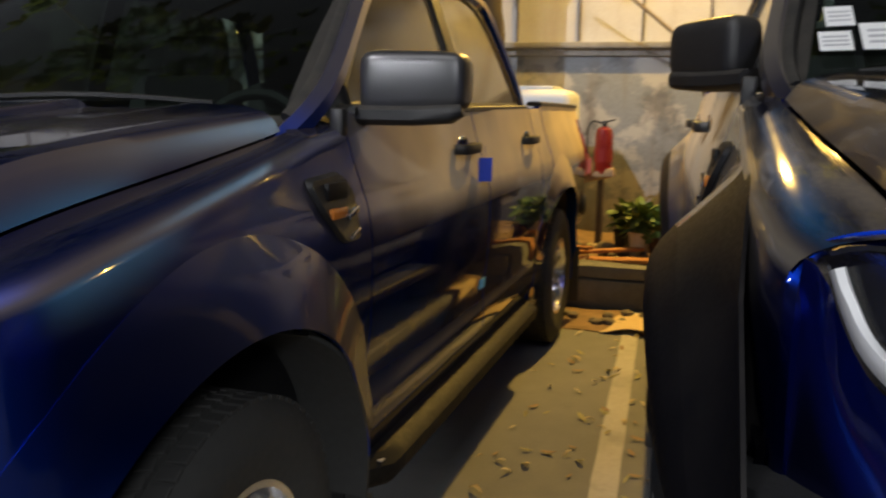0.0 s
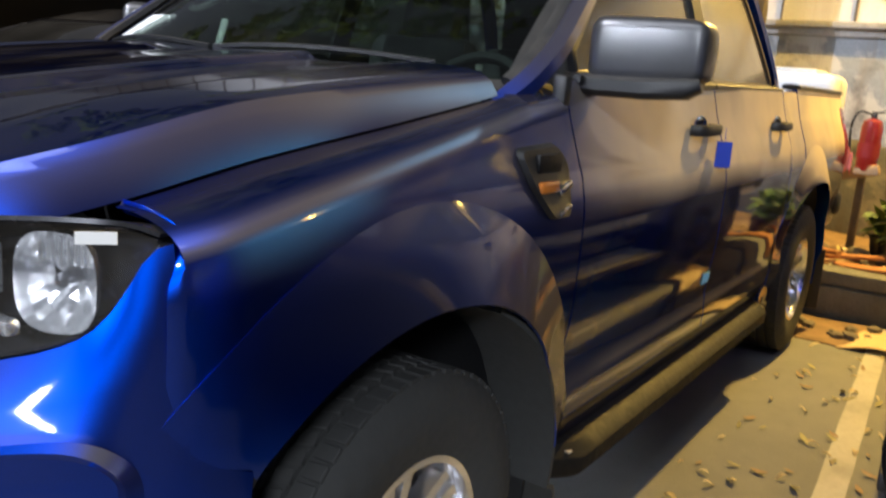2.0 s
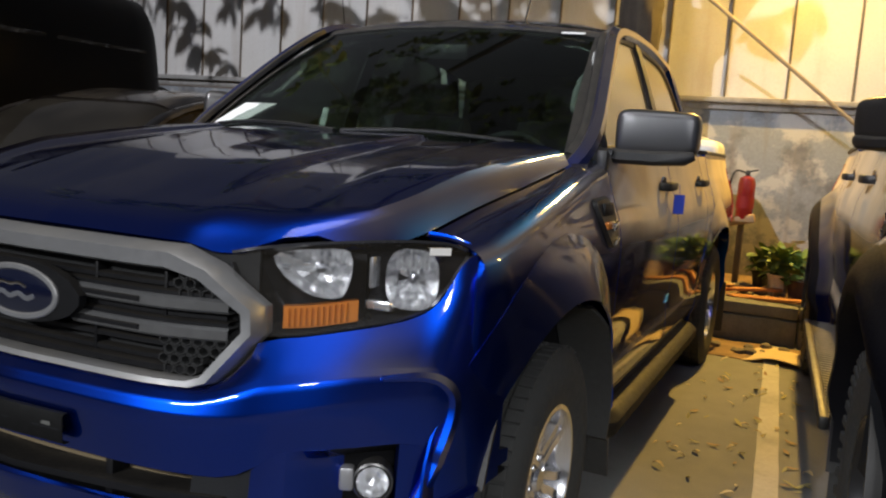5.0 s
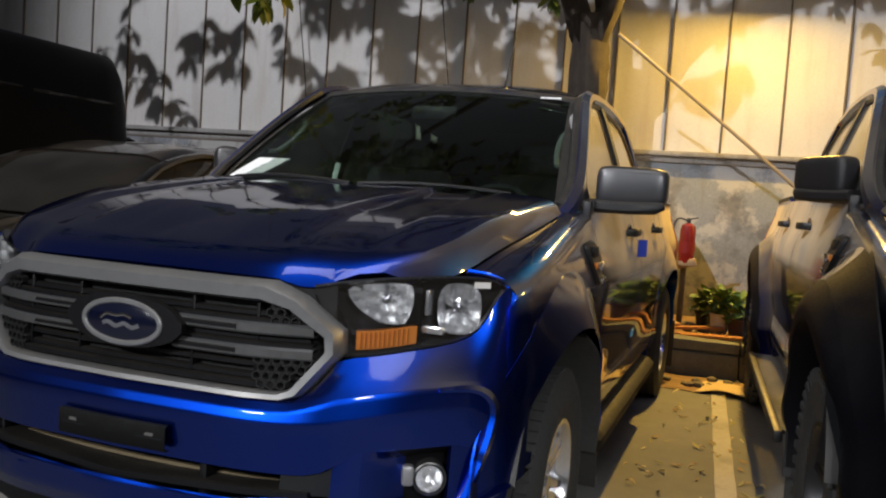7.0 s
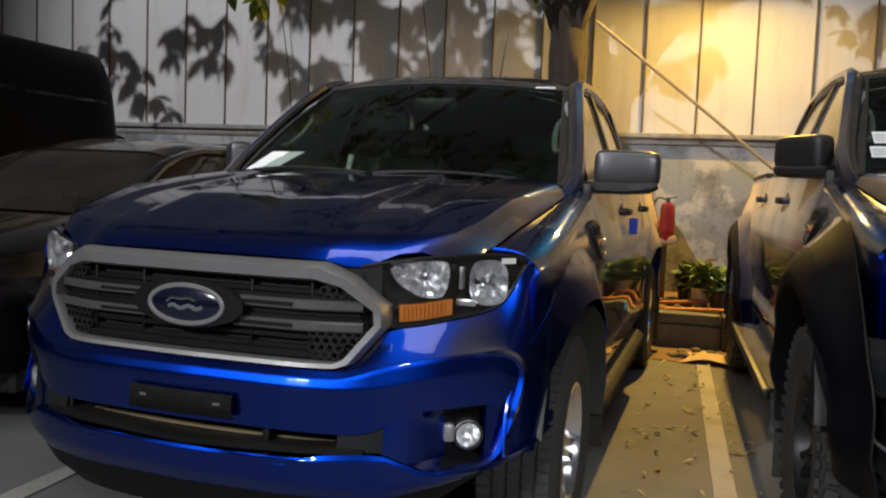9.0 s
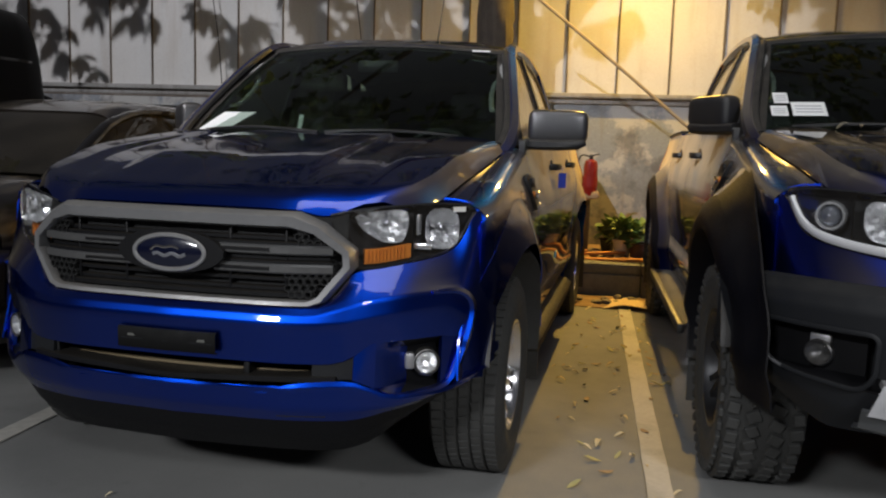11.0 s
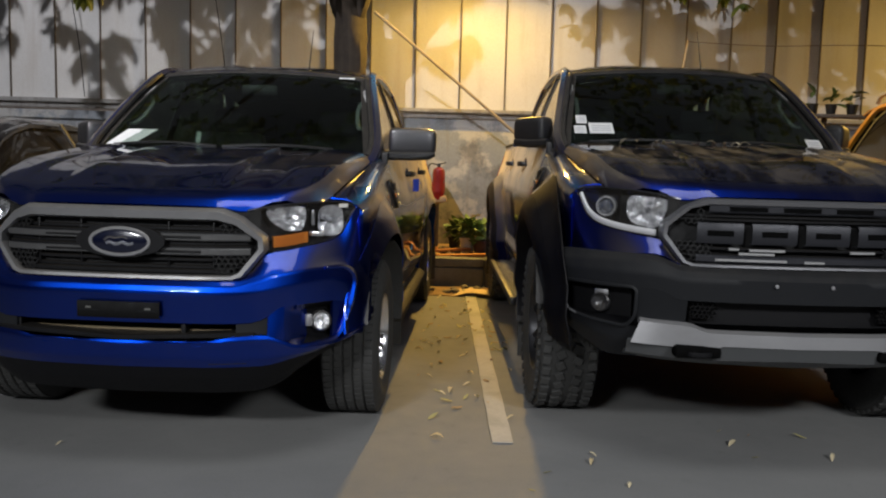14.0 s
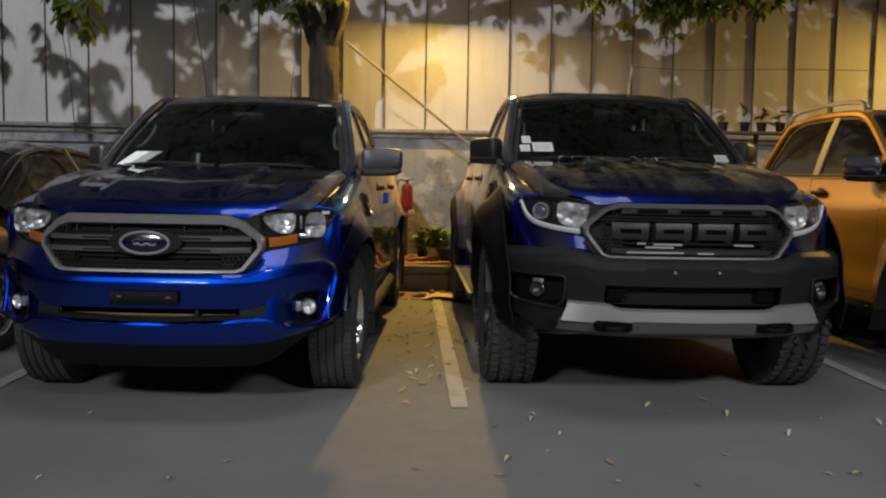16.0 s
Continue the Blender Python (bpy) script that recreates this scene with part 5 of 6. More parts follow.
            ribs += [box(0.052, 0.020, 0.004, 0.001, (0.856, y, 0.358), seg=1) for y in np.linspace(0.75, 2.3, 8)]
            part("step_tread", flip(join(*ribs), s), TREAD, stepo, "dusty ribbed tread")
            part("step_bolt", flip(join(*[moved(lathe([(0.0, 0.006), (0.011, 0.005), (0.013, 0.0)], 8, "z"), pose(0.892, y, 0.352)) for y in np.linspace(0.72, 2.36, 7)]), s), BLACK, stepo)
        for y in (0.75, 1.55, 2.30):
            part("step_bracket", flip(box(0.34, 0.05, 0.04, 0.008, (0.66, y, 0.345), (0, -8, 0)), s), BLACK, stepo)
    # cabin
    add("dashboard", join(box(1.44, 0.36, 0.24, 0.06, (0, 0.62, 1.09)), box(1.40, 0.45, 0.04, 0.015, (0, 0.50, 1.205))), plain("dash_black", (0.022, 0.022, 0.023), 0.75, grain=0.2, scale=60))
    wheel_ring = moved(sweep([(0.185 * math.cos(a), 0.185 * math.sin(a), 0) for a in np.linspace(0, 2 * math.pi, 32, endpoint=False)], round_section(0.032, 0.032, 8), closed=True), pose(0.36, 0.86, 1.12, 62))
    steer = add("steering_wheel", wheel_ring, VALANCE)
    part("steering_hub", moved(box(0.16, 0.09, 0.05, 0.02), pose(0.36, 0.86, 1.16, 62)), BLACK, steer)
    for x, y in ((-0.36, 1.28), (0.36, 1.28), (-0.38, 2.12), (0.0, 2.12), (0.38, 2.12)):
        seat = add("seat", join(box(0.50 if y < 2 else 0.38, 0.52, 0.16, 0.05, (x, y, 0.78)), box(0.48 if y < 2 else 0.38, 0.14, 0.62, 0.055, (x, y + 0.29, 1.06), (-14, 0, 0))), SEAT)
        part("headrest", box(0.26, 0.09, 0.17, 0.04, (x, y + 0.40, 1.44), (-12, 0, 0)), SEAT, seat)
    add("cabin_floor", join(box(1.6, 2.3, 0.06, 0.01, (0, 1.70, 0.60)), box(1.5, 0.04, 0.6, 0.01, (0, 0.52, 0.85))), SEAT)
    add("inside_mirror", box(0.22, 0.03, 0.065, 0.015, (0, 1.02, 1.60)), BLACK)
    # cargo bed
    add("bed_floor", join(box(1.62, 1.45, 0.05, 0.01, (0, 3.64, 0.74)), box(1.62, 0.05, 0.52, 0.01, (0, 2.95, 1.0))), BLACK)
    gate = add("tailgate", box(1.42, 0.06, 0.50, 0.02, (0, 4.37, 1.02)), body)
    part("gate_handle", box(0.30, 0.03, 0.09, 0.012, (0, 4.41, 1.10)), BLACK, gate)
    add("rear_bumper", join(box(1.70, 0.16, 0.16, 0.04, (0, 4.46, 0.62)), box(0.5, 0.18, 0.05, 0.01, (0, 4.47, 0.70))), BLACK)
    if rails:
        for s in (1, -1):
            add("roof_rail", flip(sweep(smooth_path([(0.60, 1.28, 1.765), (0.60, 1.38, 1.822), (0.598, 1.9, 1.842), (0.60, 2.42, 1.815), (0.60, 2.52, 1.750)], 5), round_section(0.040, 0.034, 8)), s), plain("pale_roof_rail", (0.55, 0.55, 0.55), 0.35, 0.6), text="pale roof rail")
            chrome_line = [(cabin_x(y, BELT(y)) + 0.020, y, BELT(y) - 0.006) for y in np.linspace(0.6, 2.7, 10)]
            add("belt_chrome", flip(sweep(chrome_line, round_section(0.010, 0.016, 6)), s), CHROME)
    add("antenna", sweep([(0.24, 1.30, 1.775), (0.24, 1.36, 1.90), (0.24, 1.42, 2.02)], round_section(0.007, 0.007, 6), scale=[1.4, 1, 0.6]), BLACK)
    return root, up

# ---- the lot: pavement, lines, kerb, fence; all turned by LOT about the z axis ----
LOT = 2.9
TURNED = pose(0, 0, 0, 0, 0, LOT)


def lot(x, y, z=0.0, rz=0.0):
    """A pose from lot coordinates whose y axis runs along the painted lines."""
    return TURNED @ pose(x, y, z, 0, 0, rz)


def pavement_material():
    m = Nodes("painted_concrete")
    c = m.place()
    broad, mid, fine = m.noise(c, 0.9, 4), m.noise(c, 9, 5, 0.65), m.noise(c, 140, 3)
    col = m.mix(m.range(broad, 0.3, 0.7), (0.165, 0.167, 0.164), (0.222, 0.221, 0.214))
    col = m.mix(m.range(mid, 0.62, 0.78, 0, 0.45), col, (0.120, 0.118, 0.113))
    col = m.mix(m.range(fine, 0.35, 0.75, 0, 0.25), col, (0.32, 0.31, 0.29))
    m.base(col)
    m.put(Roughness=m.range(mid, 0.3, 0.7, 0.72, 0.92))
    m.bump(m.math("ADD", m.math("MULTIPLY", fine, 0.6), mid), 0.35, 0.003)
    return m.mat


def stained(name, light, dark, stain, scale=1.2, rough=0.75, amount=0.6, upright=2.5):
    """Weathered paint: broad patches, streaks that run down, fine grain."""
    m = Nodes(name)
    c = m.place()
    patch, run, fine = m.noise(c, scale, 6, 0.62), m.noise(c, 3.0, 4, 0.6, (upright, upright, 0.25)), m.noise(c, 60, 4)
    col = m.mix(m.range(patch, 0.35, 0.65), light, dark)
    col = m.mix(m.math("MULTIPLY", m.range(run, 0.52, 0.70), amount), col, stain)
    col = m.mix(m.range(fine, 0.45, 0.8, 0, 0.25), col, stain)
    m.base(col)
    m.put(Roughness=m.range(fine, 0.3, 0.7, rough * 0.85, min(rough * 1.12, 1)))
    m.bump(m.math("ADD", patch, m.math("MULTIPLY", fine, 0.3)), 0.25, 0.006)
    return m.mat


GROUND = pavement_material()
LINEPAINT = stained("worn_white_line", (0.52, 0.50, 0.46), (0.44, 0.42, 0.38), (0.24, 0.23, 0.21), 3, 0.8, 0.5, 1.0)
SHEET = stained("painted_sheet_metal", (0.58, 0.58, 0.565), (0.50, 0.50, 0.485), (0.34, 0.29, 0.24), 0.7, 0.6, 0.32, 2)
BATTEN = stained("rusty_batten", (0.16, 0.14, 0.12), (0.10, 0.085, 0.07), (0.06, 0.04, 0.03), 3, 0.8, 0.6)


def flaking_wall():
    """Blue-grey paint that flakes off pale render, with dark damp stains."""
    m = Nodes("flaking_grey_wall")
    c = m.place()
    big, mid, fine = m.noise(c, 1.5, 7, 0.66), m.noise(c, 2.6, 6, 0.6, (1, 1, 0.8)), m.noise(c, 45, 4)
    col = m.mix(m.range(fine, 0.3, 0.7), (0.17, 0.19, 0.21), (0.22, 0.24, 0.26))
    col = m.mix(m.range(big, 0.50, 0.545), col, (0.34, 0.34, 0.325))
    col = m.mix(m.range(mid, 0.54, 0.64, 0, 0.75), col, (0.085, 0.085, 0.09))
    col = m.mix(m.range(m.noise(c, 3.0, 4, 0.6, (3, 3, 0.25)), 0.56, 0.70, 0, 0.45), col, (0.16, 0.14, 0.12))
    m.base(col)
    m.put(Roughness=m.range(fine, 0.3, 0.7, 0.75, 0.95))
    m.bump(m.math("ADD", m.range(big, 0.50, 0.545, 0.4, 0.0), m.math("MULTIPLY", fine, 0.3)), 0.4, 0.006)
    return m.mat


LOWWALL = flaking_wall()
CONCRETE = stained("grey_kerb_concrete", (0.22, 0.22, 0.21), (0.15, 0.15, 0.145), (0.08, 0.075, 0.07), 4, 0.9, 0.5)
SOIL = stained("bare_soil", (0.30, 0.19, 0.10), (0.17, 0.11, 0.06), (0.40, 0.28, 0.16), 8, 0.95, 0.5, 1)

ground = part("ground", shell([[(x, y, 0.0) for y in np.linspace(-60, 60, 25)] for x in np.linspace(-60, 60, 25)], 0.3), GROUND)
tagged(ground, "grey painted concrete parking lot", "ground", kind="structure")


def line(x, y0, y1, w=0.092):
    rows = [[(x + w * (u - 0.5) + 0.0015 * math.sin(40 * y + 9 * u), y, 0.004) for u in np.linspace(0, 1, 3)] for y in np.linspace(y0, y1, 40)]
    ob = part("parking_line", shell(rows, 0.004), LINEPAINT)
    ob.matrix_basis = TURNED
    return tagged(ob, "worn white painted parking bay line", "parking line", "parking lines", "structure")


LX = 1.452
for k, y1 in ((-2, 3.9), (-1, 3.9), (0, 3.9), (1, 3.9), (2, 3.9)):
    line(LX + 2.56 * k, -0.575 if k else -0.575, y1)

# kerb of two courses with a planting bed behind it
KY = 3.95
for z, h, d in ((0.093, 0.186, 0.0), (0.232, 0.088, 0.02)):
    for i, x in enumerate(np.arange(-11.0, 13.0, 1.2)):
        ob = part("kerb_stone", box(1.192, 0.22, h - 0.004, 0.012, (x, KY + 0.11 + d, z)), CONCRETE, at=TURNED)
        tagged(ob, "grey concrete kerb stone at the bed's edge", "kerb", "kerb stones")
rnd = random.Random(11)
soil_rows = [[(x, y, 0.235 + 0.035 * noise.noise((x * 2.3, y * 2.3, 0)) + 0.015 * noise.noise((x * 9, y * 9, 3))) for y in np.linspace(KY + 0.2, KY + 2.0, 24)] for x in np.linspace(-11.5, 13, 160)]
tagged(part("planting_bed", shell(soil_rows, 0.2), SOIL, at=TURNED), "bare brown soil bed behind the kerb", "soil", kind="structure")

# fence: low rendered wall with a ledge, sheet-metal panels with dark battens above
FY = 5.90
wall = part("wall_north", box(26.0, 0.16, 1.72, 0.01, (1.0, FY + 0.10, 0.86)), LOWWALL, at=TURNED)
tagged(wall, "flaking grey rendered low wall", "wall", kind="structure")
ledge = part("trim", join(box(26.0, 0.24, 0.05, 0.008, (1.0, FY + 0.07, 1.805)), box(26.0, 0.05, 0.06, 0.006, (1.0, FY + 0.02, 1.75))), stained("grey_ledge", (0.30, 0.30, 0.29), (0.2, 0.2, 0.19), (0.10, 0.08, 0.07), 2, 0.8, 0.5), at=TURNED)
tagged(ledge, "stained grey ledge on the low wall", "ledge", kind="structure")
fence = thing("sheet_metal_fence", TURNED, "pale painted sheet-metal fence with dark battens", "fence", kind="structure")
PITCH, X0 = 0.530, 0.82
pan = [(0.004, 0.0), (0.10, 0.006), (0.18, 0.0), (0.26, 0.007), (0.34, 0.0), (0.43, 0.006), (PITCH - 0.004, 0.0)]
panel_rows = [[(x, d + 0.004 * math.sin(z * 1.7 + x * 5), z) for x, d in pan] for z in np.linspace(1.832, 4.1, 12)]
panel_mesh = mesh("fence_panel", *shell(panel_rows, -0.004), SHEET, 30)
batten_mesh = mesh("fence_batten", *box(0.017, 0.024, 2.26, 0.004), BATTEN)
for i in range(-23, 25):
    for nm, me, x, y, z in (("fence_panel", panel_mesh, X0 + i * PITCH, FY + 0.045 + rnd.uniform(-0.004, 0.004), 0.0), ("fence_batten", batten_mesh, X0 + i * PITCH, FY + 0.030, 2.965)):
        ob = new(nm, me)
        ob.parent = fence
        ob.matrix_basis = pose(x, y, z, 0, rnd.uniform(-0.25, 0.25) if nm == "fence_batten" else 0)
for sgn in (-1, 1):
    ob = part("wall_east" if sgn > 0 else "wall_west", box(0.2, 70, 3.4, 0.02, (1.0 + sgn * 32, -22, 1.7)), LOWWALL, at=TURNED)
    tagged(ob, "plain grey boundary wall", "wall", kind="structure")

tagged(part("wall_south", box(64, 0.2, 3.4, 0.02, (1.0, -26, 1.7)), LOWWALL, at=TURNED), "plain grey boundary wall", "wall", kind="structure")

# ---- vehicles ----
truck_a, _ = pickup("pickup_truck", pose(0, 0, 0), BLUE, "bright blue double-cab pickup truck, dusty, parked")
truck_b, _ = pickup("pickup_truck", pose(2.570, 0.26, 0, 0, 0, LOT), DEEP, "dark blue off-road pickup with wide arches and black bumper", rugged=True)
pickup("pickup_truck", pose(5.22, 0.42, 0.02, 0, 0, LOT), ORANGE, "orange double-cab pickup with pale roof rails, parked", rails=True, glass_side=FARGLASS)


# ---- details that belong to one truck ----
def plate(rows, thick=0.002):
    return shell(rows, thick)


for s in (1, -1):
    for root, lift in ((truck_a, 0.0), (truck_b, 0.085)):
        zc = 1.030 + lift
        vent_out = [(y - 0.135, z) for y, z in rounded([(0.37, zc + 0.070), (0.535, zc + 0.078), (0.565, zc + 0.045), (0.550, zc - 0.075), (0.475, zc - 0.075), (0.395, zc + 0.0)], 0.02, 4)]
        n = len(vent_out)
        verts = [(flank(y, z - lift) + 0.002, y, z) for y, z in vent_out] + [(flank(y, z - lift) + 0.016, 0.333 + (y - 0.333) * 0.93, zc + (z - zc) * 0.93) for y, z in vent_out]
        faces = [tuple(range(n, 2 * n)), tuple(reversed(range(n)))] + [(i, (i + 1) % n, n + (i + 1) % n, n + i) for i in range(n)]
        vent = part("fender_vent", flip((verts, faces), s), BLACK, root, "black fender vent with amber marker")
        part("vent_mesh", flip(box(0.012, 0.10, 0.038, 0.004, (flank(0.35, 1.06) + 0.012, 0.340, zc + 0.040)), s), GRILLE, vent)
        part("side_marker", flip(box(0.012, 0.075, 0.024, 0.004, (flank(0.32, 1.02) + 0.014, 0.320, zc - 0.005)), s), AMBER, vent)
        part("vent_bar", flip(box(0.014, 0.052, 0.018, 0.004, (flank(0.38, 1.02) + 0.016, 0.385, zc - 0.010), (20, 0, 0)), s), CHROME, vent)
        part("vent_bar", flip(box(0.014, 0.050, 0.010, 0.003, (flank(0.38, 0.97) + 0.014, 0.380, zc - 0.055), (20, 0, 0)), s), CHROME, vent)
tag = part("paper_tag", join(box(0.003, 0.052, 0.082, 0.001, (0, 0, -0.052), seg=1), sweep([(0, 0, -0.012), (-0.006, 0.0, 0.03)], round_section(0.002, 0.002, 5))), TAGBLUE, None, at=pose(0.918, 1.487, 1.098, 0, 0, -48))
tagged(tag, "small blue tag hung from the front door handle", "tag")
for root, where, mat in ((truck_a, (0.914, 1.58, 0.628), TAPE),):
    sticker = part("sticker", plate([[(flank(where[1], where[2] + dz) + 0.004, where[1] + dy, where[2] + dz) for dz in (-0.018, 0, 0.018)] for dy in (-0.035, 0, 0.035)]), mat)
    tagged(sticker, "pale blue tape on the door sill", "sticker")
lampt = part("sticker", plate([[(x, FASCIA(x) + 0.002, z) for z in (1.006, 1.013, 1.021)] for x in np.linspace(0.772, 0.802, 4)], -0.002), PAPER)
tagged(lampt, "white tape on the headlight corner", "sticker")


def on_screen(px, pz, lift=0.0, inside=0.0):
    """A place on a pickup's windscreen, by x and height."""
    v = (pz - 1.228) / 0.484
    y = 0.215 + 0.24 * (px / 0.772) ** 2 + v * (0.86 - 0.165 * (px / 0.772) ** 2) - 0.012 * 4 * v * (1 - v)
    return px, y + inside, pz + 0.018 * 4 * v * (1 - v) + lift


sheet = part("paper_sheet", plate([[on_screen(x * (1 - 0.0 * v) + 0.10 * v, 1.250 + 0.075 * v + 0.10 * (x + 0.66) * (1 - v) * 0.3, 0.0, 0.012 + 0.010 * math.sin(8 * x)) for v in np.linspace(0, 1, 5)] for x in np.linspace(-0.69, -0.50, 6)]), PAPER)
tagged(sheet, "white paper sheet under the windscreen", "paper")
holder = part("card", box(0.022, 0.004, 0.09, 0.0015, (-0.17, 0.42, 1.285), (-14, 6, 8)), plain("pale_plastic", (0.6, 0.62, 0.60), 0.4), None)
tagged(holder, "pale plastic card stood on the dashboard", "card")


for x, z, w, h in ((-0.640, 1.365, 0.055, 0.045), (-0.655, 1.310, 0.062, 0.040), (-0.545, 1.318, 0.125, 0.055), (0.62, 1.262, 0.10, 0.05)):
    grid = [[on_screen(x + w * (u - 0.5), z + h * (q - 0.5), 0.085, -0.008) for q in (0, 0.5, 1)] for u in (0, 0.33, 0.66, 1)]
    label = part("windscreen_label", plate(grid, -0.002), PAPER, None, at=pose(2.570, 0.26, 0, 0, 0, LOT))
    tagged(label, "white paper label stuck inside the windscreen", "label", "windscreen labels")
    for k in range(3):
        bar_grid = [[tuple(np.array(on_screen(x + w * (u - 0.5), z + h * (q - 0.5), 0.085, -0.008)) + np.array((0, -0.0015, 0.0015))) for q in (0.22 + 0.22 * k, 0.27 + 0.22 * k, 0.30 + 0.22 * k)] for u in (0.1, 0.4, 0.6 + 0.1 * (k % 2), 0.88)]
        part("text_bar", plate(bar_grid, -0.001), plain("faded_ink", (0.45, 0.45, 0.46), 0.8), label)
screen_tag = part("screen_sticker", plate([[(x, 1.045 + 0.075 * (x / 0.62) ** 2 + dz * 1.7, 1.690 + dz) for dz in (-0.004, 0.0, 0.004)] for x in np.linspace(0.47, 0.56, 4)], -0.002), PAPER)
tagged(screen_tag, "thin white strip at the windscreen's top corner", "sticker")

# ---- dark saloon beside the blue pickup ----


def saloon(m, body):
    root = thing("saloon_car", m, "dark brown saloon car, dusty, parked beside the blue pickup", "car", "parked vehicles")
    top = pchip([(-0.80, 0.62), (-0.74, 0.74), (-0.4, 0.87), (0.05, 0.955), (0.20, 0.975), (3.0, 1.02), (3.5, 1.0), (3.62, 0.85)])
    half = pchip([(-0.80, 0.55), (-0.6, 0.74), (-0.2, 0.84), (0.6, 0.87), (2.6, 0.87), (3.3, 0.80), (3.62, 0.66)])
    rows = []
    for y in np.linspace(-0.80, 3.62, 60):
        w, t = half(y), top(y)
        row = []
        for a in np.linspace(0, math.pi, 33):
            ca, sa = math.cos(a), math.sin(a)
            x = w * math.copysign(abs(ca) ** 0.38, ca)
            z = 0.30 + (t - 0.30) * abs(sa) ** 0.55
            for yc in (0.0, 2.62):
                d = math.hypot(y - yc, z - 0.30)
                if abs(x) > w * 0.8 and d < 0.36:
                    z = 0.30 + math.sqrt(max(0.36 ** 2 - (y - yc) ** 2, 0))
            row.append((x, y, z))
        rows.append(row)
    part("body", shell(rows, 0.01), body, root)
    roofline = pchip([(0.22, 0.985), (0.55, 1.18), (0.92, 1.362), (1.4, 1.448), (2.2, 1.442), (2.7, 1.33), (3.15, 1.05)])
    side = pchip([(0.22, 0.77), (0.92, 0.62), (1.4, 0.57), (2.3, 0.57), (2.7, 0.60), (3.15, 0.70)])

    def cab(y, a, inset=0.0):
        ca, sa = math.cos(a), math.sin(a)
        wb, wt, zt = 0.80 - inset, side(y) - inset, roofline(y) - inset
        q = abs(sa) ** 0.6
        x = math.copysign((wb + (wt - wb) * q) * abs(ca) ** 0.25, ca)
        return (x, y, 0.93 + (zt - 0.93) * q)

    roof_rows = [[cab(y, a) for a in np.linspace(0.95, math.pi - 0.95, 17)] for y in np.linspace(0.90, 2.62, 18)]
    part("roof", shell(roof_rows, 0.012), body, root)
    glass_rows = [[cab(y, a, 0.008) for a in np.linspace(0.0, math.pi, 29)] for y in np.linspace(0.24, 3.12, 30)]
    part("glasshouse", shell(glass_rows, 0.005), FARGLASS, root)
    for s in (1, -1):
        for ys in ((0.20, 0.40, 0.60, 0.80, 0.95), (2.62, 2.75, 2.9, 3.1)):
            part("pillar", flip(sweep([cab(y, 0.93) for y in ys], round_section(0.075, 0.04, 8)), s), body, root)
        part("door_post", flip(sweep([(0.80, 1.72, 0.96), (0.72, 1.70, 1.2), (0.60, 1.68, 1.40)], round_section(0.06, 0.03, 8)), s), BLACK, root)
        part("roof_edge", flip(sweep([cab(y, 0.93) for y in np.linspace(0.90, 2.65, 10)], round_section(0.06, 0.04, 8)), s), body, root)
        mir = part("side_mirror", flip(box(0.17, 0.09, 0.11, 0.035, (0.93, 0.52, 1.02)), s), body, root)
        part("mirror_stalk", flip(box(0.10, 0.05, 0.03, 0.01, (0.84, 0.52, 0.985)), s), BLACK, mir)
        lamp_rows = [[(x, -0.80 + 0.45 * ((x - 0.35) / 0.42) ** 2 - 0.02, z) for z in np.linspace(0.62, 0.74 - 0.1 * abs(x - 0.55), 5)] for x in np.linspace(0.38, 0.76, 9)]
        part("headlight", flip(shell(lamp_rows, -0.03), s), CHROME, root, "clear headlight")
        part("handle", flip(box(0.02, 0.16, 0.025, 0.008, (0.885, 1.58, 0.86)), s), CHROME, root)
        part("fog_light", flip(moved(lathe([(0.0, -0.01), (0.03, -0.005), (0.04, 0.02)], 18, "y"), pose(0.62, -0.70, 0.40, 0, 0, 25)), s), CHROME, root)
        for yc in (0.0, 2.62):
            wheel_at(root, pose(s * 0.775, yc, 0.315, 20, 0, 0 if s > 0 else 180), 0.315, 0.19, 0.20, 5, ALLOY, "five-spoke alloy wheel", treads=False)
    part("front_bumper", shell([[(x, -0.83 + 0.42 * abs(x / 0.80) ** 2.6 + d, z) for z, d in ((0.20, 0.08), (0.28, 0.0), (0.42, -0.01), (0.58, 0.0), (0.64, 0.04))] for x in np.linspace(-0.80, 0.80, 25)], -0.02), body, root)
    part("grille", shell([[(x, -0.86 + 0.2 * x * x, z) for z in (0.42, 0.50, 0.58)] for x in np.linspace(-0.36, 0.36, 9)], -0.015), GRILLE, root)
    part("underbody", box(1.5, 3.9, 0.14, 0.03, (0, 1.4, 0.26)), BLACK, root)
    return root


saloon(pose(-2.42, 0.62, 0, 0, 0, LOT), BROWN)


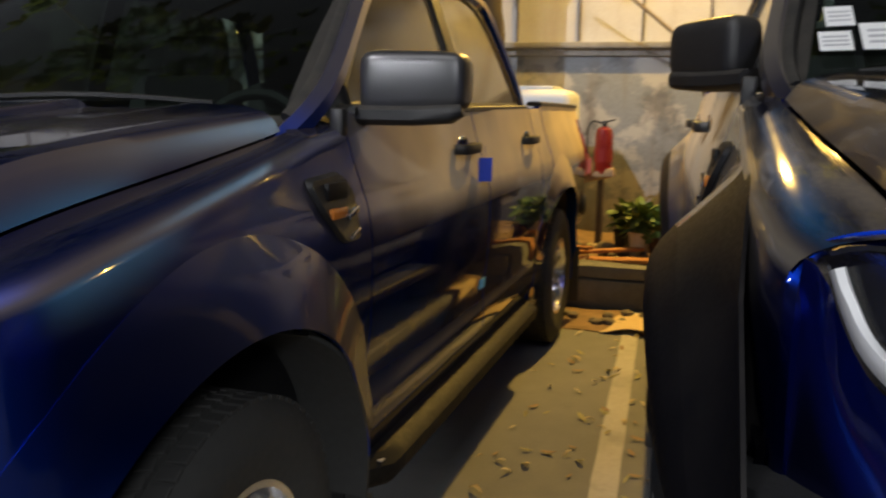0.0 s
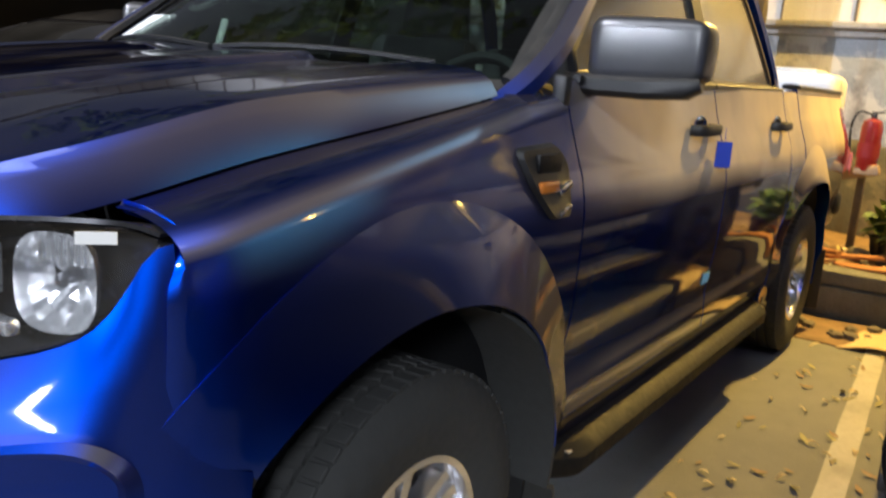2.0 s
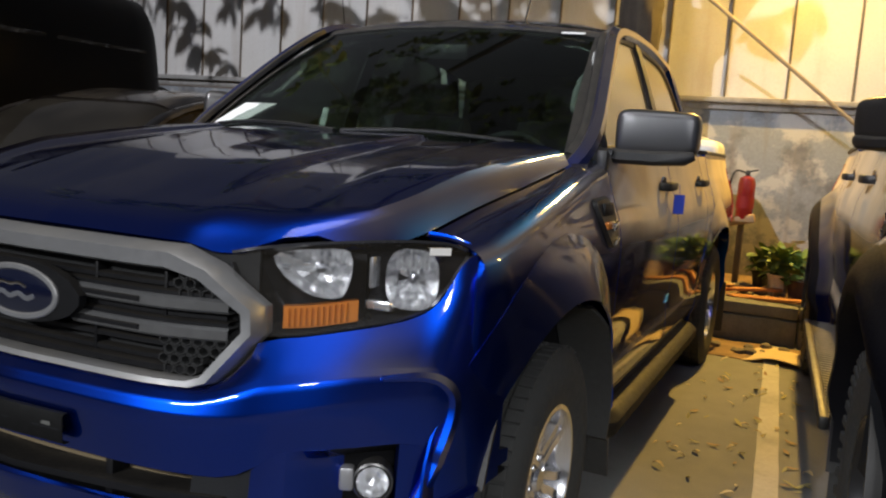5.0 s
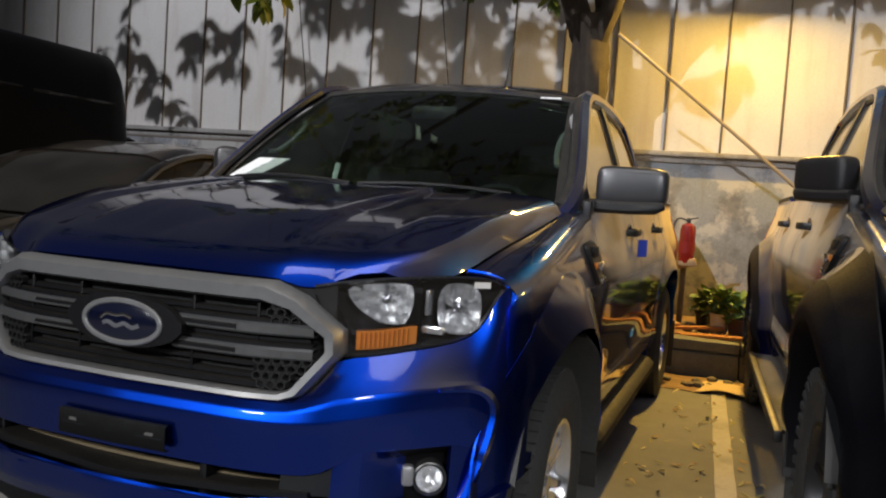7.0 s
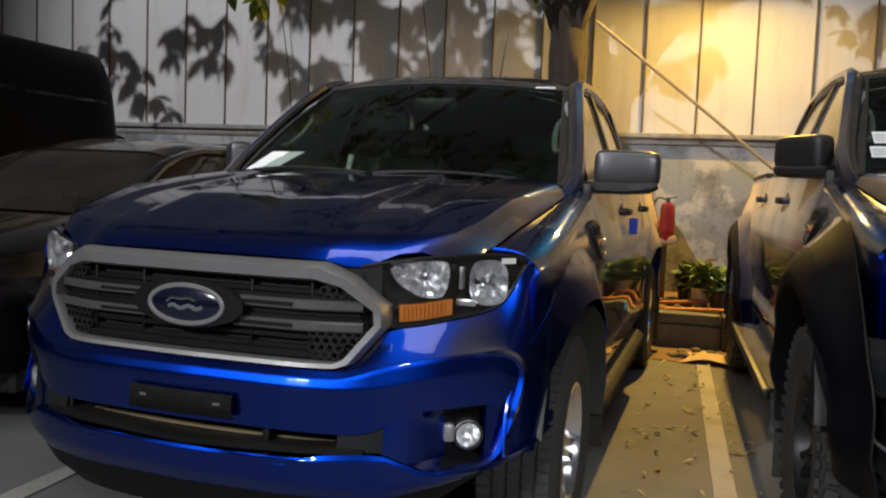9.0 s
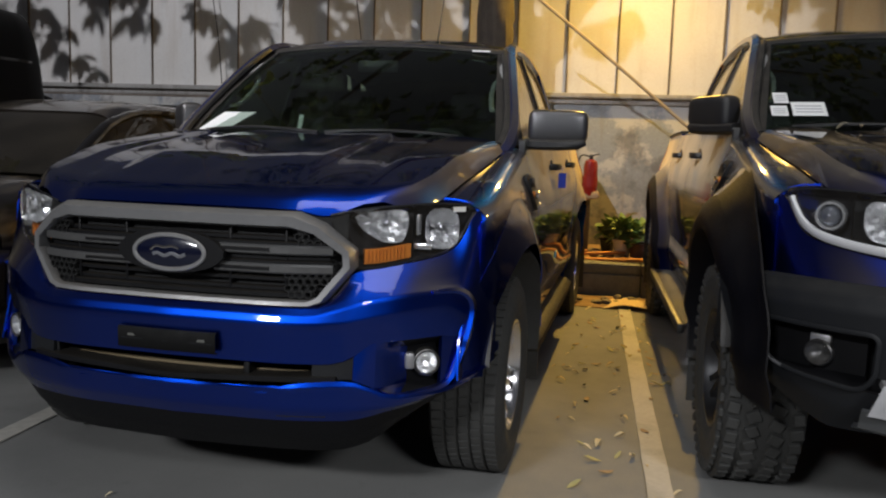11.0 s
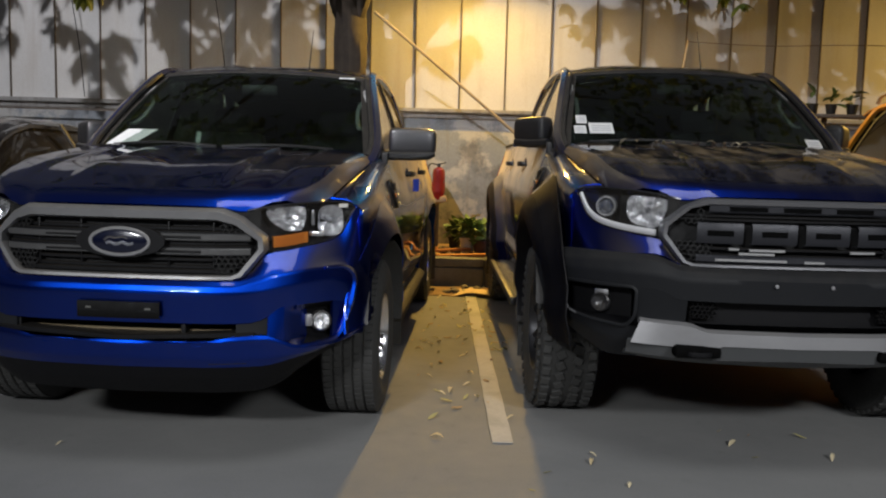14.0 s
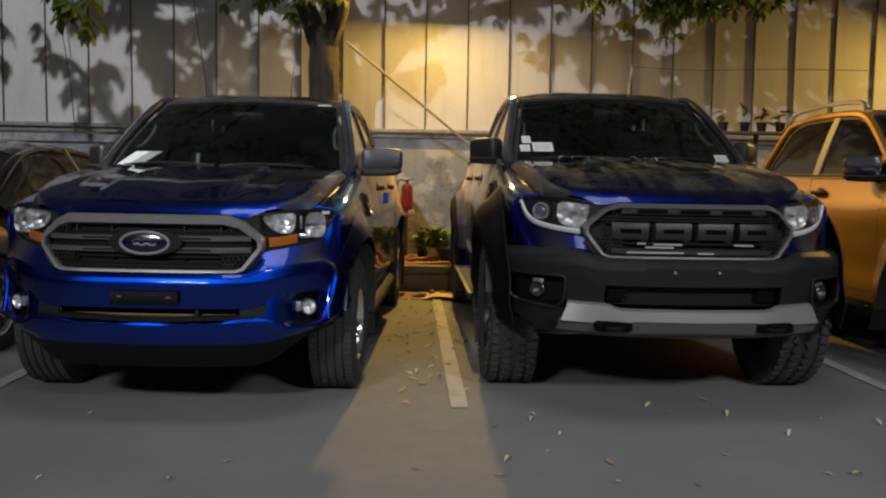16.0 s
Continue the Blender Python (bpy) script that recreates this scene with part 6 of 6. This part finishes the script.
def van(m):
    root = thing("van", m, "tall black van with dark windows, parked", "van", "parked vehicles")
    rows = []
    for y in np.linspace(0, 1, 30):
        yy = -0.9 + 5.3 * y
        zt = pchip([(-0.9, 1.05), (-0.5, 1.20), (-0.1, 1.32), (0.7, 2.12), (1.1, 2.30), (4.3, 2.33), (4.4, 2.25)])(yy)
        w = 0.96 if 0 < y < 0.99 else 0.86
        row = []
        for a in np.linspace(0, math.pi, 61):
            ca, sa = math.cos(a), math.sin(a)
            q = abs(sa) ** 0.22
            row.append((math.copysign(abs(ca) ** 0.16, ca) * (w - 0.09 * max(0, (q - 0.5)) * 2), yy, 0.32 + (zt - 0.32) * q))
        rows.append(row)
    part("body", shell(rows, 0.02), BLACKP, root)
    ends = rows[-1]
    part("rear_door", (ends, [tuple(range(61))]), BLACKP, root)
    for s in (1, -1):
        for y0, y1 in ((0.95, 1.85), (1.95, 3.05), (3.15, 4.15)):
            part("side_window", flip(box(0.012, y1 - y0, 0.55, 0.05, (0.918, (y0 + y1) / 2, 1.60), (0, -4, 0)), s), FARGLASS, root)
        for yc in (0.0, 3.2):
            wheel_at(root, pose(s * 0.86, yc, 0.345, 0, 0, 0 if s > 0 else 180), 0.345, 0.2, 0.21, 6, DARKRIM, "dark wheel", treads=False)
    part("spare_wheel_cover", box(0.55, 0.20, 0.62, 0.08, (0.55, 4.52, 1.28)), BLACKP, root)
    part("rear_bumper", box(1.8, 0.16, 0.22, 0.04, (0, 4.45, 0.45)), BLACK, root)
    return root


van(pose(-4.86, -0.55, 0, 0, 0, LOT))

# ---- tree by the fence ----
BARK = stained("grey_brown_bark", (0.045, 0.034, 0.024), (0.026, 0.020, 0.015), (0.065, 0.052, 0.037), 9, 0.95, 0.6, 6)


def leaf_material():
    m = Nodes("tree_leaf")
    rand = m.t.nodes.new("ShaderNodeNewGeometry").outputs["Random Per Island"]
    m.base(m.ramp(rand, [(0.0, (0.040, 0.080, 0.014)), (0.55, (0.085, 0.125, 0.022)), (0.9, (0.15, 0.16, 0.028)), (1.0, (0.26, 0.19, 0.04))]))
    m.put(Roughness=0.55, Subsurface_Weight=0.0)
    diff = m.n("ShaderNodeBsdfTranslucent", Color=(0.12, 0.15, 0.02, 1))
    mix = m.t.nodes.new("ShaderNodeMixShader")
    mix.inputs[0].default_value = 0.45
    m.link(m.bsdf.outputs[0], mix.inputs[1])
    m.link(diff.outputs[0], mix.inputs[2])
    m.link(mix.outputs[0], m.out.inputs["Surface"])
    return m.mat


LEAF = leaf_material()


def limb(points, r0, r1, seed):
    rr = random.Random(seed)
    path = smooth_path(points, 7)
    n, k, verts, faces = len(path), 14, [], []
    for i, p in enumerate(path):
        r = r0 + (r1 - r0) * i / (n - 1)
        d = (Vector(path[min(i + 1, n - 1)]) - Vector(path[max(i - 1, 0)])).normalized()
        u = d.orthogonal().normalized() if abs(d.z) < 0.2 else d.cross(Vector((0, 1, 0))).normalized()
        v = d.cross(u).normalized()
        for j in range(k):
            a = 2 * math.pi * j / k
            q = r * (1 + 0.10 * math.sin(3 * a + i * 0.4) + rr.uniform(-0.05, 0.05))
            verts.append(tuple(Vector(p) + u * (q * math.cos(a)) + v * (q * math.sin(a))))
    for i in range(n - 1):
        for j in range(k):
            faces.append((i * k + j, i * k + (j + 1) % k, (i + 1) * k + (j + 1) % k, (i + 1) * k + j))
    faces += [tuple(range(k)), tuple((n - 1) * k + j for j in reversed(range(k)))]
    return verts, faces


def leaf_shape(length, width):
    """A folded, pointed leaf along +x."""
    pts = [(0, 0, 0), (0.25, 0.36, 0.05), (0.55, 0.50, 0.06), (0.82, 0.28, 0.0), (1.0, 0, -0.10), (0.82, -0.28, 0.0), (0.55, -0.50, 0.06), (0.25, -0.36, 0.05), (0.3, 0, 0.0), (0.65, 0, 0.0)]
    v = [(x * length, y * width, z * length) for x, y, z in pts]
    return v, [(0, 8, 1), (8, 9, 2, 1), (9, 4, 3, 2), (0, 7, 8), (8, 7, 6, 9), (9, 6, 5, 4)]


def crown(clusters, seed, size=1.0):
    """Sprays of hanging leaves round twig ends."""
    rr = random.Random(seed)
    verts, faces = [], []
    for cx, cy, cz, spread, count in clusters:
        for _ in range(count):
            p = Vector((cx + rr.gauss(0, spread), cy + rr.gauss(0, spread * 0.8), cz + rr.gauss(0, spread * 0.55)))
            tip = rr.uniform(0, 360)
            for q in range(rr.randint(4, 7)):
                L = rr.uniform(0.10, 0.19) * size
                m = Matrix.Translation(p) @ pose(0, 0, 0, 0, 0, tip + 55 * q + rr.uniform(-15, 15)) @ pose(0, 0, 0, rr.uniform(-40, 40), rr.uniform(15, 75), 0)
                v, f = leaf_shape(L, L * 0.42)
                k = len(verts)
                verts += [tuple(m @ Vector(a)) for a in v]
                faces += [tuple(i + k for i in b) for b in f]
    return verts, faces


tree = thing("tree", pose(0, 0, 0), "forked tree by the fence with drooping green leaves", "tree")
part("trunk", limb([(-0.02, 5.12, 0.15), (-0.06, 5.12, 0.9), (-0.10, 5.10, 1.7), (-0.10, 5.06, 2.4), (-0.14, 5.02, 2.95)], 0.20, 0.165, 3), BARK, tree, "grey brown trunk")
part("limb", limb([(-0.16, 5.04, 2.75), (-0.30, 4.9, 3.15), (-0.55, 4.55, 3.7), (-1.1, 4.0, 4.2), (-1.9, 3.5, 4.5)], 0.13, 0.035, 4), BARK, tree)
part("limb", limb([(-0.06, 5.04, 2.75), (0.10, 4.90, 3.15), (0.25, 4.3, 3.9), (0.8, 3.5, 4.6), (2.2, 3.2, 5.0)], 0.12, 0.03, 5), BARK, tree)
part("limb", limb([(0.02, 4.98, 3.0), (-0.1, 5.0, 3.5), (-0.5, 5.1, 4.1), (-1.6, 4.9, 4.3), (-3.2, 4.6, 4.3)], 0.09, 0.025, 6), BARK, tree)
part("limb", limb([(0.22, 4.40, 3.75), (1.4, 4.3, 4.7), (2.8, 4.6, 4.4), (4.2, 4.8, 3.8)], 0.07, 0.02, 7), BARK, tree)
near = [(-1.50, 1.80, 2.44, 0.10, 6), (-1.42, 1.80, 2.30, 0.04, 2), (-1.70, 1.85, 2.62, 0.13, 7), (-0.80, 4.55, 3.28, 0.16, 22), (-0.30, 4.5, 3.30, 0.16, 22), (0.10, 4.5, 3.26, 0.08, 7), (1.75, 4.5, 3.60, 0.10, 6), (2.55, 4.75, 3.55, 0.20, 26),
        (3.1, 4.75, 3.45, 0.24, 40), (3.75, 4.8, 3.35, 0.28, 70), (4.3, 4.8, 3.32, 0.26, 70), (4.8, 4.85, 3.5, 0.26, 50), (5.3, 4.9, 3.65, 0.25, 40), (4.3, 4.6, 3.75, 0.4, 90)]
over = [(-2.2, 3.7, 4.6, 0.3, 25), (-1.3, 3.8, 4.5, 0.28, 20), (0.4, 3.9, 4.6, 0.3, 18), (1.1, 3.9, 4.7, 0.4, 24), (2.2, 3.7, 4.7, 0.45, 50), (3.2, 3.6, 4.6, 0.5, 70), (4.2, 3.6, 4.6, 0.5, 70), (5.2, 3.8, 4.6, 0.5, 60),
        (-0.9, 2.2, 5.5, 0.35, 30), (0.6, 2.2, 5.6, 0.5, 40), (2.4, 2.4, 5.3, 0.6, 60)]
# boughs that reach out over the bays, between the street lamp and the fence
rb, boughs = random.Random(17), []
STREET = Vector((-4.0, -6.0, 9.0))
for fx, fz, count in ((-5.9, 2.9, 8), (-5.5, 2.5, 6), (-5.3, 2.15, 4), (-4.8, 2.95, 7), (-4.4, 2.9, 6), (-3.45, 2.75, 8), (-3.15, 2.4, 8), (-2.85, 2.05, 6), (-3.1, 3.3, 9), (-2.6, 3.25, 9), (-2.3, 2.95, 9), (-2.1, 2.5, 8),
                      (-1.7, 3.15, 9), (-1.6, 2.65, 9), (-1.3, 2.2, 7), (-1.1, 3.0, 9), (-0.9, 2.5, 9), (-0.65, 2.15, 7), (-0.5, 2.9, 9), (-0.1, 3.25, 9), (0.3, 3.0, 7), (0.6, 3.25, 8), (0.75, 2.8, 5), (2.9, 3.0, 10), (3.3, 2.7, 10), (3.7, 2.5, 9)):
    p = STREET + (Vector((fx, 5.9 + 0.05 * fx, fz)) - STREET) * rb.uniform(0.63, 0.70)
    boughs.append((p.x, p.y, p.z, 0.15, count + (2 if -3.2 < fx < 0.4 else 0)))
part("limb", limb([(-0.4, 4.7, 3.45), (-0.8, 3.8, 4.5), (-1.5, 2.7, 5.0), (-2.4, 2.0, 5.2), (-4.2, 1.9, 5.3)], 0.09, 0.02, 8), BARK, tree)
for twig in (((-1.95, 1.9, 5.15), (-1.95, 1.88, 4.0), (-1.75, 1.84, 3.0), (-1.50, 1.80, 2.38)), ((-0.6, 4.6, 3.75), (-0.75, 4.58, 3.5), (-0.80, 4.55, 3.25))):
    part("twig", limb(list(twig), 0.012, 0.004, 9), BARK, tree)
tagged(part("crown", join(crown(near + over, 21), crown(boughs, 22, 1.3)), LEAF, tree, "drooping green and yellow leaves"), kind="stuff")

# ---- things along the fence ----
WOOD = plain("bare_bamboo", (0.42, 0.33, 0.20), 0.6, grain=0.2, scale=25)
pole = part("bamboo_pole", sweep(smooth_path([(0.18, 4.78, 2.73), (1.0, 5.15, 2.10), (1.80, 5.52, 1.47), (2.02, 5.62, 1.30)], 5), round_section(0.030, 0.030, 10)), WOOD)
tagged(pole, "pale bamboo pole leaning from the tree", "pole")
for x, z0, z1, dx in ((3.50, 1.83, 2.60, 0.05),):
    stick = part("upright_stick", sweep([(x - 0.03, 5.40, z0), (x, 5.40, (z0 + z1) / 2), (x + dx, 5.40, z1)], round_section(0.022, 0.022, 8)), WOOD)
    tagged(stick, "thin pale upright stick above the ledge", "stick")
wire = part("wire", sweep(smooth_path([(3.55, 5.40, 2.585), (4.4, 5.42, 2.56), (5.3, 5.45, 2.59), (6.4, 5.5, 2.60)], 6), round_section(0.010, 0.010, 6)), plain("dull_wire", (0.20, 0.15, 0.11), 0.7))
tagged(wire, "taut thin wire along the fence", "wire")
for x in (-3.55, -1.86):
    cable = part("cable", sweep(smooth_path([(x, 5.62, 4.6), (x + 0.05, 5.62, 3.4), (x + 0.18, 5.64, 2.4), (x + 0.22, 5.66, 1.85)], 6), round_section(0.012, 0.012, 6)), BLACK)
    tagged(cable, "thin dark cable hanging down the fence", "cable")
pipe = part("pipe", sweep([(-6.5, 5.42, 1.700), (-3.0, 5.60, 1.695), (-1.2, 5.70, 1.690)], round_section(0.022, 0.022, 8)), BATTEN)
tagged(pipe, "thin dark pipe along the low wall", "pipe")
shelf = thing("plant_shelf", pose(5.05, 5.30, 0), "dark wooden shelf for potted plants by the fence", "shelf")
part("board", box(1.55, 0.26, 0.035, 0.006, (0, 0, 1.81)), BATTEN, shelf)
for x in (-0.7, 0.0, 0.7):
    part("post", box(0.05, 0.05, 1.80, 0.006, (x, 0.06, 0.90)), BATTEN, shelf)
SHRUB = plain("shrub_leaf", (0.13, 0.20, 0.045), 0.5, grain=0.4, scale=16)
PLANT = plain("pot_plant_leaf", (0.05, 0.085, 0.025), 0.55, grain=0.4, scale=20)


def potted(m, r, h, mat, leaves, length, seed, text):
    rr = random.Random(seed)
    root = thing("potted_plant", m, text, "potted plant", "potted plants")
    part("pot", lathe([(0.0, 0.0), (r * 0.72, 0.0), (r, h), (r * 1.06, h), (r * 1.06, h * 0.9), (r * 0.9, h * 0.92), (0.0, h * 0.85)], 24, "z"), mat, root)
    shapes = []
    for i in range(leaves):
        m2 = pose(rr.uniform(-r, r) * 0.5, rr.uniform(-r, r) * 0.5, h + rr.uniform(0, length * 0.9), rr.uniform(-30, 30), rr.uniform(-65, 30), rr.uniform(0, 360))
        L = length * rr.uniform(0.6, 1.1)
        shapes.append(moved(leaf_shape(L, L * 0.5), m2))
    tagged(part("foliage", join(*shapes), PLANT if length > 0.155 else SHRUB, root), kind="stuff")
    return root


DARKPOT = plain("black_plastic_pot", (0.012, 0.012, 0.012), 0.5, grain=0.2)
for i, x in enumerate((4.62, 4.88, 5.08, 5.30)):
    potted(pose(x, 5.27, 1.8275), 0.062, 0.11, DARKPOT, 4 if i < 2 else 9, 0.16, 30 + i, "small black pot with a sparse plant on the shelf")
tank = part("plastic_tank", join(box(0.98, 0.52, 1.10, 0.075, (0.17, 5.06, 0.86), seg=4), box(0.70, 0.40, 0.03, 0.01, (0.17, 5.06, 1.42))), plain("milky_plastic", (0.62, 0.64, 0.64), 0.5, grain=0.08, scale=12))
tagged(tank, "milky white plastic tank behind the pickup", "tank")
ext = thing("fire_extinguisher", pose(0.875, 5.12, 0.78), "red fire extinguisher on a bracket by the fence", "fire extinguisher")
RED = plain("red_enamel", (0.24, 0.010, 0.009), 0.3, grain=0.12, scale=20, coat=0.5)
part("cylinder", lathe([(0.0, 0.0), (0.062, 0.004), (0.068, 0.02), (0.068, 0.30), (0.058, 0.345), (0.025, 0.365), (0.0, 0.366)], 28, "z"), RED, ext)
part("valve", join(box(0.035, 0.035, 0.05, 0.006, (0, 0, 0.385)), box(0.10, 0.02, 0.014, 0.004, (0.03, 0, 0.405), (0, -15, 0))), BLACK, ext)
part("hose", sweep(smooth_path([(0.0, -0.02, 0.385), (-0.09, -0.03, 0.40), (-0.125, -0.03, 0.30), (-0.11, -0.03, 0.12)], 6), round_section(0.016, 0.016, 8)), BLACK, ext)
part("band", lathe([(0.069, 0.10), (0.071, 0.10), (0.071, 0.20), (0.069, 0.20)], 28, "z"), plain("faded_band", (0.27, 0.014, 0.012), 0.5), ext)
rack = part("timber_rail", box(0.55, 0.09, 0.07, 0.012, (0.70, 5.10, 0.742), (0, -14, 0)), plain("weathered_timber", (0.36, 0.25, 0.14), 0.8, grain=0.3, scale=14))
tagged(rack, "weathered timber rail holding the extinguisher", "rail")
for post_x, post_z in ((0.62, 0.48), (0.86, 0.50)):
    part("post", box(0.05, 0.05, 0.55, 0.008, (post_x, 5.16, post_z)), BATTEN, rack)
rag_rows = [[(0.66 + 0.14 * u, 5.02 + 0.02 * math.sin(9 * u), 0.93 - 0.16 * v + 0.03 * math.sin(12 * u + 4 * v)) for v in np.linspace(0, 1, 7)] for u in np.linspace(0, 1, 9)]
tagged(part("rag", shell(rag_rows, 0.006), plain("red_white_rag", (0.55, 0.16, 0.13), 0.9, grain=0.5, scale=18)), "crumpled red and white rag on the timber rail", "rag")
potted(pose(1.22, 4.62, 0.262), 0.085, 0.17, plain("white_pot", (0.62, 0.62, 0.60), 0.5, grain=0.08), 120, 0.15, 41, "white pot with a leafy green shrub in the bed")
potted(pose(1.08, 4.80, 0.262), 0.07, 0.15, DARKPOT, 80, 0.15, 43, "dark pot with a leafy green shrub in the bed")
potted(pose(1.37, 4.56, 0.262), 0.10, 0.15, plain("purple_pot", (0.070, 0.040, 0.055), 0.5, grain=0.15), 40, 0.15, 42, "dark purple pot with green leaves in the bed")
rr = random.Random(8)
stone_mat = plain("bed_stone", (0.16, 0.14, 0.12), 0.9, grain=0.35, scale=14, bump=0.3)
for i in range(26):
    x, y = rr.uniform(0.2, 2.2), rr.uniform(KY + 0.25, KY + 0.95)
    r = rr.uniform(0.025, 0.075)
    bm = bmesh.new()
    bmesh.ops.create_icosphere(bm, subdivisions=2, radius=r)
    for v in bm.verts:
        v.co *= 1 + 0.35 * noise.noise(v.co * 14 + Vector((i, 0, 0)))
        v.co.z *= 0.65
    shape = [tuple(v.co) for v in bm.verts], [tuple(v.index for v in f.verts) for f in bm.faces]
    bm.free()
    st = part("stone", shape, stone_mat, at=TURNED @ pose(x, y, 0.245 + r * 0.4, 0, 0, rr.uniform(0, 360)))
    tagged(st, "small rough grey stone in the bed", "stone", "stones")
for i, (x, y, ln, rz) in enumerate(((0.95, 4.30, 0.85, 6), (1.25, 4.22, 0.60, -9), (1.02, 4.45, 0.5, 24), (0.75, 4.38, 0.4, -30))):
    pl = part("plank", box(ln, 0.09 - 0.012 * i, 0.022, 0.004, (0, 0, 0)), plain("orange_plank", (0.42, 0.19, 0.07), 0.8, grain=0.3, scale=12), at=pose(x, y, 0.272 + 0.020 * i, rr.uniform(-3, 3), rr.uniform(-4, 4), rz))
    tagged(pl, "loose reddish plank lying in the bed", "plank", "planks")
board_rows = [[(1.10 + 0.50 * u + 0.10 * v * (1 - u) + 0.03 * math.sin(5 * v), 3.38 + 0.46 * v + 0.02 * math.sin(7 * u), 0.010 + 0.03 * (1 - v) * math.sin(3.0 * u) ** 2 + 0.012 * math.sin(5 * u + 3 * v) ** 2) for v in np.linspace(0, 1, 8)] for u in np.linspace(0, 1, 12)]
tagged(part("cardboard_sheet", shell(board_rows, 0.006), plain("brown_cardboard", (0.66, 0.50, 0.28), 0.85, grain=0.12, scale=9)), "flattened tan cardboard sheet on the ground", "cardboard")
for i in range(16):
    x, y, r = rr.uniform(0.85, 1.35), rr.uniform(3.55, 3.88), rr.uniform(0.015, 0.045)
    bm = bmesh.new()
    bmesh.ops.create_icosphere(bm, subdivisions=1, radius=r)
    for v in bm.verts:
        v.co *= 1 + 0.4 * noise.noise(v.co * 20 + Vector((i * 3, 0, 0)))
        v.co.z *= 0.6
    shape = [tuple(v.co) for v in bm.verts], [tuple(v.index for v in f.verts) for f in bm.faces]
    bm.free()
    tagged(part("rubble", shape, stone_mat, at=pose(x, y, r * 0.5)), "small lump of rubble at the kerb's foot", "rubble", "rubble lumps")
dirt_rows = [[(x, y, 0.006 + 0.012 * max(0, noise.noise((x * 7, y * 7, 5))) * max(0, (y - 3.45) / 0.5)) for y in np.linspace(3.42, 3.95, 10)] for x in np.linspace(0.3, 2.6, 40)]
tagged(part("dirt", shell(dirt_rows, 0.005), SOIL), "thin dirt swept against the kerb", "dirt", kind="stuff")

# fallen leaves
DRY = [plain("dry_leaf_%s" % n, c, 0.7, grain=0.3, scale=40) for n, c in (("tan", (0.56, 0.44, 0.24)), ("pale", (0.68, 0.58, 0.37)), ("olive", (0.40, 0.36, 0.15)), ("brown", (0.34, 0.22, 0.12)))]
dry_meshes = []
for i, mat in enumerate(DRY):
    v, f = leaf_shape(0.072, 0.032)
    v = [(x - 0.04, y, z + 0.010 + 0.010 * math.sin(x * 50 + i)) for x, y, z in v]
    top_v = [(x, y, z + 0.0015) for x, y, z in v]
    dry_meshes.append(mesh("fallen_leaf", v + top_v, [tuple(reversed(q)) for q in f] + [tuple(j + len(v) for j in q) for q in f] + [(a, b, b + 10, a + 10) for a, b in ((0, 1), (1, 2), (2, 3), (3, 4), (4, 5), (5, 6), (6, 7), (7, 0))], mat))


def drop(x, y, z=0.004, big=1.0):
    ob = new("fallen_leaf", rr.choice(dry_meshes))
    ob.matrix_basis = pose(x, y, z, rr.uniform(-8, 8), rr.uniform(-8, 8), rr.uniform(0, 360)) @ Matrix.Diagonal((big, big * rr.uniform(0.6, 1.0), big, 1))
    tagged(ob, "dry curled leaf fallen on the ground", "leaf", "fallen leaves")


for i in range(95):
    y = rr.triangular(-0.6, 3.7, 2.6)
    drop(rr.uniform(0.98, 1.62) - 0.05 * y, y, 0.005, rr.uniform(0.4, 0.95))
for i in range(24):
    drop(rr.uniform(1.5, 3.7), rr.uniform(-1.6, -0.2), 0.003, rr.uniform(0.35, 0.85))
for i in range(10):
    drop(rr.uniform(-2.0, 1.4), rr.uniform(-1.9, -0.6), 0.003, rr.uniform(0.4, 0.8))
for i in range(60):
    drop(rr.uniform(0.5, 2.0), rr.uniform(4.2, 4.9), 0.27, rr.uniform(0.6, 1.1))
for i in range(16):
    x = rr.uniform(-0.5, 0.45)
    p = pose(2.570, 0.26, 0, 0, 0, LOT) @ Vector((x, 0.215 + 0.24 * (x / 0.755) ** 2 + 0.0, 1.335))
    drop(p.x, p.y, p.z, rr.uniform(0.5, 0.8))

# light fittings
for name, place, tilt, text in (("floodlight", (1.30, 5.34, 3.86), 40, "small warm floodlight fixed high on the fence"), ("floodlight", (8.3, 5.45, 3.67), 40, "small warm floodlight fixed high on the fence")):
    fl = thing(name, pose(*place, tilt), text, "floodlight", "floodlights")
    part("housing", box(0.26, 0.08, 0.20, 0.015), BLACK, fl)
    part("bracket", box(0.05, 0.62, 0.05, 0.01, (0, 0.31, 0.06), (-tilt, 0, 0)), BLACK, fl)
    part("diffuser", box(0.22, 0.008, 0.16, 0.003, (0, -0.046, 0)), glow("warm_diffuser", (1.0, 0.62, 0.25), 20), fl)
